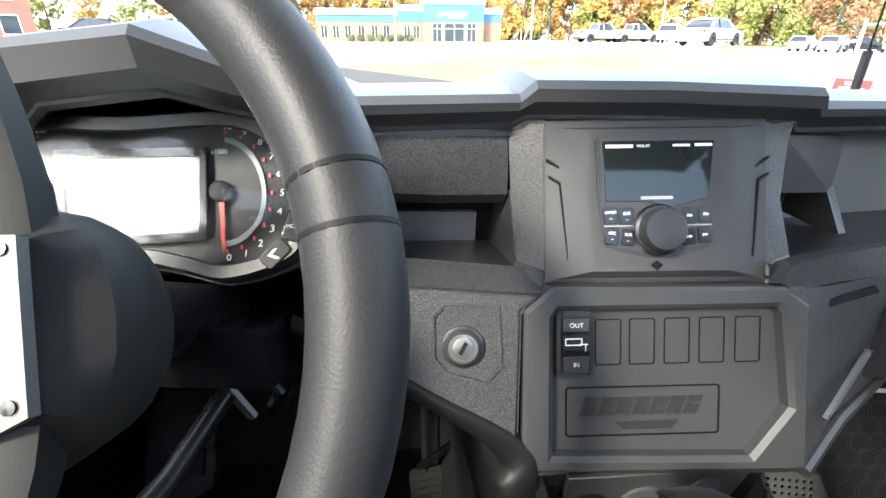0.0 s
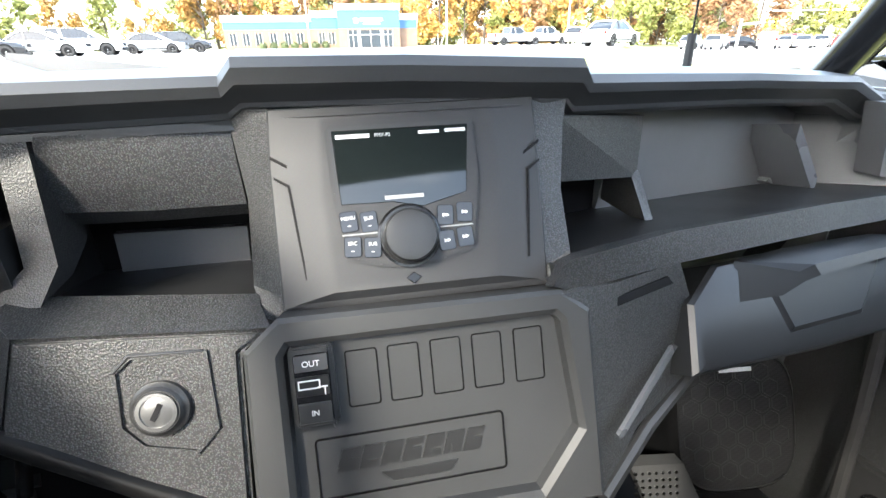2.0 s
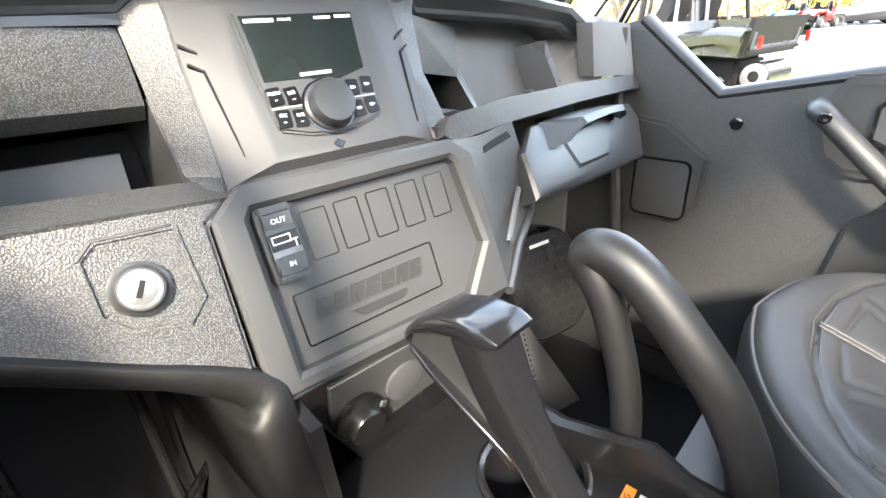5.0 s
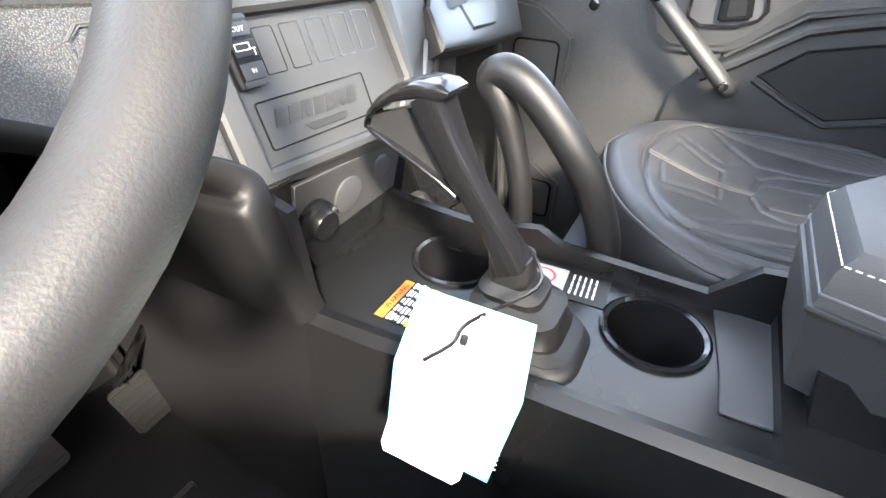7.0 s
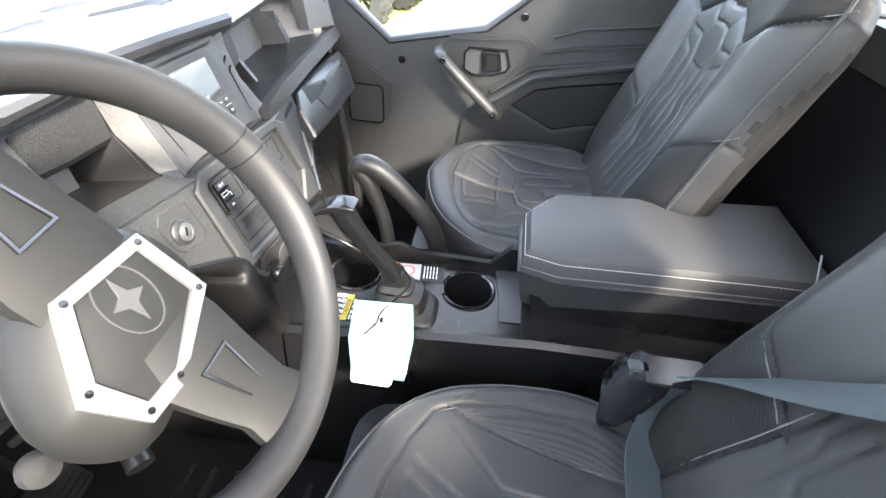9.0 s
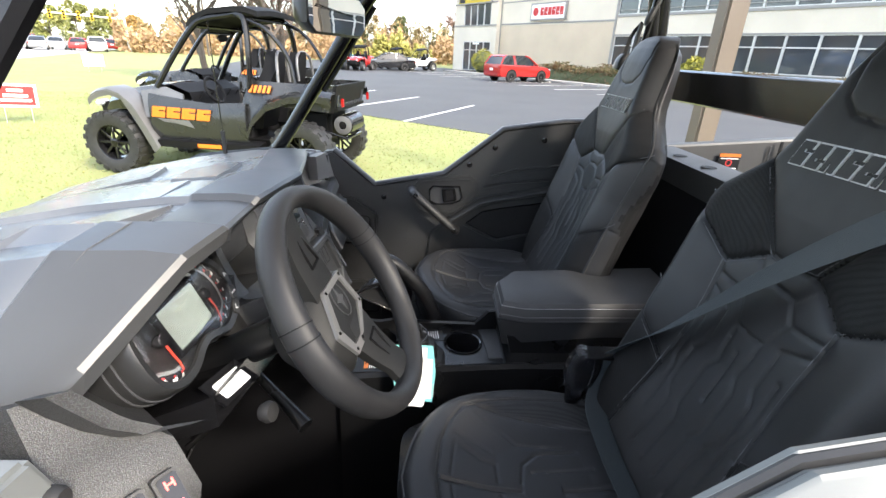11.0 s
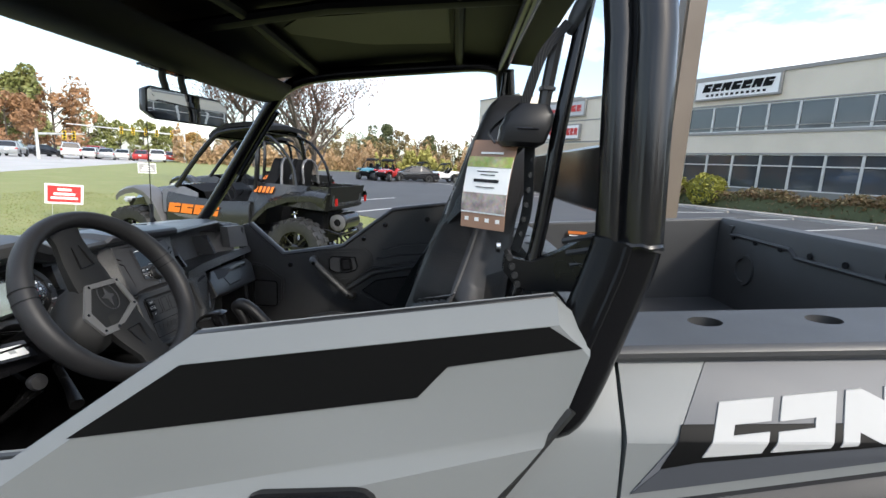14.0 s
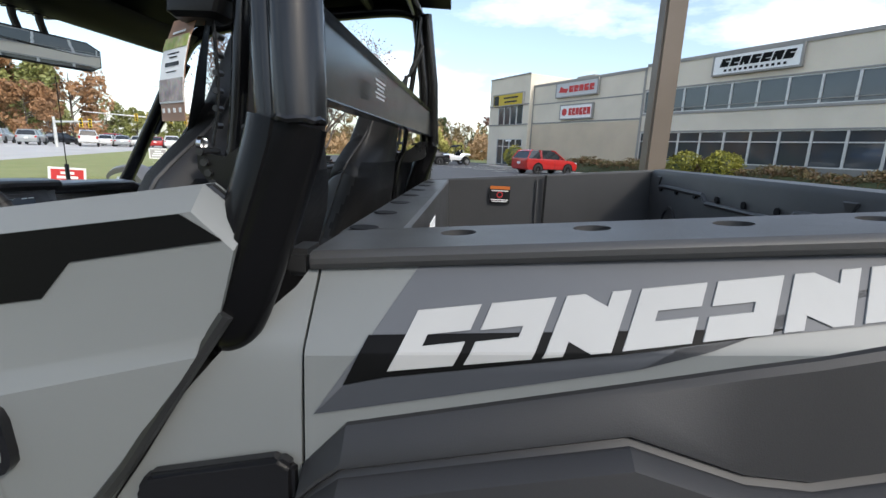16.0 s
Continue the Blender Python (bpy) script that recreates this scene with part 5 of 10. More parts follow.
    for z in zs:
        yf, hw, dp, dish = shape(z)
        u = np.sin(np.linspace(-1, 1, nf) * 1.35) / math.sin(1.35)
        x = hw * 0.97 * u
        zz = np.full(nf, z)
        ds, dc = nearest(x, zz, BACK_SEAMS), nearest(x, zz, BACK_CREASES)
        puff = 0.0055 * (1 - np.exp(-ds / 0.009)) - 0.0034 * np.exp(-(ds / 0.0028) ** 2) + 0.0012 * (1 - np.exp(-dc / 0.004)) - 0.0028 * np.exp(-(dc / 0.0022) ** 2) - 0.0058
        for px, pp in zip(x, puff):
            wr = 0.0010 * noise.noise(Vector((px * 9 + xc, z * 9, 4.0))) + 0.0004 * noise.noise(Vector((px * 40, z * 26 + xc, 9.0)))
            verts.append((xc + px, front(px, z) + pp + wr, z))
        rear = []
        for k in range(nb):
            v = 1 - 2 * k / (nb - 1)
            rear.append(Vector((xc + hw * (1.0 if abs(v) > 0.9 else 0.98) * v, yf + yb - dp - 0.012 * (1 - v * v) + (0.030 if abs(v) > 0.99 else 0.008 if abs(v) > 0.8 else 0.0) + 0.002 * noise.noise(Vector((v * 3, z * 13, xc))), z - 0.016)))
        ends = [(Vector(verts[-1]), rear[0], 1), (rear[-1], Vector(verts[-nf]), -1)]
        sides = [[p.lerp(q, (k + 1) / (ns + 1)) + Vector((sg * 0.010 * math.sin(math.pi * (k + 1) / (ns + 1)), 0, 0)) for k in range(ns)] for p, q, sg in ends]
        verts += [tuple(p) for p in sides[0] + rear + sides[1]]
    faces = [(i * nr + k, i * nr + (k + 1) % nr, (i + 1) * nr + (k + 1) % nr, (i + 1) * nr + k) for i in range(len(zs) - 1) for k in range(nr)]
    faces.append(tuple(range((len(zs) - 1) * nr, len(zs) * nr)))
    waist = [(0.262, 1.175), (0.165, 1.105), (0.108, 1.066), (0.120, 0.99), (0.128, 0.84), (0.29, 0.84), (0.29, 1.175)]
    yoke = [(0.138, 1.447), (0.080, 1.372), (0.066, 1.350), (0.040, 1.312), (0.112, 1.272), (0.180, 1.312), (0.262, 1.352), (0.26, 1.42)]
    keep = []
    for i, f in enumerate(faces):
        k, z = i % nr, sum(verts[v][2] for v in f) / len(f)
        x, y = sum(verts[v][0] for v in f) / len(f) - xc, sum(verts[v][1] for v in f) / len(f) - yb
        if k >= nf - 1:
            t = (k - nf + 1) / (ns + 1) if k < nf + ns else (nr - 1 - k) / (ns + 1) if k >= nf + ns + nb - 1 else 2.0
            edge = 0.20 + max(0.0, (z - 1.19) / 0.15) * 0.7 if z > 1.19 else 0.20 + (1.19 - z) / 0.05 * 0.3 if z > 1.14 else 0.50 - max(0.0, 1.02 - z) * 2.0
            keep.append("side" if z < 1.37 and t > edge else "back")
        else:
            keep.append("yoke" if inside(abs(x), z, yoke) else "waist" if inside(abs(x), z, waist) else "front")
    skin("backrest", verts, faces, [q in ("front", "back") for q in keep], LEATHER, base, "tall quilted black vinyl backrest")
    for sd in (-1, 1):
        skin("yoke_mesh", verts, faces, [q == "yoke" and (verts[f[0]][0] - xc) * sd > 0 for q, f in zip(keep, faces)], MESHK, base, "black mesh fabric shoulder panel")
        skin("waist_mesh", verts, faces, [q == "waist" and (verts[f[0]][0] - xc) * sd > 0 for q, f in zip(keep, faces)], MESHK, base, "black mesh fabric lower bolster")
    skin("back_mesh", verts, faces, [q == "side" for q in keep], MESHK, base, "black mesh fabric back and sides")
    for line in BACK_SEAMS:
        p = [Vector((x, 0, z)) for x, z in line]
        run = []
        for a, b in zip(p, p[1:]):
            d = (b - a).normalized()
            run += [(xc + q.x, front(q.x, q.z) - 0.0042, q.z) for q in [a.lerp(b, k / 6) + Vector((-d.z, 0, d.x)) * 0.0045 for k in range(6)]]
        part("stitching", tube(run, 0.0011, 5), THREAD, base)
    for s in (-1, 1):  # piped outer edge
        part("piping", tube([(xc + s * shape(z)[1] * 0.985, front(shape(z)[1], z) - 0.004, z) for z in zs[4:-12:5]], 0.0030, 6), THREADK, base)
    tm = axes((xc, front(0, 1.452) + 0.0025, 1.452), (-1, 0, 0), (0, 0, 1))
    for nm, w, h, g, z0, z1, m_, lab in (("wordmark", 0.180, 0.036, 0.003, -0.001, 0.0016, EMBROID, "embroidered grey outlined block wordmark"), ("wordmark_fill", 0.1774, 0.0325, 0.0056, 0.0012, 0.0022, LEATHER, "")):
        bm = slanted_blocks(7, w, h, g, 0.18, tm, z0, z1)
        for v in bm.verts:
            v.co.y += front(v.co.x - xc, v.co.z) - front(0, 1.452)
        part(nm, bm, m_, base, lab)
    return base


seat(-0.365, "black bucket seat of the driver")
seat(0.425, "black bucket seat of the passenger")
part("seat_riser", box(-0.37, -0.16, 0.58, 0.46, 0.48, 0.20), INKY, VEH)
part("seat_riser", box(0.40, -0.16, 0.58, 0.46, 0.48, 0.20), INKY, VEH)
part("rear_bulkhead", thick([[(-0.64, -0.50, 0.50), (0.738, -0.50, 0.50)], [(-0.64, -0.56, 0.90), (0.738, -0.56, 0.90)], [(-0.64, -0.64, 1.26), (0.738, -0.64, 1.26)]], (0, -0.02, 0)), DEEP, VEH)

# seat belts
def strap(pts, w, side, m, parent=VEH, name="belt", twist=None):
    p = spline(pts, 6)
    s0, s1 = Vector(side), Vector(twist or side)
    rows = []
    for i, q in enumerate(p):
        s = s0.lerp(s1, i / (len(p) - 1))
        t = (p[min(i + 1, len(p) - 1)] - p[max(i - 1, 0)]).normalized()
        d = (s - t * s.dot(t)).normalized()
        rows.append([q - d * w / 2, q, q + d * w / 2])
    return part(name, thick(rows, (0.0012, -0.0012, 0.0012)), m, parent)


strap([(-0.602, -0.528, 1.565), (-0.55, -0.482, 1.50), (-0.47, -0.42, 1.415), (-0.38, -0.365, 1.30), (-0.28, -0.325, 1.165), (-0.205, -0.305, 1.075), (-0.168, -0.288, 1.022)], 0.040, (0.5, 0.1, 0.9), WEB, name="shoulder_belt", twist=(0.5, -0.6, -0.62))
strap([(-0.166, -0.265, 1.008), (-0.166, -0.270, 0.975), (-0.180, -0.270, 0.940), (-0.230, -0.250, 0.928), (-0.34, -0.245, 0.918), (-0.50, -0.25, 0.915), (-0.61, -0.29, 0.84)], 0.042, (0.6, 0.8, 0.0), WEB, name="lap_belt", twist=(0.1, 1.0, 0.3))
bk = part("belt_buckle", loft([[(-0.158 + x, -0.236 + y - 0.20 * (z - 0.98), z - 0.036) for x, y in rounded(w, d, 0.010, 3)] for w, d, z in ((0.022, 0.030, 0.86), (0.024, 0.034, 0.94), (0.030, 0.052, 0.975), (0.032, 0.060, 1.02), (0.028, 0.054, 1.045), (0.018, 0.042, 1.050))]), GLOSS, VEH, "black buckle still in its clear bag")
part("tongue", box(-0.160, -0.272, 1.018, 0.044, 0.075, 0.004, None, 0.0015), STEEL, bk)
part("release_button", box(-0.158, -0.232, 1.017, 0.018, 0.024, 0.006, None, 0.002), RUBBER, bk)
film_pts = spline([(-0.158, -0.240, 1.020), (-0.156, -0.232, 0.985), (-0.154, -0.230, 0.950), (-0.152, -0.230, 0.920)], 8)
bag = part("buckle_bag", tube(film_pts, [0.024 + 0.010 * math.sin(math.pi * min(1.0, k / 20.0)) + 0.0035 * math.sin(k * 2.4) for k in range(len(film_pts))], 14, squash=0.8), glass("clear_film", (0.92, 0.93, 0.94), 0.06), bk, "crumpled clear plastic film", 12)
bag.data.materials[0].node_tree.nodes["Principled BSDF"].inputs["IOR"].default_value = 1.12
bag.visible_shadow = False

# ---- far door, seen from inside ----
RM = axes((0.742, 0, 0), (0, -1, 0), (0, 0, 1))
rdoor = [(-0.47, 0.45), (-0.47, 1.215), (-0.43, 1.222), (-0.285, 1.100), (-0.03, 1.150), (0.18, 1.318), (0.39, 1.352), (0.60, 1.365), (0.64, 1.33), (0.60, 1.05), (0.52, 0.45)]
dr = part("side_door", prism(rdoor, -0.045, 0.0, RM, 0.006), PEBBLE, VEH, "black inner panel of the passenger door with a grab handle")
part("door_rail", tube([P3(RM, x, z, -0.02) for x, z in rdoor[2:9]], 0.021, 10, squash=0.55), PLAIN, dr)
DOORM = mat("moulded_door_plastic", (0.024, 0.0245, 0.025), 0.46, spec=0.5, vary=0.4, vscale=7, grain=0.25, gscale=700, bump=0.30, bscale=760, rvary=0.06)


def ridge(pts, w, h, z=0.0):
    """A raised bar with sloped flanks along a line on the door's inner face."""
    rows = []
    for i, (x, y) in enumerate(pts):
        a, b = pts[max(i - 1, 0)], pts[min(i + 1, len(pts) - 1)]
        t = Vector((b[0] - a[0], b[1] - a[1])).normalized()
        n = Vector((-t.y, t.x))
        rows.append([P3(RM, x + n.x * k * w, y + n.y * k * w, z + e * h) for k, e in ((-1, 0), (-0.55, 0.85), (-0.3, 1), (0.3, 1), (0.55, 0.85), (1, 0))])
    return thick(rows, (0.003, 0, 0))


blk = [(-0.42, 1.062), (-0.355, 1.052), (-0.276, 0.998), (-0.281, 0.899), (-0.326, 0.866), (-0.42, 0.850)]
part("boss", prism(blk, 0.0, 0.016, RM, 0.007), DOORM, dr)
part("boss", prism([(-0.42, 0.705), (-0.33, 0.715), (-0.255, 0.665), (-0.255, 0.56), (-0.42, 0.54)], 0.0, 0.014, RM, 0.007), DOORM, dr)
for cx, cz, w, h, z in ((-0.352, 0.931, 0.096, 0.106, 0.016), (-0.325, 0.622, 0.100, 0.090, 0.014)):
    o = rounded(w, h, 0.012, 3, cx, cz)
    part("cover", prism(o, z, z + 0.003, RM, 0.001, 1), PANELM, dr)
    part("cover_edge", ring_plate(inset(o, -0.004), o, z - 0.002, z + 0.0035, RM), GLOSS, dr)
for x, z in ((-0.2505, 1.0575), (0.062, 1.190), (0.150, 1.255), (0.325, 1.288)):
    part("screw", turned([(0.0105, 0), (0.0100, 0.002), (0.0065, 0.003), (0.0060, 0.002), (0.0, 0.002)], 14, on(RM, x, z, 0.001)), GLOSS, dr)
# lower moulding behind the arm rest, with the pocket
low = [(-0.034, 0.960), (0.02, 0.984), (0.105, 1.043), (0.158, 1.056), (0.32, 1.090), (0.47, 1.112), (0.50, 0.50), (-0.105, 0.50), (-0.089, 0.808), (-0.0735, 0.926)]
part("lower_moulding", prism(low, 0.0, 0.009, RM, 0.004), DOORM, dr, "smooth black lower door moulding")
for nm, pts, w, h, z in (("arm_rest", [(-0.030, 0.957), (0.020, 0.987), (0.105, 1.0475), (0.158, 1.061), (0.32, 1.095), (0.46, 1.116)], 0.013, 0.024, 0.004),
                         ("ridge", [(0.0, 0.994), (0.10, 1.067), (0.24, 1.092), (0.46, 1.131)], 0.0060, 0.010, 0.0),
                         ("ridge", [(0.118, 1.108), (0.2085, 1.128), (0.31, 1.139), (0.46, 1.156)], 0.0055, 0.008, 0.0),
                         ("ridge", [(0.14, 1.150), (0.22, 1.175), (0.46, 1.205)], 0.0055, 0.007, 0.0),
                         ("pocket_lip", [(0.056, 0.964), (0.118, 0.932), (0.183, 0.903), (0.27, 0.925), (0.45, 0.950)], 0.0075, 0.014, 0.008)):
    part(nm, ridge(pts, w, h, z), DOORM, dr)
pk = [(0.058, 0.968), (0.118, 1.018), (0.19, 1.034), (0.32, 1.056), (0.45, 1.072), (0.45, 0.952), (0.27, 0.928), (0.183, 0.906), (0.118, 0.934)]
part("door_pocket", ring_plate(pk, inset(pk, 0.005), 0.008, 0.013, RM), GLOSS, dr)
part("pocket_inner", prism(inset(pk, 0.005), 0.008, 0.0105, RM), MESHK, dr)
# latch plate
hb = [(-0.160, 1.080), (-0.137, 1.013), (-0.103, 0.992), (-0.064, 0.991), (0.0, 1.000), (0.0232, 1.010), (0.105, 1.090), (0.098, 1.130), (0.07, 1.152), (-0.12, 1.137)]
part("pull_plate", prism(hb, 0.0, 0.008, RM, 0.003), DOORM, dr)
hb1 = inset(hb, 0.013)
part("plate_rim", ring_plate(hb1, inset(hb1, 0.0035), 0.007, 0.011, RM), DOORM, dr)
hb2 = [(-0.083, 1.096), (-0.081, 1.050), (-0.056, 1.038), (0.0, 1.041), (0.034, 1.054), (0.043, 1.070), (0.031, 1.112), (-0.070, 1.111)]
part("latch_cup", ring_plate(hb2, inset(hb2, 0.005), 0.006, 0.014, RM), GLOSS, dr)
part("cup_floor", prism(inset(hb2, 0.005), 0.007, 0.0095, RM), BEZEL, dr)
part("latch", prism([(-0.030, 1.048), (-0.036, 1.104), (0.012, 1.106), (0.022, 1.056)], 0.009, 0.020, RM, 0.004), GLOSS, dr)
part("latch_slot", prism([(-0.018, 1.058), (-0.022, 1.095), (0.004, 1.097), (0.010, 1.063)], 0.0195, 0.0208, RM), DEEP, dr)
gb = spline([(0.735, 0.146, 1.094), (0.700, 0.141, 1.092), (0.690, 0.131, 1.086), (0.686, 0.100, 1.058), (0.684, 0.057, 1.020), (0.687, 0.010, 0.978), (0.690, -0.014, 0.955), (0.702, -0.022, 0.947), (0.735, -0.026, 0.944)], 5)
part("grab_handle", tube(gb, 0.0158, 14, squash=0.85), DOORM, dr, "black moulded grab handle")
for x, z in ((-0.131, 1.0865), (0.0125, 0.9560)):
    part("screw", turned([(0.0085, -0.004), (0.0085, 0.002), (0.0070, 0.003), (0.0050, 0.003), (0.0045, 0.0005), (0.0, 0.0005)], 14, on(RM, x, z, 0.067)), GLOSS, dr)

# kick panel and speaker in the far footwell
part("kick_panel", thick([[(0.742, 0.46, 1.10), (0.742, 0.46, 0.50)], [(0.735, 0.62, 1.10), (0.72, 0.80, 0.50)]], (0.03, 0, 0)), PEBBLE, VEH)
part("door_seal", tube([(0.722, 0.455, 1.21), (0.720, 0.445, 1.00), (0.700, 0.41, 0.80), (0.68, 0.38, 0.60)], 0.010, 8), RUBBER, VEH)
SPM = axes((0.598, 0.507, 0.725), (0.97, -0.20, 0.0), (0.05, 0.40, 0.9))
so = [(0.105 * abs(math.cos(a)) ** 0.6 * (1 if math.cos(a) > 0 else -1), 0.115 * abs(math.sin(a)) ** 0.6 * (1 if math.sin(a) > 0 else -1)) for a in [2 * math.pi * k / 32 for k in range(32)]]
spk = part("speaker", loft([[(*p, z) for p in s] for s, z in ((inset(so, -0.02), -0.10), (inset(so, -0.004), -0.01), (so, 0.0), (inset(so, 0.006), 0.006), (inset(so, 0.010), 0.004))], m=SPM), INKY, VEH, "black speaker pod with a honeycomb grille")
GRILLE = mat("perforated_grille", (0.022, 0.022, 0.023), 0.55, spec=0.3, vary=0.3, vscale=20, bump=0.5, bscale=330, kind="weave")
part("grille", prism(inset(so, 0.008), 0.001, 0.0046, SPM), GRILLE, spk, "perforated black grille")
for i in range(-4, 5):
    for j in range(-4, 5):
        x, y = 0.0300 * (i + 0.5 * (j % 2)), 0.0260 * j
        if (abs(x) / 0.088) ** 3 + (abs(y) / 0.098) ** 3 < 1:
            hexa = [(0.0155 * math.cos(radians(30 + 60 * k)) + x, 0.0155 * math.sin(radians(30 + 60 * k)) + y) for k in range(6)]
            part("grille_rib", ring_plate(hexa, inset(hexa, 0.0012), 0.0040, 0.0062, SPM), PANELM, spk)
part("badge", bars([(0.0, 0.085, 0.055, 0.007)], on(SPM, 0, 0, 0.008)), WHITEP, spk)
foot = part("foot_rest", thick([[(0.40, 0.50, 0.70), (0.48, 0.48, 0.70)], [(0.46, 0.40, 0.52), (0.54, 0.38, 0.52)]], (0, 0.02, 0)), SILVER, VEH, "dimpled metal foot plate")
FTM = axes((0.44, 0.49, 0.70), (0.08, -0.02, 0.0), (-0.06, 0.10, 0.18))
part("dimple", join(*[turned([(0.0034, 0.0), (0.0026, 0.0016), (0.0, 0.0020)], 6, on(FTM, -0.034 + 0.0105 * i, -0.012 - 0.0105 * j, 0.0)) for i in range(7) for j in range(19)]), CHROME, foot)["kind"] = "stuff"

# ---- near door, seen from outside ----
def side_x(y):
    return -0.740 + 0.06 * (-0.05 - y)


def crease(y):
    return 1.137 + 0.227 * (-0.137 - y)


GAP = ((1.40, -0.60), (1.34, -0.598), (1.253, -0.578), (1.166, -0.522), (1.09, -0.473), (1.044, -0.438), (0.90, -0.35), (0.50, -0.20))


def gap_y(z):
    """The slanted rear edge of the door."""
    for (z1, y1), (z0, y0) in zip(GAP, GAP[1:]):
        if z >= z0:
            return y1 + (y0 - y1) * (z1 - z) / (z1 - z0)
    return -0.2


tops = [(0.55, 1.135), (0.40, 1.118), (0.264, 1.125), (0.033, 1.158), (-0.171, 1.313), (-0.36, 1.343), (-0.557, 1.374), (-0.598, 1.340)]
ld = []
for y, zt in tops:
    x = side_x(y)
    cz = crease(y)
    bl = min(1.0, max(0.0, (y + 0.60) / 0.22))
    ld.append([(x + 0.036, y, zt - 0.05), (x + 0.034, y, zt - 0.010), (x + 0.030, y, zt - 0.002), (x + 0.024, y, zt + 0.001), (x + 0.020, y, zt - 0.002), (x + 0.004, y, zt - 0.018), (x, y, zt - 0.022), (x, y, cz + 0.004), (x - 0.002 * bl, y, cz), (x - 0.014 * bl, y, cz - 0.018), (x - 0.016 * bl, y, cz - 0.08), (x + 0.005, y, 0.90), (x + 0.045, y, 0.70), (x + 0.09, y, 0.56)])
    ld[-1] = [(px, max(py, gap_y(pz)), pz) for px, py, pz in ld[-1]]
ldoor = part("side_door", thick(ld, (0.02, 0, 0.0)), PAINT, VEH, "grey painted driver's door with a black decal", 24)
part("inner_liner", thick([[(side_x(y) + 0.036, y, zt - 0.004), (side_x(y) + 0.044, y, zt - 0.010), (side_x(y) + 0.050, y, zt - 0.05), (side_x(y) + 0.058, y, 0.50)] for y, zt in tops], (0.008, 0, 0)), PLAIN, ldoor)
part("edge_seal", tube([(side_x(y) + 0.041, y, zt - 0.006) for y, zt in tops], 0.0065, 8), PLAIN, ldoor)


def on_side(pts, off, t=0.0012, xf=side_x):
    """A flat sticker laid on the near side: (y, z) corners."""
    bm = bmesh.new()
    a = [bm.verts.new((xf(y) - off, y, z)) for y, z in pts]
    b = [bm.verts.new((xf(y) - off + t, y, z)) for y, z in pts]
    bm.faces.new(a)
    bm.faces.new(b[::-1])
    for i in range(len(pts)):
        j = (i + 1) % len(pts)
        bm.faces.new((a[i], a[j], b[j], b[i]))
    return bm


part("decal", on_side([(-0.052, 1.204), (-0.171, 1.291), (-0.547, 1.350), (-0.584, 1.328), (-0.445, 1.302), (-0.415, 1.266)], 0.002), DECALK, ldoor, "black angular decal")
part("decal", on_side([(0.10, 1.062), (-0.228, 1.136), (-0.181, 1.064), (0.10, 1.005)], 0.0185), DECALG, ldoor, "dark grey angular decal")
HMM = axes((side_x(-0.31) - 0.013, -0.31, 1.124), (0, -1, 0.12), (0, -0.06, 1))
ho = rounded(0.135, 0.068, 0.018, 3)
part("handle_cup", ring_plate(inset(ho, -0.005), inset(ho, 0.004), -0.012, 0.005, HMM), GLOSS, ldoor)
part("handle_well", loft([[(*p, z) for p in q] for q, z in ((inset(ho, 0.002), 0.0), (inset(ho, 0.006), -0.010), (inset(ho, 0.016), -0.018))], m=HMM), PAINT, ldoor, "grey recess behind the handle")
hs = []
for x, h, z in ((-0.0625, 0.010, -0.004), (-0.060, 0.018, 0.003), (-0.052, 0.021, 0.008), (-0.020, 0.021, 0.012), (0.020, 0.020, 0.012), (0.046, 0.019, 0.009), (0.057, 0.016, 0.004), (0.061, 0.008, -0.004)):
    hs.append([(x, 0.010 + py, z + pz - 0.003) for py, pz in rounded(2 * h, 0.013, 0.0055, 4)])
hh = part("door_handle", loft(hs, m=HMM), GLOSS, ldoor, "gloss black loop door handle", 50)
part("handle_pivot", turned([(0.0105, -0.010), (0.0105, 0.010), (0.0085, 0.012), (0.0, 0.012)], 18, on(HMM, 0.050, 0.006, 0.004)), PLAIN, hh)

# fender ahead of the door
part("front_fender", thick([[(-0.60, 0.55, 1.125), (-0.735, 0.55, 1.06), (-0.72, 0.55, 0.70)], [(-0.60, 0.72, 1.10), (-0.74, 0.72, 1.03), (-0.74, 0.72, 0.78)], [(-0.56, 1.00, 1.06), (-0.74, 1.00, 0.98), (-0.75, 1.00, 0.86)], [(-0.50, 1.25, 0.98), (-0.70, 1.25, 0.90), (-0.72, 1.25, 0.80)]], (0.02, 0, -0.01)), PAINT, VEH, "grey painted front fender")
part("front_fender", thick([[(0.60, 0.55, 1.125), (0.755, 0.55, 1.06), (0.74, 0.55, 0.70)], [(0.60, 0.72, 1.10), (0.76, 0.72, 1.03), (0.76, 0.72, 0.78)], [(0.56, 1.00, 1.06), (0.76, 1.00, 0.98), (0.77, 1.00, 0.86)], [(0.50, 1.25, 0.98), (0.72, 1.25, 0.90), (0.74, 1.25, 0.80)]], (-0.02, 0, -0.01)), PAINT, VEH)
part("fender_cap", turned([(0.0, 0.0), (0.016, 0.0), (0.016, 0.012), (0.012, 0.016), (0.0, 0.017)], 16, look((-0.665, 0.43, 1.06), (-0.4, 0.43, 1.02))), RUBBER, VEH)
FI = axes((0, 0.420, 0), (1, 0, 0), (0, 0, 1))
part("fender_inner", prism([(-0.752, 1.240), (-0.752, 0.80), (-0.600, 0.80), (-0.598, 1.12), (-0.606, 1.171), (-0.623, 1.227)], -0.03, 0.0, FI, 0.006), PAINT, VEH, "grey painted inner fender edge")
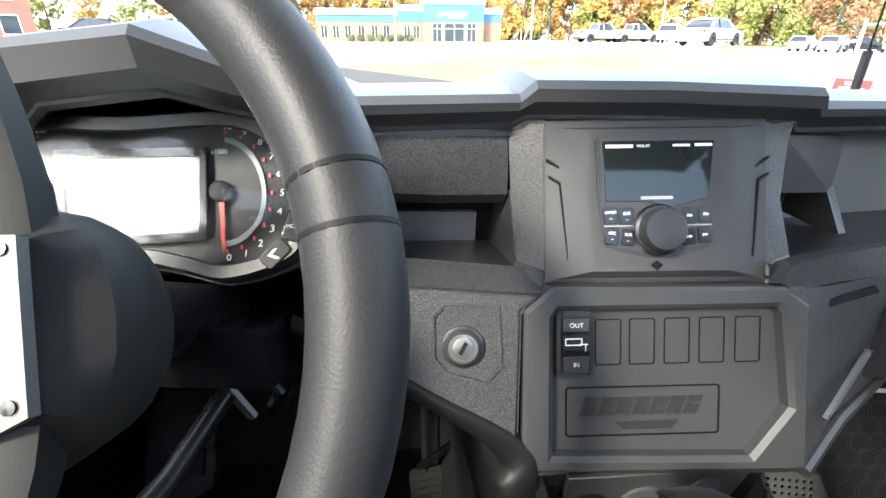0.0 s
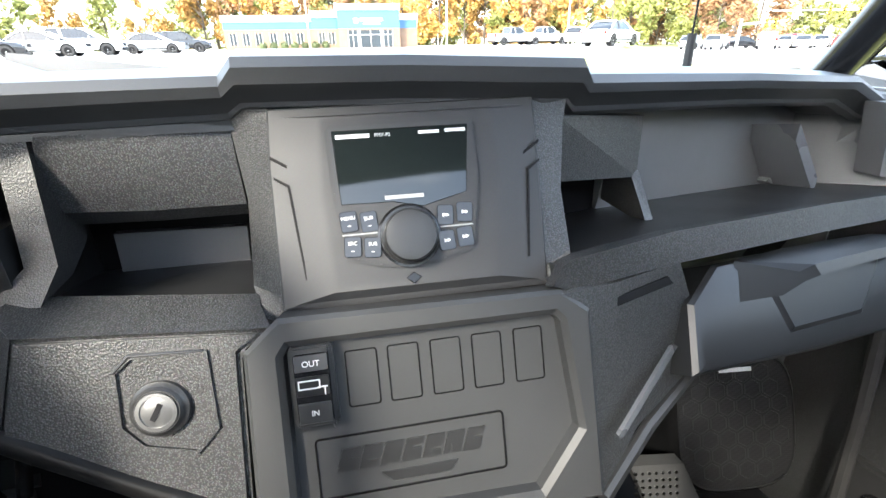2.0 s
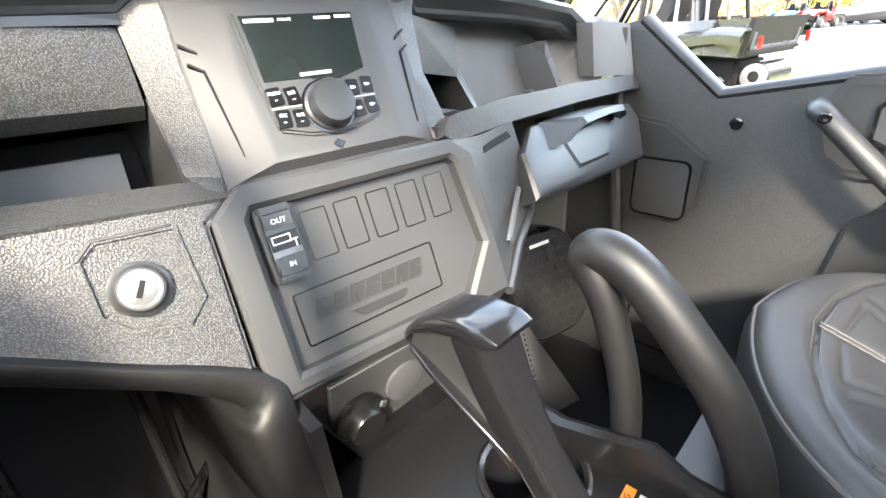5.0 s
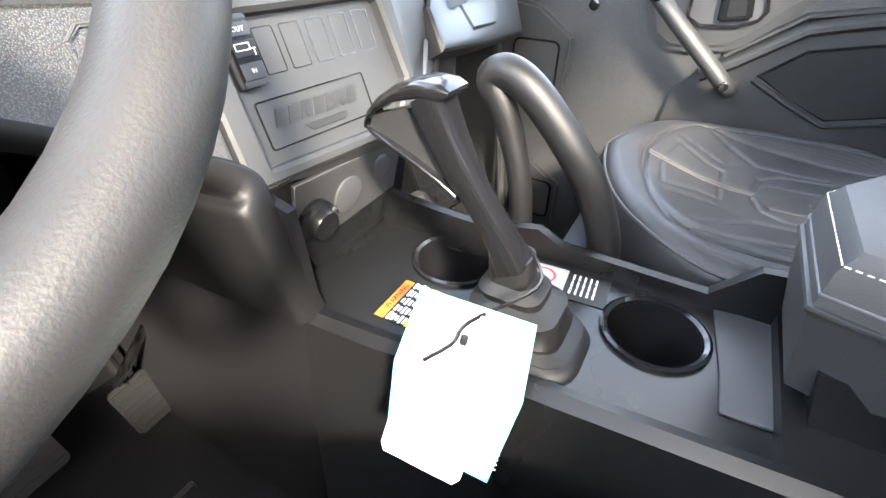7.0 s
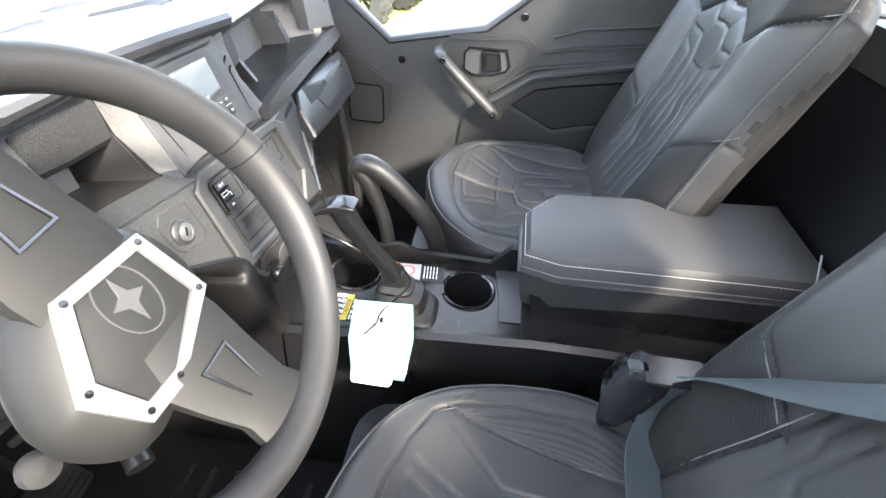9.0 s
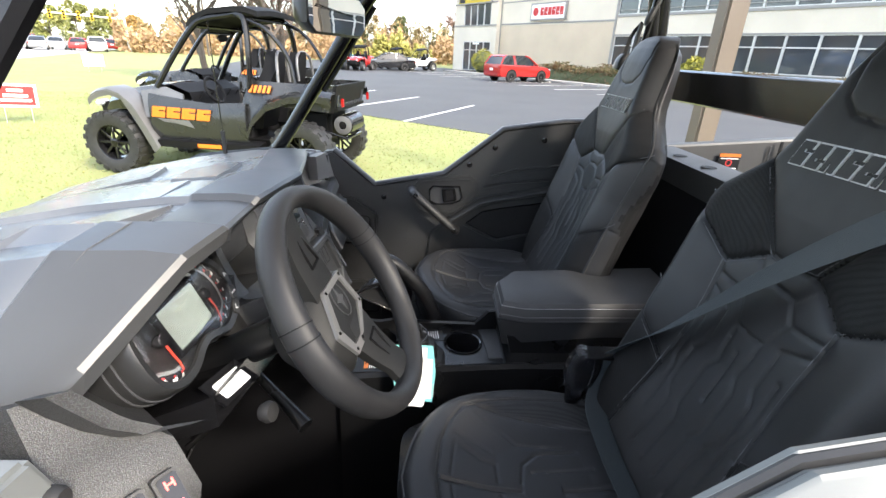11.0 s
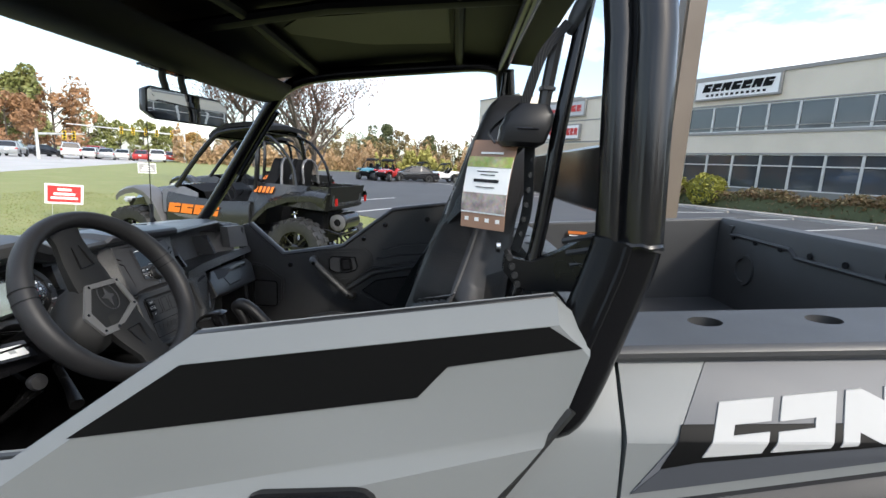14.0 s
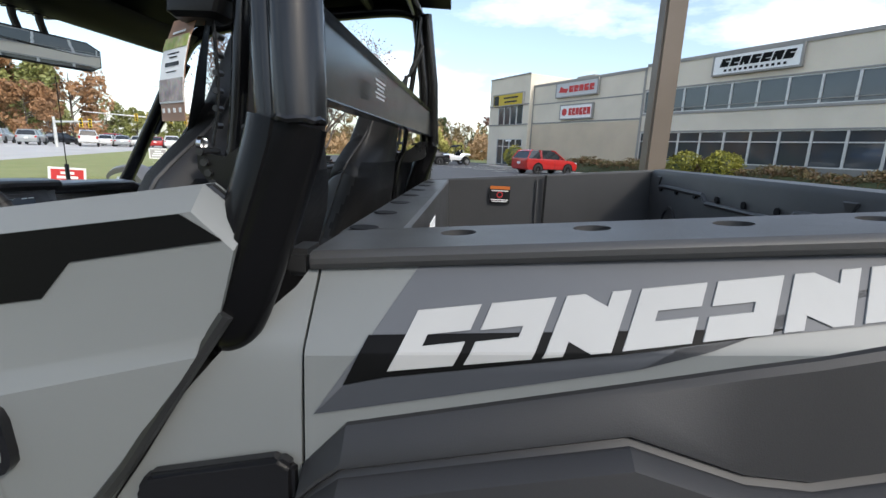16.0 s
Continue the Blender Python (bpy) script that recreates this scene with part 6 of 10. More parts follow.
part("fender_cap", turned([(0.0, 0.012), (0.011, 0.011), (0.014, 0.006), (0.014, -0.004)], 16, on(FI, -0.622, 1.172, 0.0)), RUBBER, VEH)
# sill pillar between dash end and door
part("front_pillar_skin", thick([[(-0.62, 0.47, 1.22), (-0.66, 0.58, 1.22)], [(-0.655, 0.42, 1.10), (-0.72, 0.56, 1.12)], [(-0.665, 0.40, 0.95), (-0.72, 0.54, 0.95)], [(-0.665, 0.40, 0.56), (-0.72, 0.54, 0.56)]], (0.015, 0.01, 0)), PAINT, VEH)

# hood: lip line stations carried forward
hood = []
for (x, y, z), h, b in lips:
    f = 1.0 - 0.10 * abs(x)
    zz = z + 0.002
    dip = 0.012 * math.exp(-((abs(x) - 0.30) / 0.10) ** 2)
    hood.append([(x, y + b - 0.012, zz - 0.006), (x * 1.01, y + b + 0.05, zz - 0.010 - dip), (x * 1.00, y + b + 0.22, zz - 0.035 - dip), (x * 0.95, y + b + 0.42, zz - 0.075), (x * 0.88, y + b + 0.62, zz - 0.135), (x * 0.80, y + b + 0.78, zz - 0.22), (x * 0.76, y + b + 0.84, zz - 0.32)])
part("hood", thick(hood, (0, 0, -0.02)), HOODM, VEH, "grey moulded hood", 22)
for s in (-1, 1):
    part("hood_ridge", loft([[(s * x0, y, z), (s * (x0 + 0.05), y, z + 0.012), (s * (x0 + 0.07), y, z + 0.012), (s * (x0 + 0.12), y, z)] for x0, y, z in ((0.20, 0.60, 1.245), (0.21, 0.80, 1.215), (0.22, 1.00, 1.17), (0.20, 1.20, 1.10))]), HOODM, VEH)
    part("hood_side", thick([[(s * 0.545, 0.50, 1.20), (s * 0.60, 0.50, 1.13)], [(s * 0.55, 0.75, 1.16), (s * 0.60, 0.75, 1.09)], [(s * 0.50, 1.05, 1.10), (s * 0.56, 1.05, 1.03)], [(s * 0.42, 1.28, 0.98), (s * 0.50, 1.28, 0.90)]], (0, 0, -0.02)), HOODM, VEH)
def hood_z(x, y):
    """Height of the hood skin at a plan point, from the stations along the lip."""
    for (p, h0, b0), (q, h1, b1) in zip(lips, lips[1:]):
        if p[0] <= x <= q[0]:
            t = (x - p[0]) / (q[0] - p[0])
            y0, z0 = p[1] + (q[1] - p[1]) * t + b0 + (b1 - b0) * t, p[2] + (q[2] - p[2]) * t
            prev = (-0.3, 0.0)
            for d, dz in ((0.05, -0.010), (0.22, -0.035), (0.42, -0.075), (0.62, -0.135), (0.78, -0.22)):
                if y - y0 <= d:
                    return z0 + prev[1] + (dz - prev[1]) * max(0.0, (y - y0 - prev[0])) / (d - prev[0])
                prev = (d, dz)
    return 1.1


def hood_panel(pts, lift):
    bm = bmesh.new()
    lo = [bm.verts.new((x, y, hood_z(x, y) - 0.012)) for x, y in pts]
    c = (sum(p[0] for p in pts) / len(pts), sum(p[1] for p in pts) / len(pts))
    hi = [bm.verts.new((x + (c[0] - x) * 0.06, y + (c[1] - y) * 0.06, hood_z(x, y) + lift)) for x, y in pts]
    bm.faces.new(lo[::-1])
    bm.faces.new(hi)
    for i in range(len(pts)):
        j = (i + 1) % len(pts)
        bm.faces.new((lo[i], lo[j], hi[j], hi[i]))
    return bm


for pts, lift in (([(-0.50, 0.56), (-0.455, 0.52), (-0.395, 0.50), (-0.31, 0.49), (-0.275, 0.53), (-0.30, 0.64), (-0.42, 0.70), (-0.50, 0.69)], 0.010), ([(-0.235, 0.58), (-0.075, 0.565), (-0.075, 0.66), (-0.215, 0.72)], 0.007), ([(-0.42, 0.78), (-0.26, 0.74), (-0.20, 1.00), (-0.34, 1.05)], 0.009),
                  ([(0.10, 0.56), (0.36, 0.60), (0.34, 0.74), (0.12, 0.68)], 0.007), ([(0.26, 0.80), (0.42, 0.84), (0.34, 1.05), (0.22, 1.00)], 0.009), ([(-0.05, 0.60), (0.08, 0.60), (0.07, 0.95), (-0.05, 0.95)], 0.006)):
    part("hood_panel", hood_panel(pts, lift), HOODM, VEH, "raised hood facet", 10)
part("nose", thick([[(-0.44, 1.30, 1.00), (0.44, 1.30, 1.00)], [(-0.46, 1.36, 0.80), (0.46, 1.36, 0.80)], [(-0.40, 1.30, 0.55), (0.40, 1.30, 0.55)]], (0, -0.04, 0)), PLAIN, VEH)

# ---- cage and roof ----
# cage coat again, colour and specular lowered to hold back the sky reflection
FOOTM = mat("dimmed_powder_coat", (0.004, 0.004, 0.0045), 0.22, spec=0.16, vary=0.4, vscale=9, grain=0.2, gscale=800, rvary=0.04)


def cage_tube(pts, r=0.026, label=""):
    return part("cage_tube", tube(pts, r, 12, squash=0.86), STEEL, VEH, label)


for s, x0 in ((-1, -0.690), (1, 0.745)):
    ap = cage_tube(spline([(x0 - s * 0.02, 0.70, 1.16), (x0 - s * 0.025, 0.62, 1.225), (x0 - s * 0.07, 0.45, 1.46), (x0 - s * 0.12, 0.28, 1.70), (x0 - s * 0.135, 0.20, 1.775), (x0 - s * 0.14, 0.06, 1.815), (x0 - s * 0.13, -0.30, 1.86), (x0 - s * 0.10, -0.52, 1.885), (x0 - s * 0.06, -0.60, 1.865)], 5), 0.026, "black round cage tube")
    part("trim_strip", tube([(x0 - s * 0.06, 0.44, 1.43), (x0 - s * 0.105, 0.265, 1.68)], 0.010, 8), GLOSS, ap)
    px = -0.672 if s < 0 else 0.70
    up = cage_tube([(px - s * 0.03, -0.605, 1.88), (px - s * 0.012, -0.635, 1.65), (px, -0.644, 1.435)], 0.026, "black rear cage post")
    cage_tube([(px - s * 0.042, -0.575, 1.88), (px - s * 0.026, -0.606, 1.65), (px - s * 0.012, -0.616, 1.425)], 0.020)
    leg = spline([(px - s * 0.004, -0.630, 1.434), (px - s * 0.002, -0.622, 1.40), (px + s * 0.004, -0.590, 1.30), (px + s * 0.006, -0.572, 1.245), (px + s * 0.004, -0.560, 1.205)], 4)
    lo = part("cage_leg", tube(leg, [0.025] * 10 + [0.0245, 0.024, 0.023, 0.021, 0.018, 0.013, 0.006], 20, up=(0, 1, 0), squash=1.5), FOOTM, VEH, "black flattened foot of the cage post", 50)
    part("leg_crease", tube([p + Vector((s * 0.021, 0.006, 0)) for p in leg[:12]], 0.006, 8), FOOTM, lo)
    for r0, y0, z0 in ((0.0255, -0.642, 1.436), (0.0195, -0.616, 1.427)):
        part("weld_bead", tube([(px - s * (0.012 if r0 < 0.02 else 0.0) + r0 * math.cos(k * 0.3142), y0 + 0.86 * r0 * math.sin(k * 0.3142), z0 + 0.0012 * math.sin(k * 2.3)) for k in range(20)], 0.0034, 6, True), STEEL, up)
    # inner post with the belt hardware
    ix = px - s * 0.072
    ip = cage_tube(spline([(ix, -0.592, 1.86), (ix, -0.582, 1.74), (ix, -0.5715, 1.650), (ix, -0.560, 1.560), (ix, -0.545, 1.410), (ix, -0.522, 1.335), (ix, -0.505, 1.12)], 4), 0.0105)
    strap([(ix + s * 0.012, -0.556, 1.672), (ix + s * 0.010, -0.530, 1.636), (ix + s * 0.004, -0.514, 1.578)], 0.011, (0.25, 1, 0.3), WEBK, ip, "belt")
    strap([(ix, -0.526, 1.540), (ix + s * 0.004, -0.529, 1.462), (ix + s * 0.002, -0.519, 1.408)], 0.016, (0.8, 0.6, 0), WEBK, ip, "belt")
    bb = part("belt_guide", loft([[(ix + x, -0.520 + 0.25 * (1.56 - z) + y, z) for x, y in rounded(w, d, 0.009, 3)] for w, d, z in ((0.034, 0.040, 1.534), (0.044, 0.054, 1.539), (0.047, 0.058, 1.556), (0.042, 0.054, 1.572), (0.030, 0.038, 1.583))]), INKY, VEH, "black belt height guide", 25)
    part("guide_seam", tube([(ix + 0.0235 * math.cos(k * 0.3142) * (1.08 if abs(math.cos(k * 0.3142)) > 0.5 else 1.0), -0.5195 + 0.029 * math.sin(k * 0.3142), 1.5540) for k in range(20)], 0.0012, 5, True), GLOSS, bb)
    part("guide_stem", tube([(ix, -0.538, 1.575), (ix, -0.543, 1.620), (ix, -0.549, 1.668)], 0.0075, 8), PLAIN, bb)
    part("belt_anchor", tube(spline([(ix, -0.606, 1.770), (ix, -0.587, 1.728), (ix, -0.573, 1.694), (ix, -0.561, 1.664)], 4), [0.006, 0.008, 0.010, 0.011, 0.0115, 0.012, 0.0125, 0.013, 0.0135, 0.0135, 0.013, 0.010, 0.005], 14, squash=0.75), PANELM, bb, "rounded belt anchor cover")
    part("belt_clip", box(ix, -0.541, 1.602, 0.020, 0.018, 0.012, None, 0.004), PLAIN, bb)
    for k in range(6):
        part("stem_notch", tube([(ix - 0.006, -0.532 + 0.0012 * k, 1.520 - 0.018 * k), (ix + 0.006, -0.532 + 0.0012 * k, 1.520 - 0.018 * k)], 0.0035, 6), PLAIN, bb)
    # slotted bracket from the post to the belt rod
    nb = part("net_bracket", loft([[(x, y, z1), (x - s * 0.016, y, z1), (x - s * 0.016, y, z0), (x, y, z0)] for x, y, z0, z1 in ((ix + s * 0.010, -0.506, 1.384, 1.402), (ix + s * 0.012, -0.520, 1.368, 1.400), (ix + s * 0.016, -0.540, 1.361, 1.398), (ix + s * 0.026, -0.572, 1.366, 1.416), (ix + s * 0.044, -0.600, 1.372, 1.440), (ix + s * 0.056, -0.622, 1.386, 1.443))]), INKY, VEH, "black moulded bracket with slotted ribs", 25)
    for k in range(4):
        part("bracket_rib", tube([(ix - 0.016, -0.512 - 0.004 * k, 1.402 - 0.011 * k), (ix + 0.020, -0.512 - 0.004 * k, 1.402 - 0.011 * k)], 0.0042, 8), PLAIN, nb)
    for k in range(4):
        y = -0.570 - 0.006 * k
        part("bracket_slot", tube([(ix + s * 0.030, y, 1.428 - 0.014 * k), (ix + s * 0.050, y - 0.040, 1.441 - 0.014 * k)], 0.0038, 6), PANELM, nb)
    part("bracket_bolt", turned([(0.008, 0), (0.008, 0.005), (0.004, 0.006), (0.0, 0.005)], 14, look((ix - s * 0.012, -0.502, 1.4105), (ix - s * 0.012, 0.0, 1.4105)) @ pose(0, 0, 0, 180, 0, 0)), CHROME, nb)
part("rear_bar", thick([[(-0.655, -0.622, 1.545), (0.685, -0.622, 1.545)], [(-0.655, -0.612, 1.54), (0.685, -0.612, 1.54)], [(-0.655, -0.612, 1.465), (0.685, -0.612, 1.465)], [(-0.655, -0.622, 1.46), (0.685, -0.622, 1.46)]], (0, -0.03, 0)), STEEL, VEH, "flat black rear hoop bar")
part("bar_label", bars([(0, 0.012 - 0.006 * k, 0.075 - 0.012 * (k % 3), 0.003) for k in range(5)], axes((-0.36, -0.655, 1.50), (-1, 0, 0), (0, 0, 1))), GREYP, VEH)
cage_tube([(-0.555, 0.235, 1.752), (0.610, 0.235, 1.752)], 0.022)
cage_tube([(-0.56, -0.58, 1.88), (0.62, -0.58, 1.88)], 0.022)
ROOFM = mat("black_roof_liner", (0.006, 0.006, 0.006), 0.5, spec=0.15, vary=0.4, vscale=5, bump=0.15, bscale=300)
ROOFT = mat("roof_panel_plastic", (0.055, 0.053, 0.032), 0.55, vary=0.3, vscale=4, bump=0.15, bscale=300)
rs = []
for y, z, w in ((0.36, 1.775, 0.52), (0.28, 1.80, 0.57), (0.10, 1.835, 0.60), (-0.15, 1.87, 0.62), (-0.40, 1.90, 0.63), (-0.60, 1.91, 0.62), (-0.70, 1.895, 0.58)):
    rs.append([(0.028 + w * u, y, z + 0.028 * (1 - u * u) - 0.012 * (abs(u) > 0.95)) for u in (-1, -0.9, -0.6, -0.2, 0.2, 0.6, 0.9, 1)])
roof = part("roof", thick(rs, (0, 0, 0.022)), ROOFM, VEH, "black moulded roof", 30)
for cx, cy, w, h in ((-0.24, -0.16, 0.36, 0.46), (0.30, -0.16, 0.36, 0.46)):
    o = [(cx - w / 2, cy - h / 2), (cx + w / 2, cy - h / 2), (cx + w / 2, cy + h * 0.35), (cx + w * 0.3, cy + h / 2), (cx - w * 0.3, cy + h / 2), (cx - w / 2, cy + h * 0.35)]
    bmr = prism(o, 0.0, 0.010)
    for v in bmr.verts:
        v.co.z += 1.872 - 0.11 * v.co.y - 0.002
    part("roof_panel", bmr, ROOFT, roof, "olive tinted inner panel")
for y, z in ((0.10, 1.832), (-0.42, 1.897)):
    part("roof_rib", tube([(-0.54, y, z - 0.01), (0.028, y, z + 0.012), (0.60, y, z - 0.01)], 0.016, 8), ROOFM, roof)
part("roof_rib", tube([(0.028, 0.30, 1.80), (0.028, -0.1, 1.872), (0.028, -0.62, 1.92)], 0.030, 8, squash=0.5), ROOFM, roof)
part("roof_valance", thick([[(-0.53, 0.350, 1.785), (0.58, 0.350, 1.785)], [(-0.525, 0.352, 1.742), (0.575, 0.352, 1.742)], [(-0.52, 0.335, 1.712), (0.57, 0.335, 1.712)], [(-0.52, 0.285, 1.702), (0.57, 0.285, 1.702)], [(-0.53, 0.225, 1.716), (0.58, 0.225, 1.716)], [(-0.54, 0.190, 1.762), (0.59, 0.190, 1.762)]], (0, 0, 0.006)), ROOFM, roof, "deep black header above the windscreen opening", 40)
for k in range(12):
    part("valance_slat", box(-0.05 + 0.016 * k, 0.310, 1.7045, 0.005, 0.034, 0.006), GLOSS, roof)
# mirror
MM = axes((0.060, 0.268, 1.618), (0.975, -0.222, 0.0), (0.0, -0.02, 1.0))
mo = [(-0.135, 0.030), (-0.135, -0.022), (-0.105, -0.038), (0.105, -0.038), (0.135, -0.022), (0.135, 0.020), (0.10, 0.036), (-0.12, 0.038)]
mir = part("rear_mirror", loft([[(*p, z) for p in s] for s, z in ((inset(mo, 0.02), -0.034), (inset(mo, 0.004), -0.022), (mo, -0.006), (mo, 0.001), (inset(mo, 0.003), 0.003))], m=MM), PLAIN, VEH, "wide rear-view mirror with a bevelled black case", 40)
mg = inset(mo, 0.004)
part("mirror_glass", loft([[(*p, z) for p in inset(mg, e)] for e, z in ((0.0, 0.0020), (0.0, 0.0030), (0.010, 0.0032), (0.020, 0.0033), (0.030, 0.00335))], m=MM), MIRRORM, mir, "wide convex mirror glass", 50)
for x in (-0.03, 0.03):
    part("mirror_arm", tube([P3(MM, x, 0.0, -0.03), P3(MM, x - 0.01, 0.07, -0.045), P3(MM, x - 0.02, 0.115, -0.035)], 0.009, 8), PLAIN, mir)
part("antenna", tube([(0.60, 0.75, 1.20), (0.60, 0.75, 1.30), (0.60, 0.75, 1.30)], 0.007, 8), RUBBER, VEH)
part("whip", tube([(0.60, 0.75, 1.28), (0.60, 0.75, 1.62)], 0.0018, 6), GLOSS, VEH, "thin whip antenna")

# ---- cargo box ----
def rz(y):
    return 1.306 + 0.088 * (-0.65 - y)


BEDM = mat("bed_plastic", (0.046, 0.046, 0.046), 0.46, vary=0.45, vscale=5, grain=0.2, gscale=700, bump=0.25, bscale=600, rvary=0.06)
BX0, BX1, BY0, BY1 = -0.645, 0.645, -0.640, -1.50
bed = part("cargo_box", thick([[(x, y, rz(y) - 0.32) for x in (BX0 + 0.06, BX1 - 0.06)] for y in (BY0 - 0.05, BY1 + 0.06)], (0, 0, 0.02)), BEDM, VEH, "open black plastic cargo box")


def rail(x0, x1, ys):
    """A flat-topped side rail with a thin inner wall below it."""
    secs = []
    s = 1 if x0 < x1 else -1
    for y in ys:
        z = rz(y)
        secs.append([(x0, y, z - 0.008), (x0, y, z - 0.006), (x0 + s * 0.006, y, z), (x1, y, z + 0.002), (x1 + s * 0.004, y, z - 0.004), (x1 + s * 0.012, y, z - 0.31)])
    return thick(secs, (0, 0, -0.012))


TIE_Y = (-0.790, -0.946, -1.104, -1.260, -1.416)
TIE_HOLE = [(0.0200 * math.cos(2 * math.pi * i / 24), 0.0215 * math.sin(2 * math.pi * i / 24)) for i in range(24)]


def drilled_rail(x0, x1, hx, hys):
    """The near side rail: a top plate with oval openings between an outer lip and an inner wall."""
    ys = (BY0, -0.90, -1.20, BY1)
    lip = thick([[(x0, y, rz(y) - 0.012), (x0, y, rz(y) - 0.006), (x0 + 0.003, y, rz(y) - 0.0015), (x0 + 0.008, y, rz(y) + 0.001)] for y in ys], (0.004, 0, -0.006))
    wall = thick([[(x1 - 0.004, y, rz(y) + 0.001), (x1 + 0.002, y, rz(y) - 0.001), (x1 + 0.005, y, rz(y) - 0.006), (x1 + 0.012, y, rz(y) - 0.31)] for y in ys], (-0.010, 0, -0.006))
    top = plate_with_holes([(x0 + 0.008, BY0), (x1 - 0.004, BY0), (x1 - 0.004, BY1), (x0 + 0.008, BY1)], [[(hx + px, hy + py) for px, py in TIE_HOLE] for hy in hys], -0.011, 0.001)
    for v in top.verts:
        v.co.z += rz(v.co.y)
    return join(lip, top, wall)


rl = part("box_rail", drilled_rail(BX0, -0.505, -0.556, TIE_Y), BEDM, VEH, "flat black rail with round tie-down holes", 30)
part("box_rail", rail(BX1, 0.590, (BY0, -0.90, -1.20, BY1)), BEDM, VEH, "", 30)
fz = rz(BY0)
part("box_front", thick([[(x, BY0 + 0.012, fz - 0.06), (x, BY0 + 0.010, fz - 0.004), (x, BY0 - 0.004, fz + 0.001), (x, BY0 - 0.075, fz + 0.006), (x, BY0 - 0.080, fz), (x, BY0 - 0.092, fz - 0.31)] for x in (-0.50, 0.0, 0.585)], (0, 0, -0.012)), BEDM, VEH, "", 30)
tg = part("tailgate", thick([[(x, -1.435, rz(-1.43) - 0.30), (x, -1.430, rz(-1.43) - 0.01), (x, -1.436, rz(-1.43) + 0.004), (x, -1.47, rz(-1.47) + 0.004), (x, -1.475, rz(-1.47) - 0.32)] for x in (-0.60, 0.0, 0.58)], (0, 0, -0.012)), BEDM, VEH, "black ribbed tailgate", 30)
# flat near-black discs on the face give the dark of the holes
for k in range(9):
    part("tailgate_hole", turned([(0.009, 0), (0.009, 0.003), (0.0, 0.003)], 10, look((-0.48 + 0.12 * k, -1.4285, rz(-1.43) - 0.055), (-0.48 + 0.12 * k, 0, 1.3)) @ pose(0, 0, 0, 180, 0, 0)), DEEP, tg)
GM2 = axes((0, -1.431, rz(-1.43)), (-1, 0, 0), (0, 0, 1))
emb = [(-0.50, -0.050), (-0.46, -0.046), (-0.20, -0.050), (-0.175, -0.070), (0.15, -0.072), (0.175, -0.050), (0.50, -0.050)]
for k, (a, b) in enumerate(zip(emb, emb[1:])):
    part("emboss", tube([P3(GM2, *a, 0.001), P3(GM2, *b, 0.001)], 0.0065, 8), BEDM, tg)
for x in (-0.40, 0.40):
    part("emboss", ring_plate(circle(0.052, 24, x, -0.155), circle(0.040, 24, x, -0.155), -0.002, 0.006, GM2), BEDM, tg)
    part("emboss", prism([(x - 0.12, -0.015), (x - 0.085, -0.015), (x - 0.10, -0.045)], -0.002, 0.005, GM2, 0.002, 1), BEDM, tg)
part("wall_rib", box(0.577, -1.035, rz(-1.035) - 0.16, 0.006, 0.006, 0.29, None, 0.002, 1), BEDM, VEH)
part("wall_gap", box(0.570, -1.063, rz(-1.06) - 0.15, 0.004, 0.008, 0.30), DEEP, VEH)
# tie-down sockets below the openings
for y in TIE_Y:
    hm = Matrix.Translation((-0.556, y, rz(y) + 0.001)) @ pose(0, 0, 0, -5.0, 0, 0)
    part("tie_hole", loft([[(px * k, py * k, z) for px, py in TIE_HOLE] for k, z in ((1.005, -0.004), (0.98, -0.012), (0.90, -0.045), (0.02, -0.046))], True, False, hm), BEDM, rl, "drilled socket")
# front holes are thin dark discs, their inner shade only coloured on
for k in range(7):
    part("tie_hole", turned([(0.0205, 0.0), (0.0190, 0.0012), (0.0, 0.0010)], 20, Matrix.Translation((-0.493 + 0.155 * k, BY0 - 0.022, fz + 0.0030))), DEEP, bed)
W2 = axes((0.574, -0.905, 1.266), (0, -1, 0), (0, -0.07, 1))
wl2 = part("warning_label", prism([(-0.036, -0.031), (0.036, -0.031), (0.036, 0.031), (-0.036, 0.031)], 0, 0.0012, W2), DIAL, VEH, "warning label on the box wall")
part("band", box(0, 0.025, 0.0014, 0.070, 0.011, 0.0008, W2), ORANGE, wl2)
part("roundel", ring_plate(circle(0.011, 20), circle(0.008, 20), 0.0010, 0.0022, W2), REDP, wl2)
part("print", bars([(0, -0.018, 0.062, 0.003), (0, -0.024, 0.055, 0.003), (0, 0.014, 0.060, 0.003)], on(W2, 0, 0, 0.0012)), WHITEP, wl2)
W3 = axes((-0.30, BY0 - 0.099, fz - 0.05), (-1, 0, 0), (0, 0, 1))
wl3 = part("warning_label", prism([(-0.05, -0.04), (0.05, -0.04), (0.05, 0.04), (-0.05, 0.04)], 0, 0.0012, W3), PAPER, VEH, "orange and white label on the box front")
part("band", box(0, 0.030, 0.0014, 0.098, 0.016, 0.0008, W3), ORANGE, wl3)
part("print", bars([(0, 0.012 - 0.010 * k, 0.085 - 0.01 * (k % 2), 0.004) for k in range(5)], on(W3, 0, 0, 0.0012)), DIAL, wl3)


# box side with the crease and decals
def bed_x(y, z):
    z = z - 0.073 * (-0.65 - y)
    return -0.630 - (1.293 - z) / 0.075 * 0.062 if z > 1.218 else -0.692 - (1.218 - z) * 0.03


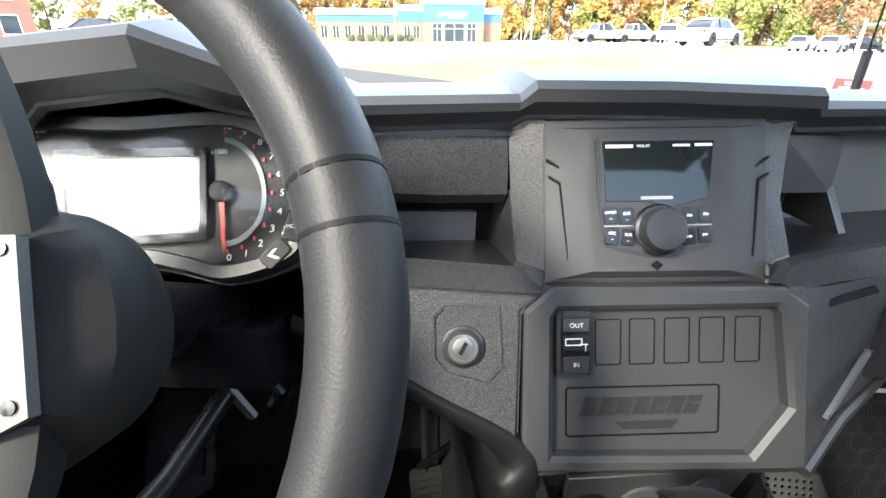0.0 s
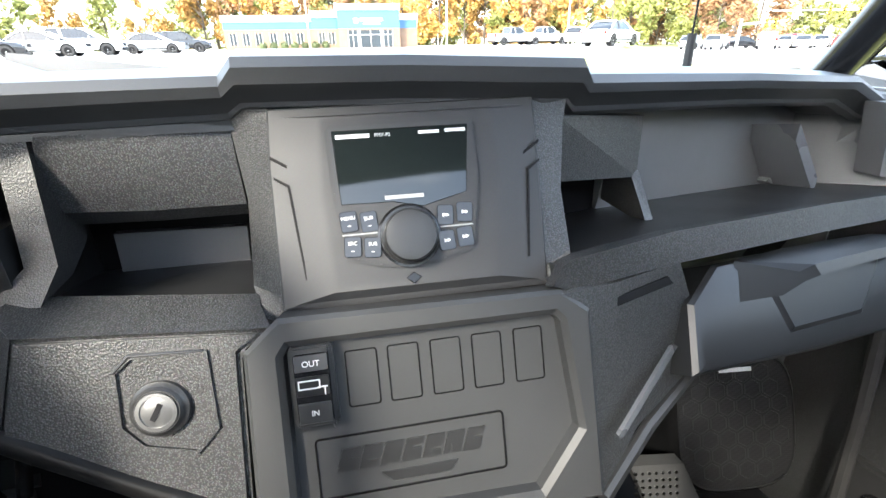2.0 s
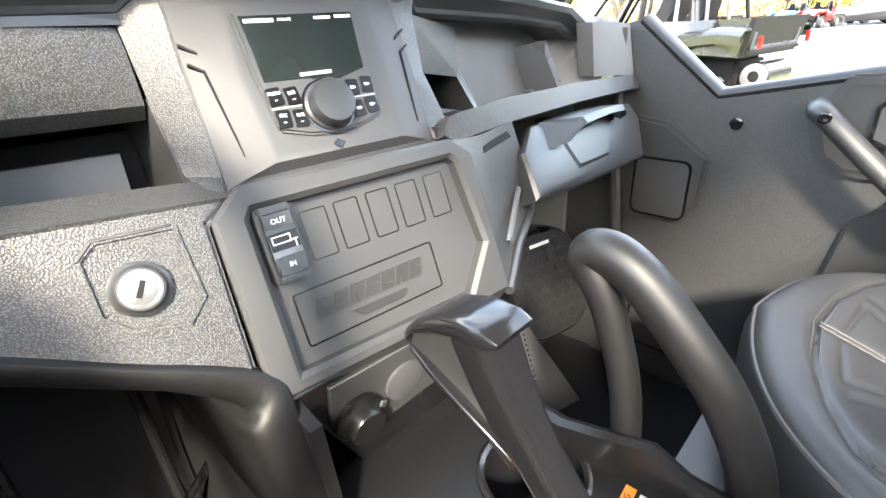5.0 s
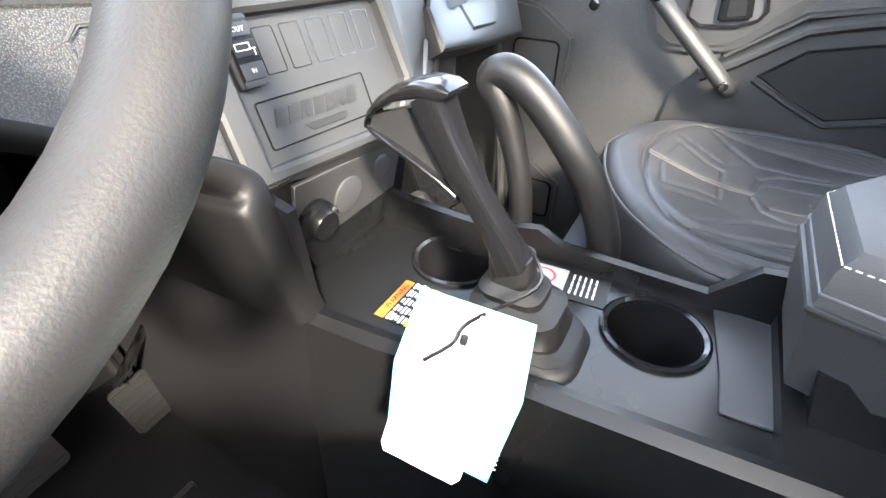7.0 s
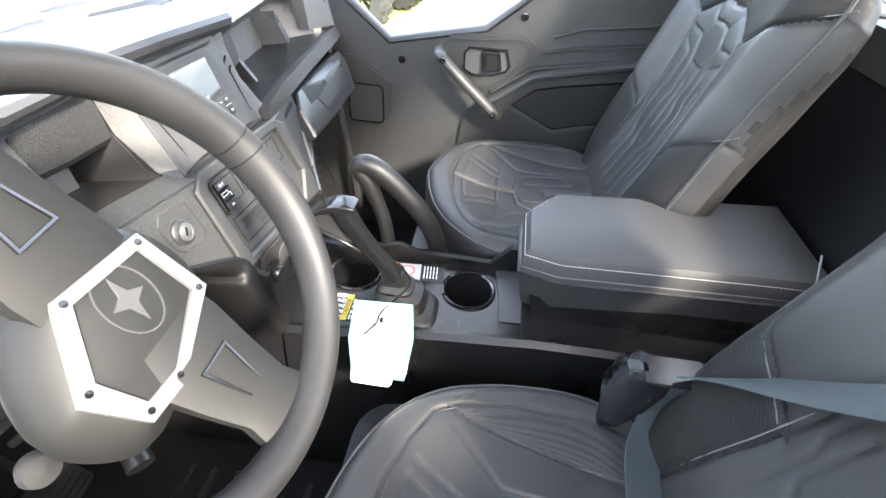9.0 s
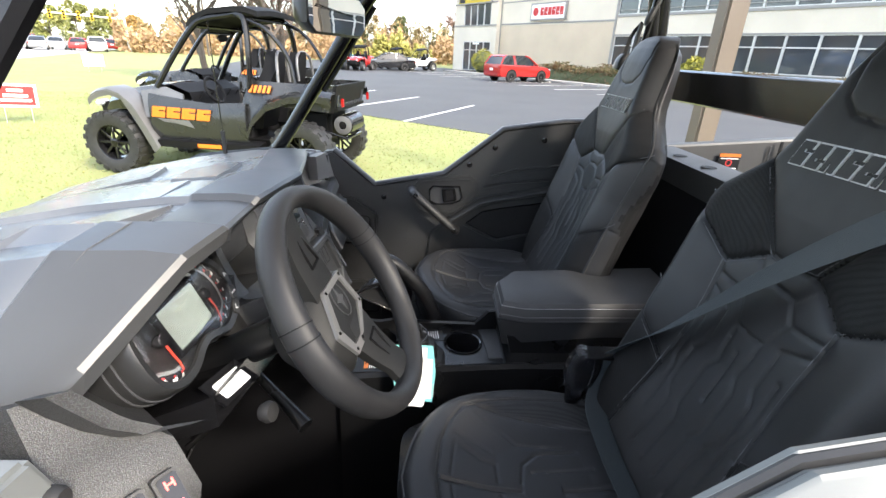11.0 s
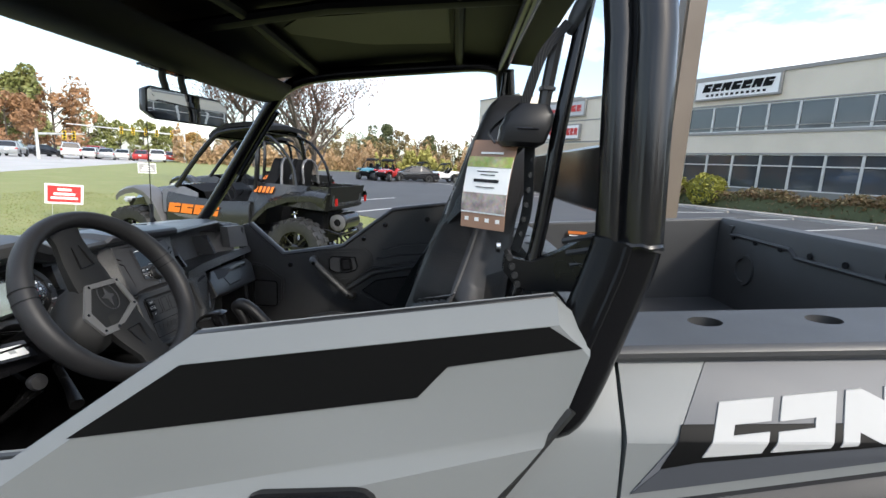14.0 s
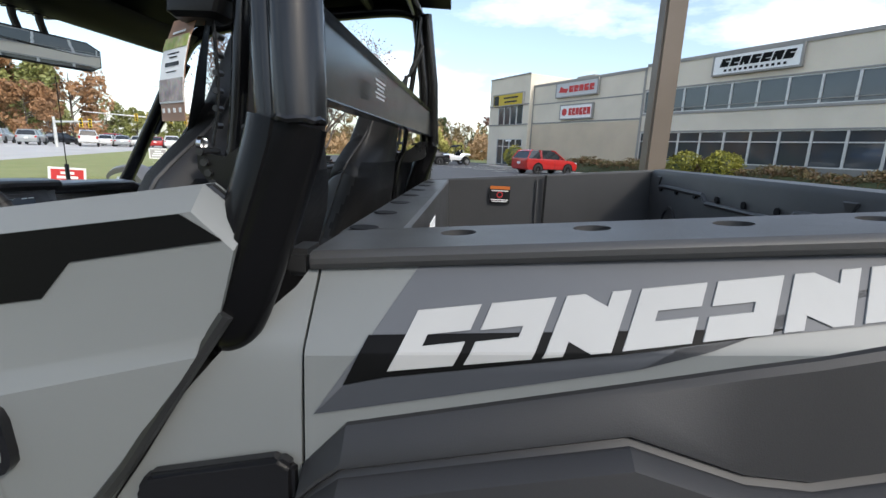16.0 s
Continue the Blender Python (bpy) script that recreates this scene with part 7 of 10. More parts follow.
bs = []
for y in (-0.650, -0.80, -1.0, -1.25, -1.55, -1.60):
    dz = 0.073 * (-0.65 - y)
    bs.append([(bed_x(y, z + dz), y, z + dz) for z in (1.2945 + 0.0235 * (-0.65 - y), 1.275, 1.245, 1.222, 1.214, 1.16, 1.10, 1.02, 0.94)])
bside = part("box_side", thick(bs, (0.02, 0, 0)), PAINT, VEH, "grey painted box side with a block wordmark", 18)


def on_box(pts, off, t=0.0015):
    """A sticker folded over the crease of the box side."""
    bm = bmesh.new()
    bm.faces.new([bm.verts.new((0, y, z)) for y, z in pts])
    bmesh.ops.triangulate(bm, faces=bm.faces)
    n = Vector((0, 0.073, 1)).normalized()
    for zc in (1.2165, 1.219):
        bmesh.ops.bisect_plane(bm, geom=list(bm.verts) + list(bm.edges) + list(bm.faces), plane_co=(0, -0.65, zc), plane_no=n)
    ext = bmesh.ops.extrude_face_region(bm, geom=list(bm.faces))
    moved = {v for v in ext["geom"] if isinstance(v, bmesh.types.BMVert)}
    for v in bm.verts:
        v.co.x = bed_x(v.co.y, v.co.z) - off + (t if v in moved else 0)
    return bm


part("decal", on_box([(-0.756, 1.300), (-1.30, 1.340), (-1.30, 1.295), (-1.003, 1.249), (-0.968, 1.225), (-0.660, 1.155)], 0.0018), DECALM, bside, "grey angular decal")
part("decal", on_box([(-0.711, 1.236), (-1.10, 1.268), (-1.06, 1.258), (-0.730, 1.199), (-0.689, 1.188)], 0.0030), DECALK, bside)
part("decal", on_box([(-0.690, 1.1875), (-0.730, 1.1985), (-1.06, 1.2575), (-1.003, 1.249), (-0.968, 1.225), (-0.660, 1.155)], 0.0029), DECALG, bside)


def word_pt(u, v):
    """Along and up the slanted wordmark: u counts blocks, v runs from foot to top."""
    y = -0.732 - 0.0725 * u
    z0, z1 = 1.206 + 0.163 * (-0.732 - y), 1.259 + 0.146 * (-0.732 - y)
    return (y - 0.025 * v, z0 + (z1 - z0) * v)


def block(x0, y0, x1, y1):
    return [(x0, y0), (x1, y0), (x1, y1), (x0, y1)]


bars_a = [block(0, 0, 0.30, 1), block(0.30, 0, 0.86, 0.42), block(0.30, 0.60, 0.86, 1)]
bars_b = [block(0.56, 0, 0.86, 1), block(0, 0, 0.56, 0.40), block(0, 0.58, 0.56, 1)]
bars_c = [block(0, 0, 0.25, 1), block(0.61, 0, 0.86, 1), [(0.25, 0.25), (0.61, 0.0), (0.61, 0.75), (0.25, 1.0)]]
for k, bb in enumerate((bars_a, bars_b, bars_c, bars_a, bars_b, bars_c, bars_a)):
    bmw = join(*[on_box([word_pt(k + a, b) for a, b in q4], 0.0042) for q4 in bb])
    bmesh.ops.remove_doubles(bmw, verts=bmw.verts, dist=0.0004)
    part("decal_block", bmw, DECALW, bside, "white slanted block", smooth=False)
# quarter panel between door and box
qs = [[(x, ya, z), (x + 0.002, -0.646, z)] for z, x, ya in ((1.292, -0.630, -0.640), (1.270, -0.648, -0.627), (1.226, -0.682, -0.580), (1.218, -0.686, -0.571), (1.203, -0.690, -0.558), (1.166, -0.694, -0.527), (1.09, -0.697, -0.480), (1.00, -0.700, -0.42), (0.80, -0.695, -0.36))]
part("quarter_panel", thick(qs, (0.02, 0, 0)), PAINT, VEH, "grey painted quarter panel", 20)
part("panel_gap", thick([[(-0.600, -0.645, 1.29), (-0.600, -0.653, 1.29)], [(-0.66, -0.645, 0.94), (-0.66, -0.653, 0.94)]], (0.02, 0, 0)), DEEP, VEH)
part("hinge_cover", box(-0.615, -0.625, 1.292, 0.05, 0.03, 0.03, None, 0.006), PLAIN, VEH)
part("gap_strip", tube([(-0.702, -0.580, 1.256), (-0.706, -0.521, 1.166), (-0.710, -0.472, 1.09), (-0.712, -0.437, 1.044), (-0.712, -0.37, 0.93)], 0.0075, 8), PLAIN, VEH)
CPM = axes((-0.700, 0, 0), (0, -1, 0), (0, 0, 1))
part("cap", prism([(0.478, 1.062), (0.490, 1.082), (0.628, 1.114), (0.644, 1.104), (0.644, 1.04), (0.478, 1.03)], 0.0, 0.014, CPM, 0.005), GLOSS, VEH, "gloss black cap")
# black lower flare over the rear wheel
fl = []
for y, zt, zs in ((-0.650, 1.100, 1.072), (-0.670, 1.122, 1.092), (-0.693, 1.147, 1.110), (-0.956, 1.208, 1.167), (-1.061, 1.233, 1.137), (-1.12, 1.246, 1.135), (-1.18, 1.260, 1.148), (-1.35, 1.298, 1.19), (-1.55, 1.335, 1.22)):
    xo = bed_x(y, zt)
    fl.append([(xo + 0.012, y, zt + 0.002), (xo - 0.006, y, zt), (xo - 0.012, y, zt - 0.006), (xo - 0.0285, y, zs + 0.010), (xo - 0.0295, y, zs + 0.006), (xo - 0.0250, y, zs + 0.002), (xo - 0.0300, y, zs - 0.003), (xo - 0.0345, y, zs - 0.004), (xo - 0.050, y, zs - 0.014), (xo - 0.075, y, zs - 0.09), (xo - 0.06, y, zs - 0.16)])
part("rear_flare", thick(fl, (0.02, 0, 0)), mat("flare_plastic", (0.020, 0.020, 0.021), 0.50, spec=0.40, vary=0.4, vscale=6, grain=0.2, gscale=700, bump=0.2, bscale=700, rvary=0.05), VEH, "black plastic rear wheel flare", 22)


def tyre_wheel(name_parent, c, r, w, rim_mat, axis=(1, 0, 0), lugs=18, label="knobbly black off-road tyre"):
    """A wheel lying across axis: tyre with lugs, rim with spokes."""
    a = Vector(axis).normalized()
    m = axes(c, Vector((0, 0, 1)).cross(a), (0, 0, 1))
    prof = [(r * 0.56, -w * 0.42), (r * 0.72, -w * 0.52), (r * 0.90, -w * 0.50), (r * 0.965, -w * 0.36), (r * 0.975, 0), (r * 0.965, w * 0.36), (r * 0.90, w * 0.50), (r * 0.72, w * 0.52), (r * 0.56, w * 0.42)]
    t = part("tyre", turned(prof, 36, m), RUBBER, name_parent, label)
    bms = []
    for k in range(lugs):
        for s in (-1, 1):
            g = 2 * math.pi * (k + (0.5 if s > 0 else 0)) / lugs
            lm = m @ pose(0, 0, 0, 0, 0, math.degrees(g))
            bms.append(box(r * 0.965, 0, s * w * 0.26, r * 0.07, r * 0.15, w * 0.40, lm))
            bms.append(box(r * 0.88, 0, s * w * 0.50, r * 0.12, r * 0.13, w * 0.08, lm))
    part("tread", join(*bms), RUBBER, t)
    rim = part("rim", turned([(r * 0.56, -w * 0.42), (r * 0.52, -w * 0.36), (r * 0.50, 0.0), (r * 0.50, w * 0.20), (r * 0.54, w * 0.40), (r * 0.58, w * 0.43)], 32, m), rim_mat, t)
    for k in range(8):
        lm = m @ pose(0, 0, 0, 0, 0, 45 * k)
        for s in (-1, 1):
            part("rim_spoke", box(r * 0.30, 0, s * w * 0.30, r * 0.46, r * 0.075, w * 0.07, lm, r * 0.01, 1), rim_mat, t)
    part("hub_cap", turned([(r * 0.14, -w * 0.36), (r * 0.14, w * 0.36), (r * 0.10, w * 0.39), (0.0, w * 0.39)], 16, m, False), rim_mat, t)
    return t


for x, y in ((-0.66, 1.02), (0.66, 1.02), (-0.66, -1.05), (0.66, -1.05)):
    tyre_wheel(VEH, (x, y, 0.34), 0.34, 0.24, GLOSS, (1 if x > 0 else -1, 0, 0))
part("underbody", box(0, 0.0, 0.40, 0.90, 2.3, 0.14), DEEP, VEH)


# ---- tags hanging in the cab ----
def card(name, m, w, h, mat0, label, category, bend=0.006):
    root = empty(name, label, category)
    secs = []
    for k in range(7):
        y = -h * k / 6
        secs.append([(-w / 2, y, bend * math.sin(k)), (w / 2, y, bend * math.sin(k + 0.5))])
    part("card", thick(secs, (0, 0, 0.0006), m), mat0, root)
    return root


TG = axes((-0.060, 0.110, 0.950), (0.020, -0.083, -0.012), (0.07, 0.018, 0.112)) @ Matrix.Diagonal((0.80, 0.93, 1.0, 1.0))
tag = empty("hang_tag", "white and teal paper hang tags tied to the gear lever", "tag")
part("card", prism([(-0.058, 0.004), (-0.064, -0.060), (-0.052, -0.118), (0.050, -0.130), (0.060, -0.06), (0.052, 0.002)], -0.0005, 0.0, on(TG, 0.006, 0.004, -0.002)), TEAL, tag)
part("card", prism([(-0.035, -0.030), (-0.030, -0.122), (0.040, -0.122), (0.044, -0.030)], 0, 0.0005, on(TG, 0.012, 0.004, -0.0015)), PAPER, tag)
part("card", prism([(-0.044, 0.0), (-0.048, -0.122), (-0.044, -0.128), (0.026, -0.136), (0.032, -0.130), (0.040, 0.0)], 0.0, 0.0006, TG), PAPER, tag, "white printed card")
part("print", bars([(0.030, -0.028, 0.011, 0.011), (-0.004, -0.030, 0.045, 0.0016)] + [(-0.010, -0.045 - 0.008 * k, 0.050 - 0.008 * (k % 3), 0.0010) for k in range(9)], on(TG, 0, 0, 0.0007), 0.0001), GREYP, tag)
part("print", bars([(0.038, -0.085 - 0.004 * k, 0.020, 0.0012) for k in range(8)] + [(0.038, -0.072, 0.012, 0.012)], on(TG, 0.012, 0, -0.0008), 0.0001), GREYP, tag)
part("tie", tube(spline([(0.016, 0.135, 0.955), (0.030, 0.115, 0.962), (0.018, 0.090, 0.955), (-0.010, 0.080, 0.950), P3(TG, 0.0, -0.006, 0.004), P3(TG, -0.010, -0.026, 0.008), P3(TG, -0.030, -0.044, 0.010)], 5), 0.0017, 6), GLOSS, tag, "black cable tie")
part("tie_head", box(0.0, -0.020, 0.007, 0.007, 0.009, 0.005, TG, 0.001), GLOSS, tag)
T2 = axes((-0.584, -0.488, 1.54), (-0.6, -0.8, 0.0), (0.03, -0.04, 0.10)) @ Matrix.Diagonal((0.95, 0.82, 1.0, 1.0))
tag2 = empty("hang_tag", "brown and white cardboard tag hanging by the belt guide", "tag")


def tagstrip(y0, y1, x0, x1, z):
    ys = [y0 + (y1 - y0) * k / 4 for k in range(5)]
    return thick([[(x0, y, z - 1.76 * y * y), (x1, y, z - 1.76 * y * y)] for y in ys], (0, 0, 0.0006), T2)


part("card", tagstrip(0.002, -0.128, -0.034, 0.034, 0), KRAFT, tag2)
part("field", tagstrip(-0.028, -0.108, -0.0338, 0.0338, 0.0007), PAPER, tag2, "white printed field")
part("picture", tagstrip(-0.026, -0.042, -0.0338, 0.0338, 0.0012), mat("printed_woodland", (0.30, 0.36, 0.08), 0.5, vary=0.9, vscale=60, grain=0.4, gscale=200, dark=(0.55, 0.50, 0.30)), tag2)
part("picture", tagstrip(-0.080, -0.106, -0.0338, 0.0338, 0.0012), mat("printed_rock", (0.42, 0.36, 0.33), 0.5, vary=0.9, vscale=70, grain=0.4, gscale=240, dark=(0.13, 0.10, 0.10)), tag2)
part("print", join(*[tagstrip(y, y - h, x0, x1, 0.0014) for y, h, x0, x1 in ((-0.048, 0.0012, -0.016, 0.016), (-0.053, 0.0010, -0.010, 0.012), (-0.060, 0.0045, -0.019, 0.019), (-0.071, 0.0010, -0.014, 0.014))]), DIAL, tag2)
part("print", join(tagstrip(-0.0185, -0.0215, -0.017, 0.017, 0.001), *[tagstrip(-0.114, -0.119, x - 0.003, x + 0.003, 0.001) for x in (-0.024, -0.008, 0.008, 0.024)]), PAPER, tag2)
part("tie", tube(spline([P3(T2, 0.0, -0.004, 0.002), P3(T2, -0.012, 0.014, 0.004), (-0.578, -0.505, 1.575), (-0.560, -0.515, 1.568)], 4), 0.0016, 6), GLOSS, tag2)

# ---- the site ----
GRASS = mat("autumn_lawn", (0.235, 0.258, 0.086), 0.85, vary=0.5, vscale=0.7, grain=0.35, gscale=40, bump=0.6, bscale=60, dark=(0.33, 0.31, 0.135))
ASPH = mat("parking_asphalt", (0.060, 0.062, 0.066), 0.82, vary=0.5, vscale=0.35, grain=0.35, gscale=160, bump=0.4, bscale=220, dark=(0.085, 0.086, 0.088))
# road base raised so the glare of overexposure sits in its colour
ROADM = mat("overexposed_pale_road", (0.50, 0.485, 0.46), 0.85, vary=0.4, vscale=0.3, grain=0.3, gscale=120, bump=0.3, bscale=180)
CONC = mat("concrete_kerb", (0.38, 0.365, 0.34), 0.8, vary=0.5, vscale=2.5, grain=0.3, gscale=90, bump=0.35, bscale=120)
LINE = mat("road_paint", (0.70, 0.70, 0.67), 0.7, vary=0.5, vscale=5, grain=0.3, gscale=80, dark=(0.45, 0.45, 0.44))


def slab(pts, z0, z1):
    return prism(pts, z0, z1)


def ground_sheet(half, n):
    bm = bmesh.new()
    bmesh.ops.create_grid(bm, x_segments=n, y_segments=n, size=half)
    return bm


g = tagged(part("ground", ground_sheet(2500, 8), GRASS, None, smooth=False), "mown autumn lawn, green and straw coloured", "ground", kind="structure")
lot_pts = [(9.2, -1.2), (11.6, 1.9), (23, 12.5), (60, 22), (75, 14), (58, -2), (22.8, -19.0), (5, -30), (-9, -22), (2.0, -9.5)]
tagged(part("parking_lot", slab(lot_pts, -0.02, 0.012), ASPH, None, smooth=False), "dark asphalt parking lot with white bay lines", "parking lot", kind="structure")


def strip(a, b, w, z0, z1, name, m, label, cat):
    a, b = Vector(a), Vector(b)
    t = (b - a).normalized()
    s = Vector((-t.y, t.x)) * w / 2
    return tagged(part(name, slab([a - s, b - s, b + s, a + s], z0, z1), m, None, smooth=False), label, cat, kind="structure")


FO, FD = Vector((52.5, -4.5)), Vector((-0.8588, -0.5123))
FN = Vector((-0.5123, 0.8588))


def fpt(s, d):
    """A plan point s along the shop front and d out from it."""
    return FO + FD * s + FN * d


for k in range(13):
    a, b = fpt(6 + 3.0 * k, 6.4), fpt(6 + 3.0 * k, 11.6)
    strip(a, b, 0.11, 0.012, 0.016, "bay_line", LINE, "white parking bay line", "marking")
for k in range(6):
    a = Vector((10.6, 0.7)) + Vector((2.35, 1.9)) * k
    strip(a, a + Vector((4.6, -2.1)), 0.10, 0.012, 0.016, "bay_line", LINE, "white parking bay line", "marking")
for s0, s1 in ((3.0, 50.0),):
    strip(fpt(s0, 5.6), fpt(s1, 5.6), 0.20, 0.0, 0.15, "kerb", CONC, "pale concrete kerb", "kerb")
    strip(fpt(s0, 4.8), fpt(s1, 4.8), 1.4, 0.0, 0.13, "pavement", CONC, "concrete walk along the shop front", "pavement")
for k in range(10):
    strip(fpt(7.5 + 3 * k, 6.3), fpt(9.2 + 3 * k, 6.3), 0.16, 0.012, 0.12, "wheel_stop", CONC, "concrete wheel stop", "wheel stop")
# out of view: invented paving that keeps side reflections neutral and bounce low
tagged(part("unseen_paving", slab([(-40, -30), (-1.15, -14), (-1.15, 2.6), (-14, 5.5), (-45, 5.0)], -0.02, 0.010), mat("unseen_grey_paving", (0.070, 0.071, 0.073), 0.85, vary=0.4, vscale=0.4, grain=0.3, gscale=120, bump=0.3, bscale=160), None, smooth=False), "unseen grey paving, added for neutral reflections beside the vehicle", "pavement", kind="structure")
# road across the front and its far lawn
tagged(part("road", slab([(12, 18.3), (21.9, 22.9), (62.1, 41.4), (160, 86.5), (160, 150), (61.6, 66), (16, 48)], -0.02, 0.010), ROADM, None, smooth=False), "road beyond the lawn, paled as if overexposed", "road", kind="structure")

# ---- shop building ----
WALLC = mat("cream_render", (0.70, 0.635, 0.52), 0.85, vary=0.25, vscale=0.4, grain=0.2, gscale=30, bump=0.2, bscale=60)
WALLT = mat("tan_block", (0.60, 0.50, 0.37), 0.85, vary=0.25, vscale=0.5, grain=0.2, gscale=30, bump=0.25, bscale=40)
WALLG = mat("grey_block_base", (0.20, 0.20, 0.19), 0.85, vary=0.3, vscale=0.6, bump=0.25, bscale=40)
BAND = mat("grey_band", (0.30, 0.29, 0.27), 0.7, vary=0.2, vscale=1)
WINM = mat("tinted_window", (0.050, 0.062, 0.072), 0.05, vary=0.4, vscale=0.5, spec=0.9)
ALU = mat("pale_aluminium", (0.62, 0.62, 0.60), 0.45, metal=0.3, vary=0.2, vscale=5)
SM3 = axes((FO.x, FO.y, 0), (FD.x, FD.y, 0), (0, 0, 1))
shop = empty("shop_building", "two-storey cream showroom with long bands of tinted windows", "building")


def wall_box(x0, x1, z0, z1, d0, d1, name, m, label=""):
    return part(name, box((x0 + x1) / 2, (z0 + z1) / 2, (d0 + d1) / 2, x1 - x0, z1 - z0, d1 - d0, SM3), m, shop, label, smooth=False)


wall_box(4.2, 18.0, 0.95, 4.3, -1.0, 0.0, "wall", WALLT)
wall_box(4.2, 18.0, 0.0, 0.95, -1.0, 0.02, "wall", WALLG)
wall_box(4.2, 18.0, 4.3, 8.05, -1.0, 0.0, "wall", WALLC)
wall_box(18.0, 60.0, 6.5, 8.25, -1.0, 0.0, "wall", WALLC)
wall_box(18.0, 60.0, 3.40, 4.68, -1.0, 0.0, "wall", WALLC)
wall_box(18.0, 60.0, 0.0, 1.30, -1.0, 0.0, "wall", WALLG)
wall_box(-3.2, 4.2, 6.45, 9.35, -8.0, 0.5, "wall", WALLC)
wall_box(-3.2, 4.2, 2.9, 4.35, -8.0, 0.5, "wall", WALLC)
wall_box(-3.2, -1.4, 4.35, 6.45, -8.0, 0.5, "wall", WALLC)
wall_box(3.2, 4.2, 4.35, 6.45, -8.0, 0.5, "wall", WALLC)
wall_box(-3.2, -1.3, 0.0, 2.9, -8.0, 0.5, "wall", WALLC)
wall_box(3.4, 4.2, 0.0, 2.9, -8.0, 0.5, "wall", WALLC)
wall_box(-3.2, 60.0, 0.0, 7.9, -20.0, -1.0, "core", WALLC)
for z, h, o in ((8.12, 0.22, 0.06), (6.30, 0.10, 0.03), (4.45, 0.12, 0.05)):
    wall_box(4.2, 18.0, z - h / 2, z + h / 2, 0.0, o, "band", BAND)
for z, h, o in ((8.32, 0.22, 0.08), (6.52, 0.08, 0.05), (4.72, 0.16, 0.06), (3.44, 0.08, 0.05), (5.08, 0.05, 0.02)):
    wall_box(18.0, 60.0, z - h / 2, z + h / 2, 0.0, o, "band", BAND)
for z in (9.4, 6.42, 4.4):
    wall_box(-3.2, 4.2, z - 0.06, z + 0.06, 0.5, 0.58, "band", BAND)
for x in (4.25, 17.9):
    wall_box(x - 0.08, x + 0.08, 0.0, 8.2, 0.0, 0.06, "pilaster", BAND)


def window(x0, x1, z0, z1, d, transom=None, nm="window"):
    w = part(nm, box((x0 + x1) / 2, (z0 + z1) / 2, d - 0.10, x1 - x0, z1 - z0, 0.04, SM3), WINM, shop, "", smooth=False)
    fr = [box(x, (z0 + z1) / 2, d - 0.05, 0.07, z1 - z0, 0.09, SM3) for x in (x0 + 0.03, x1 - 0.03)] + [box((x0 + x1) / 2, z, d - 0.05, x1 - x0, 0.07, 0.08, SM3) for z in (z0 + 0.03, z1 - 0.03, *([transom] if transom else []))]
    part("window_frame", join(*fr), ALU, w, smooth=False)
    return w


for k in range(25):
    window(18.0 + 1.68 * k, 19.68 + 1.68 * k, 4.80, 6.46, 0.0)
    window(18.0 + 1.68 * k, 19.68 + 1.68 * k, 1.30, 3.40, 0.0, 2.72)
for k in range(4):
    window(-1.4 + 1.15 * k, -0.25 + 1.15 * k, 4.40, 6.40, 0.5)
for k in range(4):
    window(-1.3 + 1.17 * k, -0.13 + 1.17 * k, 0.1, 2.9, 0.5, 2.1, "glass_door" if k in (1, 2) else "window")
part("number_plate", bars([(1.0, 2.72, 1.1, 0.18)], on(SM3, 0, 0, 0.52), 0.02), PAPER, shop)
part("rooftop_unit", box(8.0, 8.6, -4.0, 2.4, 1.0, 1.6, SM3), BAND, shop)


def sign(x0, x1, z0, z1, m, label, marks, mm, d=0.02):
    s = empty("shop_sign", label, "sign")
    part("panel", box((x0 + x1) / 2, (z0 + z1) / 2, d + 0.12, x1 - x0, z1 - z0, 0.2, SM3, 0.02, 1), m, s)
    part("rim", ring_plate(rounded(x1 - x0 + 0.12, z1 - z0 + 0.12, 0.03, 1, (x0 + x1) / 2, (z0 + z1) / 2), rounded(x1 - x0 - 0.10, z1 - z0 - 0.10, 0.03, 1, (x0 + x1) / 2, (z0 + z1) / 2), d, d + 0.24, SM3), BAND, s)
    part("mark", marks(on(SM3, (x0 + x1) / 2, (z0 + z1) / 2, d + 0.225)), mm, s)


sign(23.4, 28.6, 6.95, 8.15, PAPER, "white box sign with black slanted blocks", lambda m: join(slanted_blocks(7, 4.3, 0.50, 0.10, 0.30, on(m, 0, 0.12, 0), 0, 0.03), bars([(-1.75 + 0.32 * k, -0.36, 0.16, 0.14) for k in range(12)], m, 0.015)), DECALK)
sign(7.9, 13.2, 6.72, 7.98, mat("pale_grey_sign", (0.55, 0.56, 0.56), 0.5, vary=0.1, vscale=2), "pale grey box sign with red blocks", lambda m: join(slanted_blocks(5, 3.1, 0.55, 0.12, 0.0, on(m, 0.7, 0, 0), 0, 0.03), prism([(-2.2, -0.2), (-1.2, -0.3), (-1.0, 0.05), (-1.5, 0.1), (-2.0, 0.3)], 0, 0.03, m)), REDP)
sign(8.7, 12.8, 4.72, 5.95, PAPER, "white box sign with red blocks", lambda m: join(slanted_blocks(6, 2.7, 0.62, 0.09, 0.0, on(m, 0.5, 0, 0), 0, 0.03), prism(circle(0.33, 18, -1.45, 0), 0, 0.03, m)), REDP)
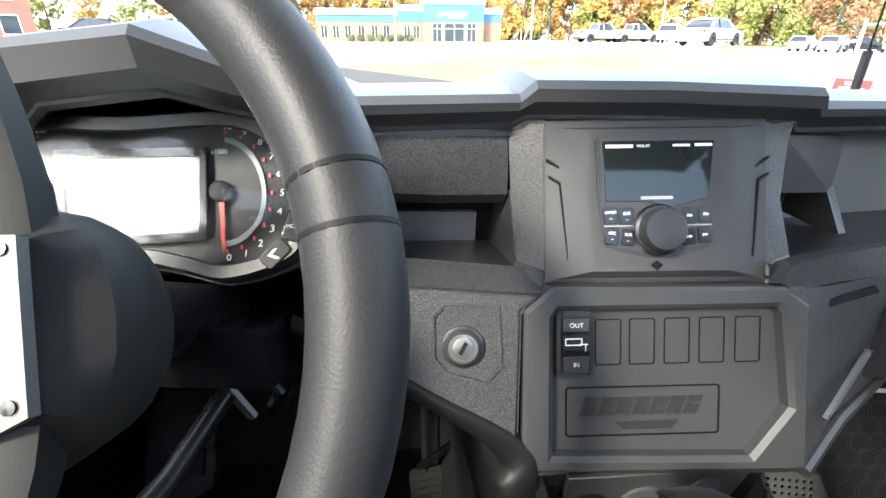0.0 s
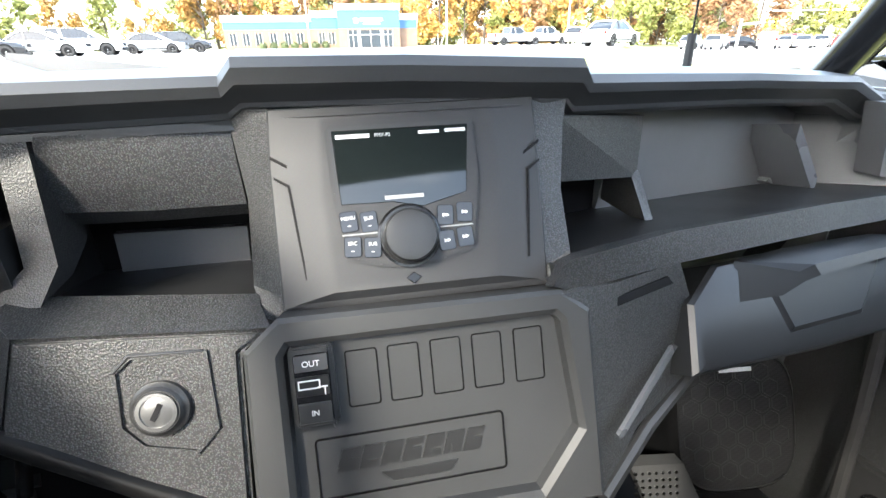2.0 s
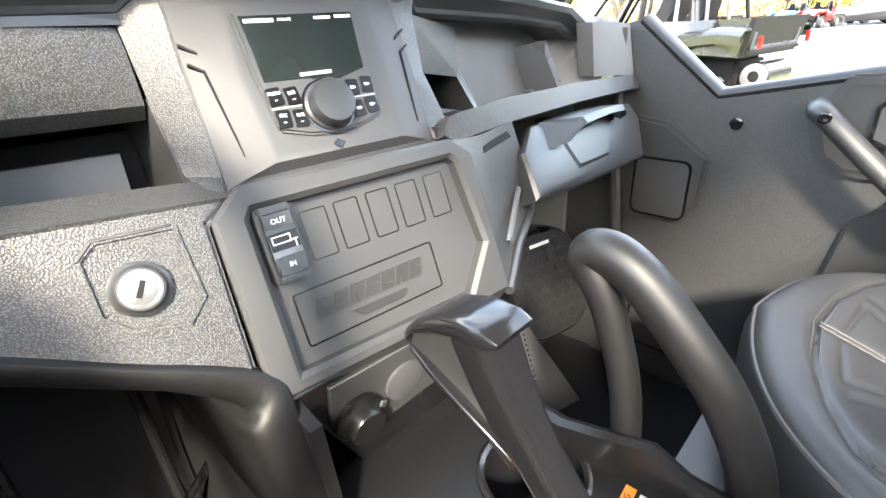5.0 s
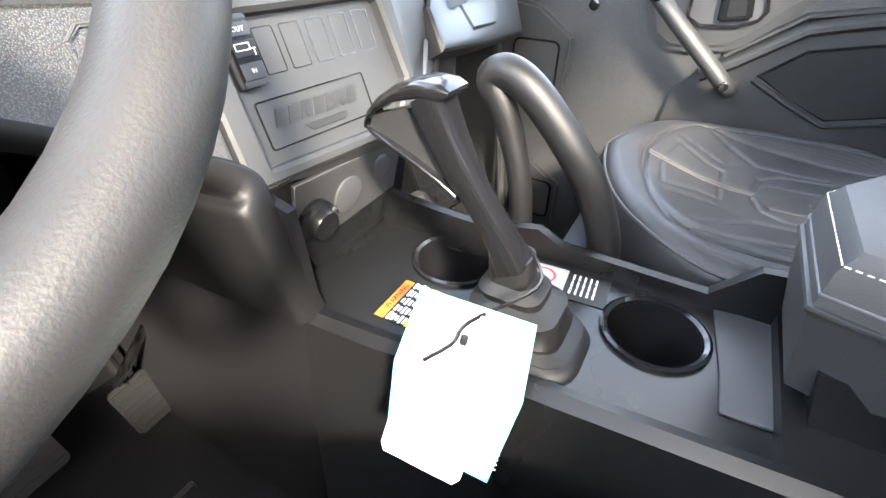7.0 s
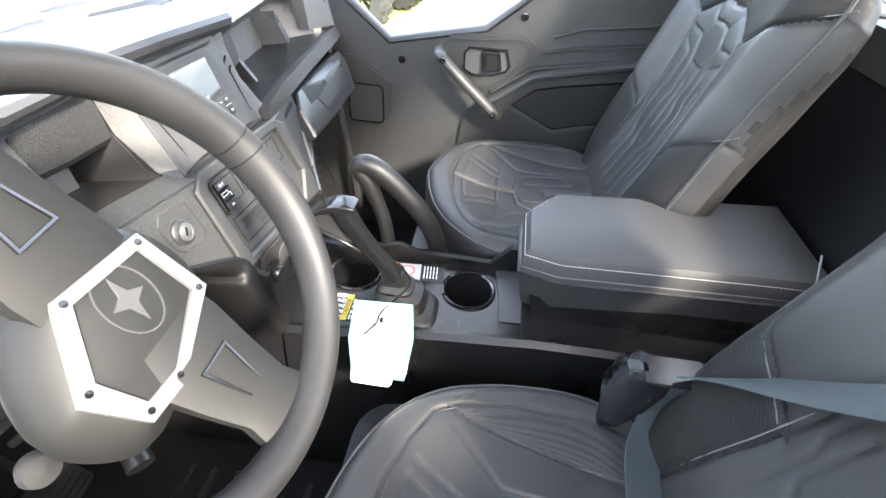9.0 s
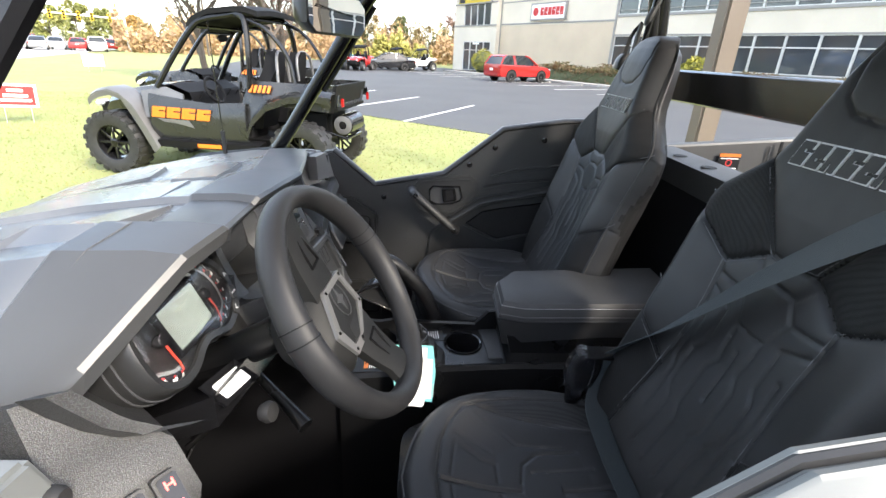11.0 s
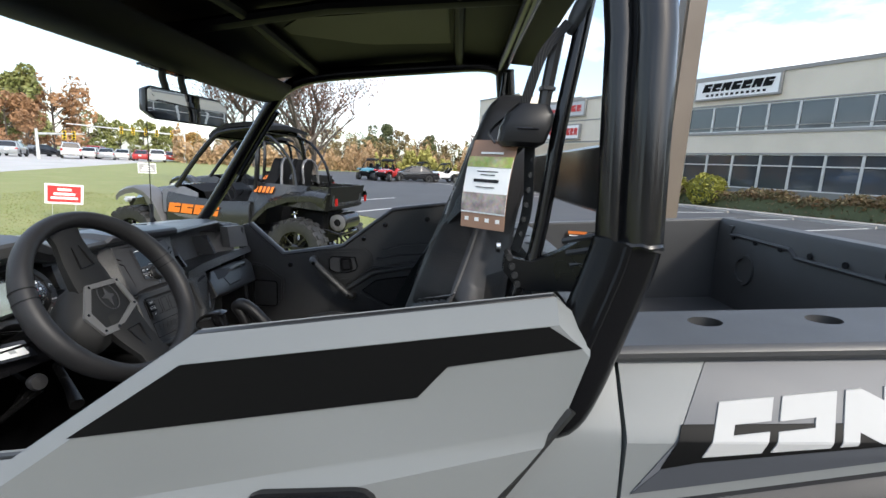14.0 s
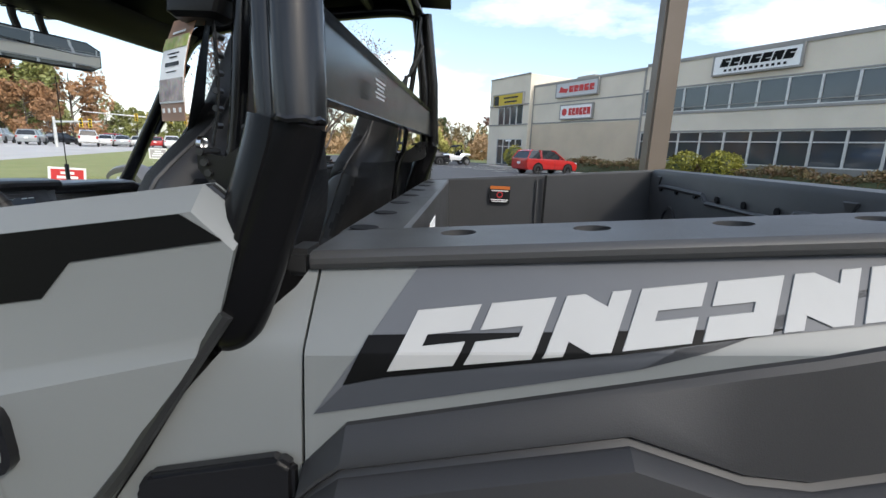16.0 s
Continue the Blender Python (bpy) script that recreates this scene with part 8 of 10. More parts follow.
sign(-2.2, 3.3, 6.42, 7.62, YELLOW, "yellow box sign with dark bars", lambda m: bars([(0.6, 0.20, 2.6, 0.16), (0.6, -0.22, 2.2, 0.16), (-2.1, 0, 0.9, 1.0)], m, 0.015), DIAL, 0.5)

# lamp pole in the lot
POLEM = mat("brown_painted_steel", (0.135, 0.105, 0.082), 0.55, vary=0.25, vscale=2, rvary=0.08)
PX, PY = 3.52, -2.52
pole = empty("light_pole", "tall square brown lamp pole in the parking lot", "lamp post")
part("shaft", box(PX, PY, 4.6, 0.19, 0.19, 9.2, None, 0.02), POLEM, pole)
part("base", turned([(0.42, 0.0), (0.42, 0.12), (0.30, 0.16), (0.0, 0.16)], 20, Matrix.Translation((PX, PY, 0.0))), CONC, pole)
part("head", box(PX, PY + 0.6, 9.2, 0.4, 1.6, 0.16, None, 0.04), POLEM, pole)


# ---- plants ----
LEAFY = mat("yellow_green_leaf", (0.26, 0.25, 0.030), 0.6, vary=0.4, vscale=8, island=0.35)
LEAFG = mat("dark_green_leaf", (0.085, 0.105, 0.040), 0.6, vary=0.5, vscale=6, island=0.4)
LEAFR = mat("hedge_leaf", (0.085, 0.080, 0.030), 0.6, vary=0.8, vscale=2.5, island=0.45, dark=(0.15, 0.06, 0.03))
# orange lightened to carry the haze and glare on the far trees
LEAFO = mat("hazy_orange_leaf", (0.46, 0.25, 0.075), 0.6, vary=0.6, vscale=0.5, island=0.4, dark=(0.36, 0.30, 0.10))
LEAFT = mat("brown_red_leaf", (0.17, 0.095, 0.070), 0.6, vary=0.5, vscale=2, island=0.4)
BARK = mat("grey_bark", (0.11, 0.090, 0.075), 0.85, vary=0.5, vscale=6, bump=0.6, bscale=30)
# both woodland colours are paled, with distance haze mixed into the leaf
WOODG = mat("hazy_green_leaf", (0.19, 0.215, 0.065), 0.6, vary=0.5, vscale=0.4, island=0.4, dark=(0.26, 0.22, 0.07))
WOODR = mat("hazy_russet_leaf", (0.36, 0.20, 0.10), 0.6, vary=0.5, vscale=0.4, island=0.4)
BRUSH = mat("tan_brush", (0.25, 0.18, 0.085), 0.8, vary=0.7, vscale=0.4, island=0.35, dark=(0.13, 0.12, 0.04))


def leaves(count, place, size, seed):
    """Loose leaf cards: place(rng) gives the centre of each."""
    rng = np.random.default_rng(seed)
    c = np.array([place(rng) for _ in range(count)])
    d1 = rng.normal(size=(count, 3))
    d1 /= np.linalg.norm(d1, axis=1)[:, None]
    d2 = np.cross(d1, rng.normal(size=(count, 3)))
    d2 /= np.linalg.norm(d2, axis=1)[:, None]
    sz = size * rng.uniform(0.6, 1.4, size=(count, 1))
    v = np.stack([c - d1 * sz, c + d2 * sz * 0.5, c + d1 * sz, c - d2 * sz * 0.5], 1).reshape(-1, 3)
    f = np.arange(4 * count).reshape(-1, 4)
    return v, f


def leaf_part(name, vf, m, parent, label="", kind=""):
    me = bpy.data.meshes.new(name)
    me.from_pydata(vf[0].tolist(), [], vf[1].tolist())
    me.materials.append(m)
    ob = new(name, me)
    if parent:
        ob.parent = parent
    if label:
        ob["label"] = label
    if kind:
        ob["kind"] = kind
    return ob


def shrub(at, r, h, m, label, seed, n=1500):
    b = empty("shrub", label, "shrub", (*at, 0), "shrubs")

    def place(g):
        d = g.normal(size=3)
        d /= np.linalg.norm(d)
        k = g.uniform(0.72, 1.0) * (1 + 0.12 * math.sin(5 * d[0] + seed) * math.cos(4 * d[1]))
        return np.array([d[0] * r * k, d[1] * r * k, h * 0.52 + d[2] * h * 0.5 * k])
    leaf_part("foliage", leaves(n, place, 0.09, seed), m, b)
    part("core", turned([(0.05, 0.0), (r * 0.6, h * 0.15), (r * 0.78, h * 0.5), (r * 0.5, h * 0.86), (0.0, h * 0.92)], 14), LEAFG, b)
    return b


for s, r, h in ((24.6, 1.15, 1.95), (27.0, 1.15, 2.0)):
    p = fpt(s, 3.3)
    shrub((p.x, p.y), r, h, LEAFY, "clipped round yellow-green shrub", int(s * 10), 2600)
for s, r, h, m, lab in ((5.2, 1.2, 2.1, LEAFY, "clipped round yellow-green shrub"), (8.0, 0.9, 1.4, LEAFG, "dark green round shrub"), (11.0, 0.85, 1.3, LEAFG, "dark green round shrub")):
    p = fpt(s, 2.6)
    shrub((p.x, p.y), r, h, m, lab, int(s * 10), 1500)
hedge = empty("hedge", "long low hedge in mixed autumn green and red", "hedge")


def hedge_place(g):
    s = g.uniform(14, 52)
    p = fpt(s, 2.9 + g.uniform(-0.9, 0.9))
    top = 1.05 + 0.18 * math.sin(s * 1.3) + 0.10 * math.sin(s * 4.1)
    return np.array([p.x, p.y, 0.13 + abs(g.normal() * 0.2 + 0.75) % 1.0 * top])


leaf_part("foliage", leaves(26000, hedge_place, 0.085, 5), LEAFR, hedge, kind="stuff")
part("hedge_core", loft([[(*(fpt(s, 2.2)), 0.1), (*(fpt(s, 2.3)), 0.8), (*(fpt(s, 3.5)), 0.8), (*(fpt(s, 3.6)), 0.1)] for s in (14, 26, 38, 52)]), LEAFG, hedge)


def tree(at, height, spread, trunk_r, m, label, seed, n=7000, leaf=0.08, limbs=9, fork=0.25, bare=False):
    """A tapered trunk that forks into limbs and twigs, with loose leaves along the twigs."""
    rng = random.Random(seed)
    root = empty("tree", label, "tree", (*at, 0))
    tips, bms = [], []

    def grow(p, d, length, r, level):
        pts, rs = [p.copy()], [r]
        k = 5 if level < 3 else 3
        for i in range(k):
            d = (d + Vector((rng.uniform(-1, 1), rng.uniform(-1, 1), rng.uniform(-0.3, 0.7))) * 0.14).normalized()
            p = p + d * length / k
            pts.append(p.copy())
            rs.append(max(r * (1 - 0.75 * (i + 1) / k), 0.0045))
            if level >= 2:
                tips.append((p.copy(), level))
        bms.append(tube(pts, rs, 7 if level < 2 else 5 if level < 3 else 3))
        if level < 4:
            for j in range(limbs if level == 0 else 4 if level < 3 else 3):
                b = pts[rng.randint(1 if level == 0 else 2, k)]
                a = rng.uniform(0, 2 * math.pi)
                nd = (Vector((math.cos(a) * spread, math.sin(a) * spread, rng.uniform(0.5, 1.1))) * 0.9 + d * 0.5).normalized()
                grow(b, nd, length * rng.uniform(0.45, 0.72), max(rs[min(3, k)] * 0.8, 0.010 if level < 2 else 0.006), level + 1)

    grow(Vector((0, 0, -0.05)), Vector((0.05, 0.02, 1)), height * 0.50, trunk_r, 0)
    part("trunk", join(*bms), BARK, root)
    pts = [t[0] for t in tips]

    def place(g):
        q = pts[int(g.integers(len(pts)))]
        return np.array(q) + g.normal(size=3) * height * 0.028
    leaf_part("crown", leaves(n, place, leaf, seed), m, root, kind="stuff")
    return root


for x, y, hh, sd in ((17.0, 5.6, 9.2, 3), (20.5, 9.6, 8.6, 8), (21.5, 6.8, 8.8, 15)):
    tree((x, y), hh, 1.05, 0.16, LEAFT, "ornamental tree with fine twigs and sparse brown-red leaves", sd, 8000, 0.050, 14)


def crown_tree(at, h, w, m, label, seed, n=2600, leaf=0.35, conifer=False):
    """A far tree: tapered trunk, a few limbs and clumps of leaves with gaps."""
    rng = np.random.default_rng(seed)
    root = empty("tree", label, "tree", (*at, 0), "trees far off")
    limbs = [tube([(0, 0, 0), (0.1, 0.05, h * 0.45), (0.05, 0, h * 0.9)], [0.02 * h, 0.014 * h, 0.004 * h], 7)]
    cl = []
    for k in range(18):
        t = rng.uniform(0.12, 1.0)
        rad = w * (1.0 - t) * 0.9 if conifer else w * math.sqrt(max(0.15, 1 - ((t - 0.50) / 0.55) ** 2)) * rng.uniform(0.5, 0.95)
        a = rng.uniform(0, 2 * math.pi)
        c = np.array([rad * math.cos(a), rad * math.sin(a), t * h])
        cl.append((c, w * rng.uniform(0.22, 0.42)))
        limbs.append(tube([(0, 0, max(0.1, t - 0.18) * h), tuple(c * 0.6 + np.array([0, 0, 0.35 * t * h])), tuple(c)], [0.008 * h, 0.005 * h, 0.002 * h], 5))
    part("trunk", join(*limbs), BARK, root)

    def place(g):
        c, r = cl[int(g.integers(len(cl)))]
        d = g.normal(size=3)
        return c + d / np.linalg.norm(d) * r * g.uniform(0.4, 1.0) ** 0.5
    leaf_part("crown", leaves(n, place, leaf, seed), m, root, kind="stuff")
    return root


def polar(az, d):
    return (d * math.sin(radians(az)), d * math.cos(radians(az)))


for az, d, h, w, m in ((45, 95, 7.6, 4.2, WOODR), (43.5, 99, 6.6, 3.6, WOODG), (51, 140, 9.0, 4.0, WOODG), (53.5, 142, 8.0, 3.2, WOODG), (55.5, 150, 9.0, 3.6, WOODG), (57.5, 148, 7.5, 3.0, WOODG), (60, 152, 6.5, 3.5, LEAFO)):
    crown_tree(polar(az, d), h, w, m, "broad green tree beyond the road" if m is WOODG else "autumn tree beyond the road", int(az * 7), 4200, 0.30)
rng0 = random.Random(4)
for k in range(46):  # wood edge ahead, beyond the clinic
    az = -8 + 56 * (k + rng0.uniform(-0.4, 0.4)) / 45
    d = rng0.uniform(120, 150)
    m = (LEAFO, WOODG, LEAFO, WOODR)[k % 4] if az < 36 else (WOODG, WOODR)[k % 2]
    crown_tree(polar(az, d), rng0.uniform(11, 16), rng0.uniform(4.4, 6.4), m, "autumn woodland tree in orange and green", 100 + k, 2400, 0.46)
for k in range(10):
    az = -40 + 30 * k / 9
    crown_tree(polar(az, rng0.uniform(125, 150)), rng0.uniform(10, 14), 4.6, (LEAFO, WOODG)[k % 2], "autumn woodland tree in orange and green", 160 + k, 1300, 0.5)
for k in range(16):  # rough ground behind the lot
    az = 70 + 24 * k / 15
    d = rng0.uniform(86, 104)
    crown_tree(polar(az, d), rng0.uniform(5.0, 8.5), rng0.uniform(2.0, 3.2), (BRUSH, LEAFG, LEAFT, BRUSH)[k % 4], "thin bare tree at the back of the lot", 200 + k, 900, 0.24)
for k in range(30):  # invented wood edge on the driver's side, unseen, darkens low reflections
    az = 186 + 112 * k / 29
    crown_tree(polar(az, rng0.uniform(46, 64)), rng0.uniform(8, 12), rng0.uniform(4.0, 5.6), (LEAFG, WOODR, LEAFG, LEAFT)[k % 4], "unseen woodland tree, added to darken reflections on the driver's side", 400 + k, 1500, 0.42)
brush = empty("brush_bank", "straw and rust coloured brush along the back of the lot", "bushes")


def brush_height(az):
    return 3.4 + 1.1 * math.sin(az * 0.9) + 0.8 * math.sin(az * 2.7 + 1.0) + 0.5 * math.sin(az * 7.0)


def brush_place(a0, a1, d0, d1, k=1.0):
    def place(g):
        az, d = g.uniform(a0, a1), g.uniform(d0, d1)
        x, y = polar(az, d)
        return np.array([x, y, g.uniform(0.0, 1.0) ** 0.8 * max(1.0, brush_height(az) * k)])
    return place


STRAW = mat("straw_brush", (0.40, 0.27, 0.14), 0.8, vary=0.6, vscale=0.4, island=0.35, dark=(0.30, 0.17, 0.10))
SALLOW = mat("pale_green_brush", (0.36, 0.33, 0.09), 0.7, vary=0.5, vscale=0.5, island=0.3)
leaf_part("foliage", leaves(20000, brush_place(58, 98, 74, 92), 0.30, 9), STRAW, brush, kind="stuff")
leaf_part("foliage", leaves(9000, brush_place(60, 97, 86, 96, 1.45), 0.26, 10), BRUSH, brush, kind="stuff")
leaf_part("foliage", leaves(8000, brush_place(80, 90, 70, 78, 0.85), 0.28, 11), SALLOW, brush, kind="stuff")
for az, h, w in ((79.5, 8.0, 2.6), (81.2, 8.6, 3.0), (86.5, 8.2, 2.2)):
    crown_tree(polar(az, 92), h, w, LEAFG, "dark evergreen tree behind the brush", int(az * 3), 2600, 0.26, True)

# grass blades near the vehicle
def blade_place(g):
    while True:
        x, y = g.uniform(0.8, 14), g.uniform(-4.5, 13)
        if (x - 9.2) * 0.79 - (y + 1.2) * 0.61 < 0 or x < 2.0:
            return np.array([x, y, 0.02])


v, f = leaves(60000, blade_place, 0.014, 12)
tagged(leaf_part("grass", (v, f), GRASS, None, "short mown grass, green and straw", "stuff"), category="grass")

# ---- other vehicles ----
CARW = mat("white_car_paint", (0.72, 0.73, 0.73), 0.25, vary=0.08, vscale=2, coat=0.6)
CARR = mat("red_car_paint", (0.42, 0.022, 0.020), 0.22, vary=0.12, vscale=2, coat=0.7)
CARK = mat("black_car_paint", (0.012, 0.013, 0.016), 0.20, vary=0.15, vscale=2, coat=0.7)
CARS = mat("silver_car_paint", (0.38, 0.40, 0.41), 0.28, metal=0.4, vary=0.1, vscale=2, coat=0.6)
CARB = mat("teal_car_paint", (0.03, 0.20, 0.26), 0.28, vary=0.1, vscale=2, coat=0.6)
TINT = mat("tinted_car_glass", (0.020, 0.024, 0.027), 0.05, vary=0.2, vscale=3, spec=0.8)
TAIL = mat("red_tail_lens", (0.36, 0.010, 0.010), 0.2, vary=0.1, vscale=10)
LAMPM = mat("clear_lamp_lens", (0.62, 0.64, 0.66), 0.12, vary=0.2, vscale=20)
UTVK = mat("gloss_black_bodywork", (0.020, 0.021, 0.022), 0.26, vary=0.4, vscale=5, rvary=0.06, coat=0.4)
UTVG = mat("graphite_bodywork", (0.16, 0.16, 0.165), 0.34, metal=0.35, vary=0.3, vscale=4, rvary=0.06)
UTVO = mat("orange_bodywork", (0.80, 0.20, 0.02), 0.40, vary=0.15, vscale=8)
RIMS = mat("machined_rim", (0.42, 0.42, 0.43), 0.30, metal=0.8, vary=0.3, vscale=20)


def stand(at, heading, z=0.0):
    """x to the right, y along the heading (degrees clockwise from north), z up."""
    return pose(at[0], at[1], z, 0, 0, -heading)


def plain_wheel(parent, m, x, y, r, w, rim_mat):
    s = 1 if x > 0 else -1
    wm = m @ axes((x, y, r), (0, s, 0), (0, 0, 1))
    t = part("tyre", turned([(r * 0.62, -w / 2), (r * 0.93, -w / 2), (r, -w * 0.36), (r, w * 0.36), (r * 0.93, w / 2), (r * 0.62, w / 2), (r * 0.60, w * 0.40)], 28, wm), RUBBER, parent)
    part("rim", turned([(r * 0.62, w * 0.46), (r * 0.57, w * 0.42), (r * 0.54, w * 0.24), (r * 0.16, w * 0.20), (0.0, w * 0.22)], 24, wm), DEEP, t)
    for k in range(7):
        part("rim_spoke", box(r * 0.34, 0, w * 0.34, r * 0.50, r * 0.11, w * 0.12, wm @ pose(0, 0, 0, 0, 0, 360 * k / 7)), rim_mat, t)
    part("hub_cap", turned([(r * 0.15, w * 0.2), (r * 0.13, w * 0.40), (0.0, w * 0.42)], 14, wm), rim_mat, t)
    return t


def car(label, category, at, heading, paint, kind="sedan", z=0.0, group="parked cars"):
    """A road car: shaped lower body, glazed cabin with pillars and roof, lamps, bumpers and wheels."""
    m = stand(at, heading, z)
    root = empty("car" if kind != "pickup" else "pickup_truck", label, category, group=group)
    L, W, H, belt, r = {"sedan": (4.7, 1.78, 1.45, 0.92, 0.33), "suv": (4.6, 1.88, 1.68, 1.08, 0.37), "pickup": (5.8, 1.98, 1.90, 1.22, 0.40)}[kind]
    h = W / 2
    fo, ba = L / 2, -L / 2
    if kind == "pickup":
        side = [(ba, 0.55), (ba + 0.02, 1.20), (ba + 2.0, 1.22), (fo - 1.75, 1.22), (fo - 1.6, 1.20), (fo - 0.25, 1.08), (fo - 0.02, 0.95), (fo, 0.50), (fo - 0.2, 0.38), (ba + 0.2, 0.42)]
        cab = [(ba + 2.05, 1.20), (ba + 2.20, 1.82), (ba + 2.55, H), (fo - 2.45, H), (fo - 2.15, 1.82), (fo - 1.55, 1.19)]
    elif kind == "suv":
        side = [(ba, 0.50), (ba - 0.02, 0.75), (ba + 0.03, 1.10), (fo - 1.35, 1.08), (fo - 0.4, 0.98), (fo - 0.08, 0.82), (fo, 0.55), (fo - 0.12, 0.28), (ba + 0.12, 0.32)]
        cab = [(ba + 0.05, 1.07), (ba + 0.38, 1.56), (ba + 0.55, H - 0.02), (fo - 2.35, H), (fo - 2.05, H - 0.06), (fo - 1.25, 1.07)]
    else:
        side = [(ba, 0.45), (ba - 0.02, 0.70), (ba + 0.05, 0.96), (ba + 0.8, 0.97), (fo - 1.35, 0.93), (fo - 0.35, 0.80), (fo - 0.03, 0.66), (fo, 0.42), (fo - 0.15, 0.22), (ba + 0.15, 0.26)]
        cab = [(ba + 0.65, 0.95), (ba + 1.30, 1.38), (ba + 1.55, H), (fo - 2.40, H), (fo - 2.10, H - 0.05), (fo - 1.20, 0.92)]
    secs = []
    for x, d, lift in ((-h, 0.10, 0.06), (-h * 0.97, 0.03, 0.02), (-h * 0.86, 0.0, 0.0), (h * 0.86, 0.0, 0.0), (h * 0.97, 0.03, 0.02), (h, 0.10, 0.06)):
        cy = 0.0
        secs.append([(x, y * (1 - d / fo), zz + (lift if zz < 0.6 else -lift)) for y, zz in side])
    part("body", loft(secs, m=m), paint, root, "", 32)
    cs = []
    for x0, k in ((-1, 1), (1, 1)):
        cs.append([(x0 * (h * 0.93 - 0.19 * max(0.0, (zz - belt) / (H - belt))), y, zz) for y, zz in cab])
    part("glazing", loft(cs, m=m), TINT, root, "dark tinted glazing", 20)
    top = [(y, zz) for y, zz in cab if zz > H - 0.22]
    tw = h * 0.93 - 0.185
    part("roof", loft([[(x, y * 1.0 + dy, zz + 0.012 + 0.03 * (1 - (x / tw) ** 2)) for y, zz in top for dy in (0,)] for x in (-tw - 0.012, -tw * 0.6, 0, tw * 0.6, tw + 0.012)], closed=False, m=m), paint, root)
    for s in (-1, 1):
        def edge(y, zz, o=0.012):
            return m @ Vector((s * (h * 0.93 - 0.19 * max(0.0, (zz - belt) / (H - belt)) + o), y, zz))
        posts = [(cab[0], cab[1]), (cab[1], cab[2]), (cab[-1], cab[-2]), (cab[-2], cab[-3])]
        for a, b in posts:
            part("pillar", tube([edge(*a), edge(*b)], 0.045, 8), paint, root)
        my = (cab[2][0] + cab[-3][0]) / 2 - 0.15
        for yy in ((my,) if kind == "sedan" else (my + 0.1, ba + 1.25) if kind == "suv" else (my,)):
            part("pillar", tube([edge(yy, belt), edge(yy - 0.06, H - 0.02)], 0.035, 8), paint if kind != "sedan" else CARK, root)
        part("side_sill", box(s * (h - 0.03), 0, 0.36, 0.08, L * 0.52, 0.10, m, 0.02), DEEP, root)
        wy = (fo - 0.92, ba + (0.98 if kind != "pickup" else 1.15))
        for y in wy:
            arch = [(0.0 + (r + 0.09) * math.cos(a), (r + 0.09) * math.sin(a)) for a in [math.pi * k / 14 for k in range(15)]] + [(-(r + 0.09), -0.12), (r + 0.09, -0.12)]
            # flat dark plate colours in the shade of the wheel well
            part("wheel_arch", prism(arch, 0.0, 0.012, m @ axes((s * (h - 0.008), y, r), (0, s, 0), (0, 0, 1))), DEEP, root)
            plain_wheel(root, m, s * (h - 0.085), y, r, 0.22, RIMS)
        part("mirror", box(s * (h + 0.08), fo - 1.75 if kind != "pickup" else fo - 2.1, belt + 0.06, 0.16, 0.10, 0.12, m, 0.03), paint, root)
        part("tail_lamp", box(s * (h - 0.14), ba + 0.04, belt - 0.16, 0.24, 0.10, 0.20 if kind != "pickup" else 0.34, m, 0.03), TAIL, root)
        part("headlamp", box(s * (h - 0.22), fo - 0.10, belt - 0.24, 0.36, 0.16, 0.14, m, 0.04), LAMPM, root)
        part("door_gap", box(s * (h + 0.001), 0.15, (belt + 0.40) / 2, 0.006, 0.014, belt - 0.45, m), DEEP, root)
        part("door_handle", box(s * (h + 0.012), -0.15, belt - 0.12, 0.02, 0.18, 0.03, m, 0.006), paint, root)
    part("bumper", box(0, ba + 0.03, 0.48, W * 0.90, 0.16, 0.20, m, 0.05), paint if kind != "pickup" else CHROME, root)
    part("bumper", box(0, fo - 0.06, 0.42, W * 0.90, 0.16, 0.22, m, 0.05), DEEP if kind != "sedan" else paint, root)
    part("grille", box(0, fo - 0.02, 0.66, W * 0.45, 0.06, 0.18, m, 0.02), DEEP, root)
    part("number_plate", box(0, ba - 0.035, 0.78, 0.34, 0.02, 0.16, m, 0.004), PAPER, root)
    if kind == "pickup":
        part("bed_floor", box(0, ba + 1.02, 1.225, W * 0.84, 1.85, 0.012, m), DEEP, root)
        for s in (-1, 1):
            part("bed_rail", box(s * (h - 0.11), ba + 1.02, 1.25, 0.14, 1.98, 0.07, m, 0.02), paint, root)
        part("tailgate", box(0, ba + 0.05, 1.24, W * 0.86, 0.08, 0.09, m, 0.02), paint, root)
    return root


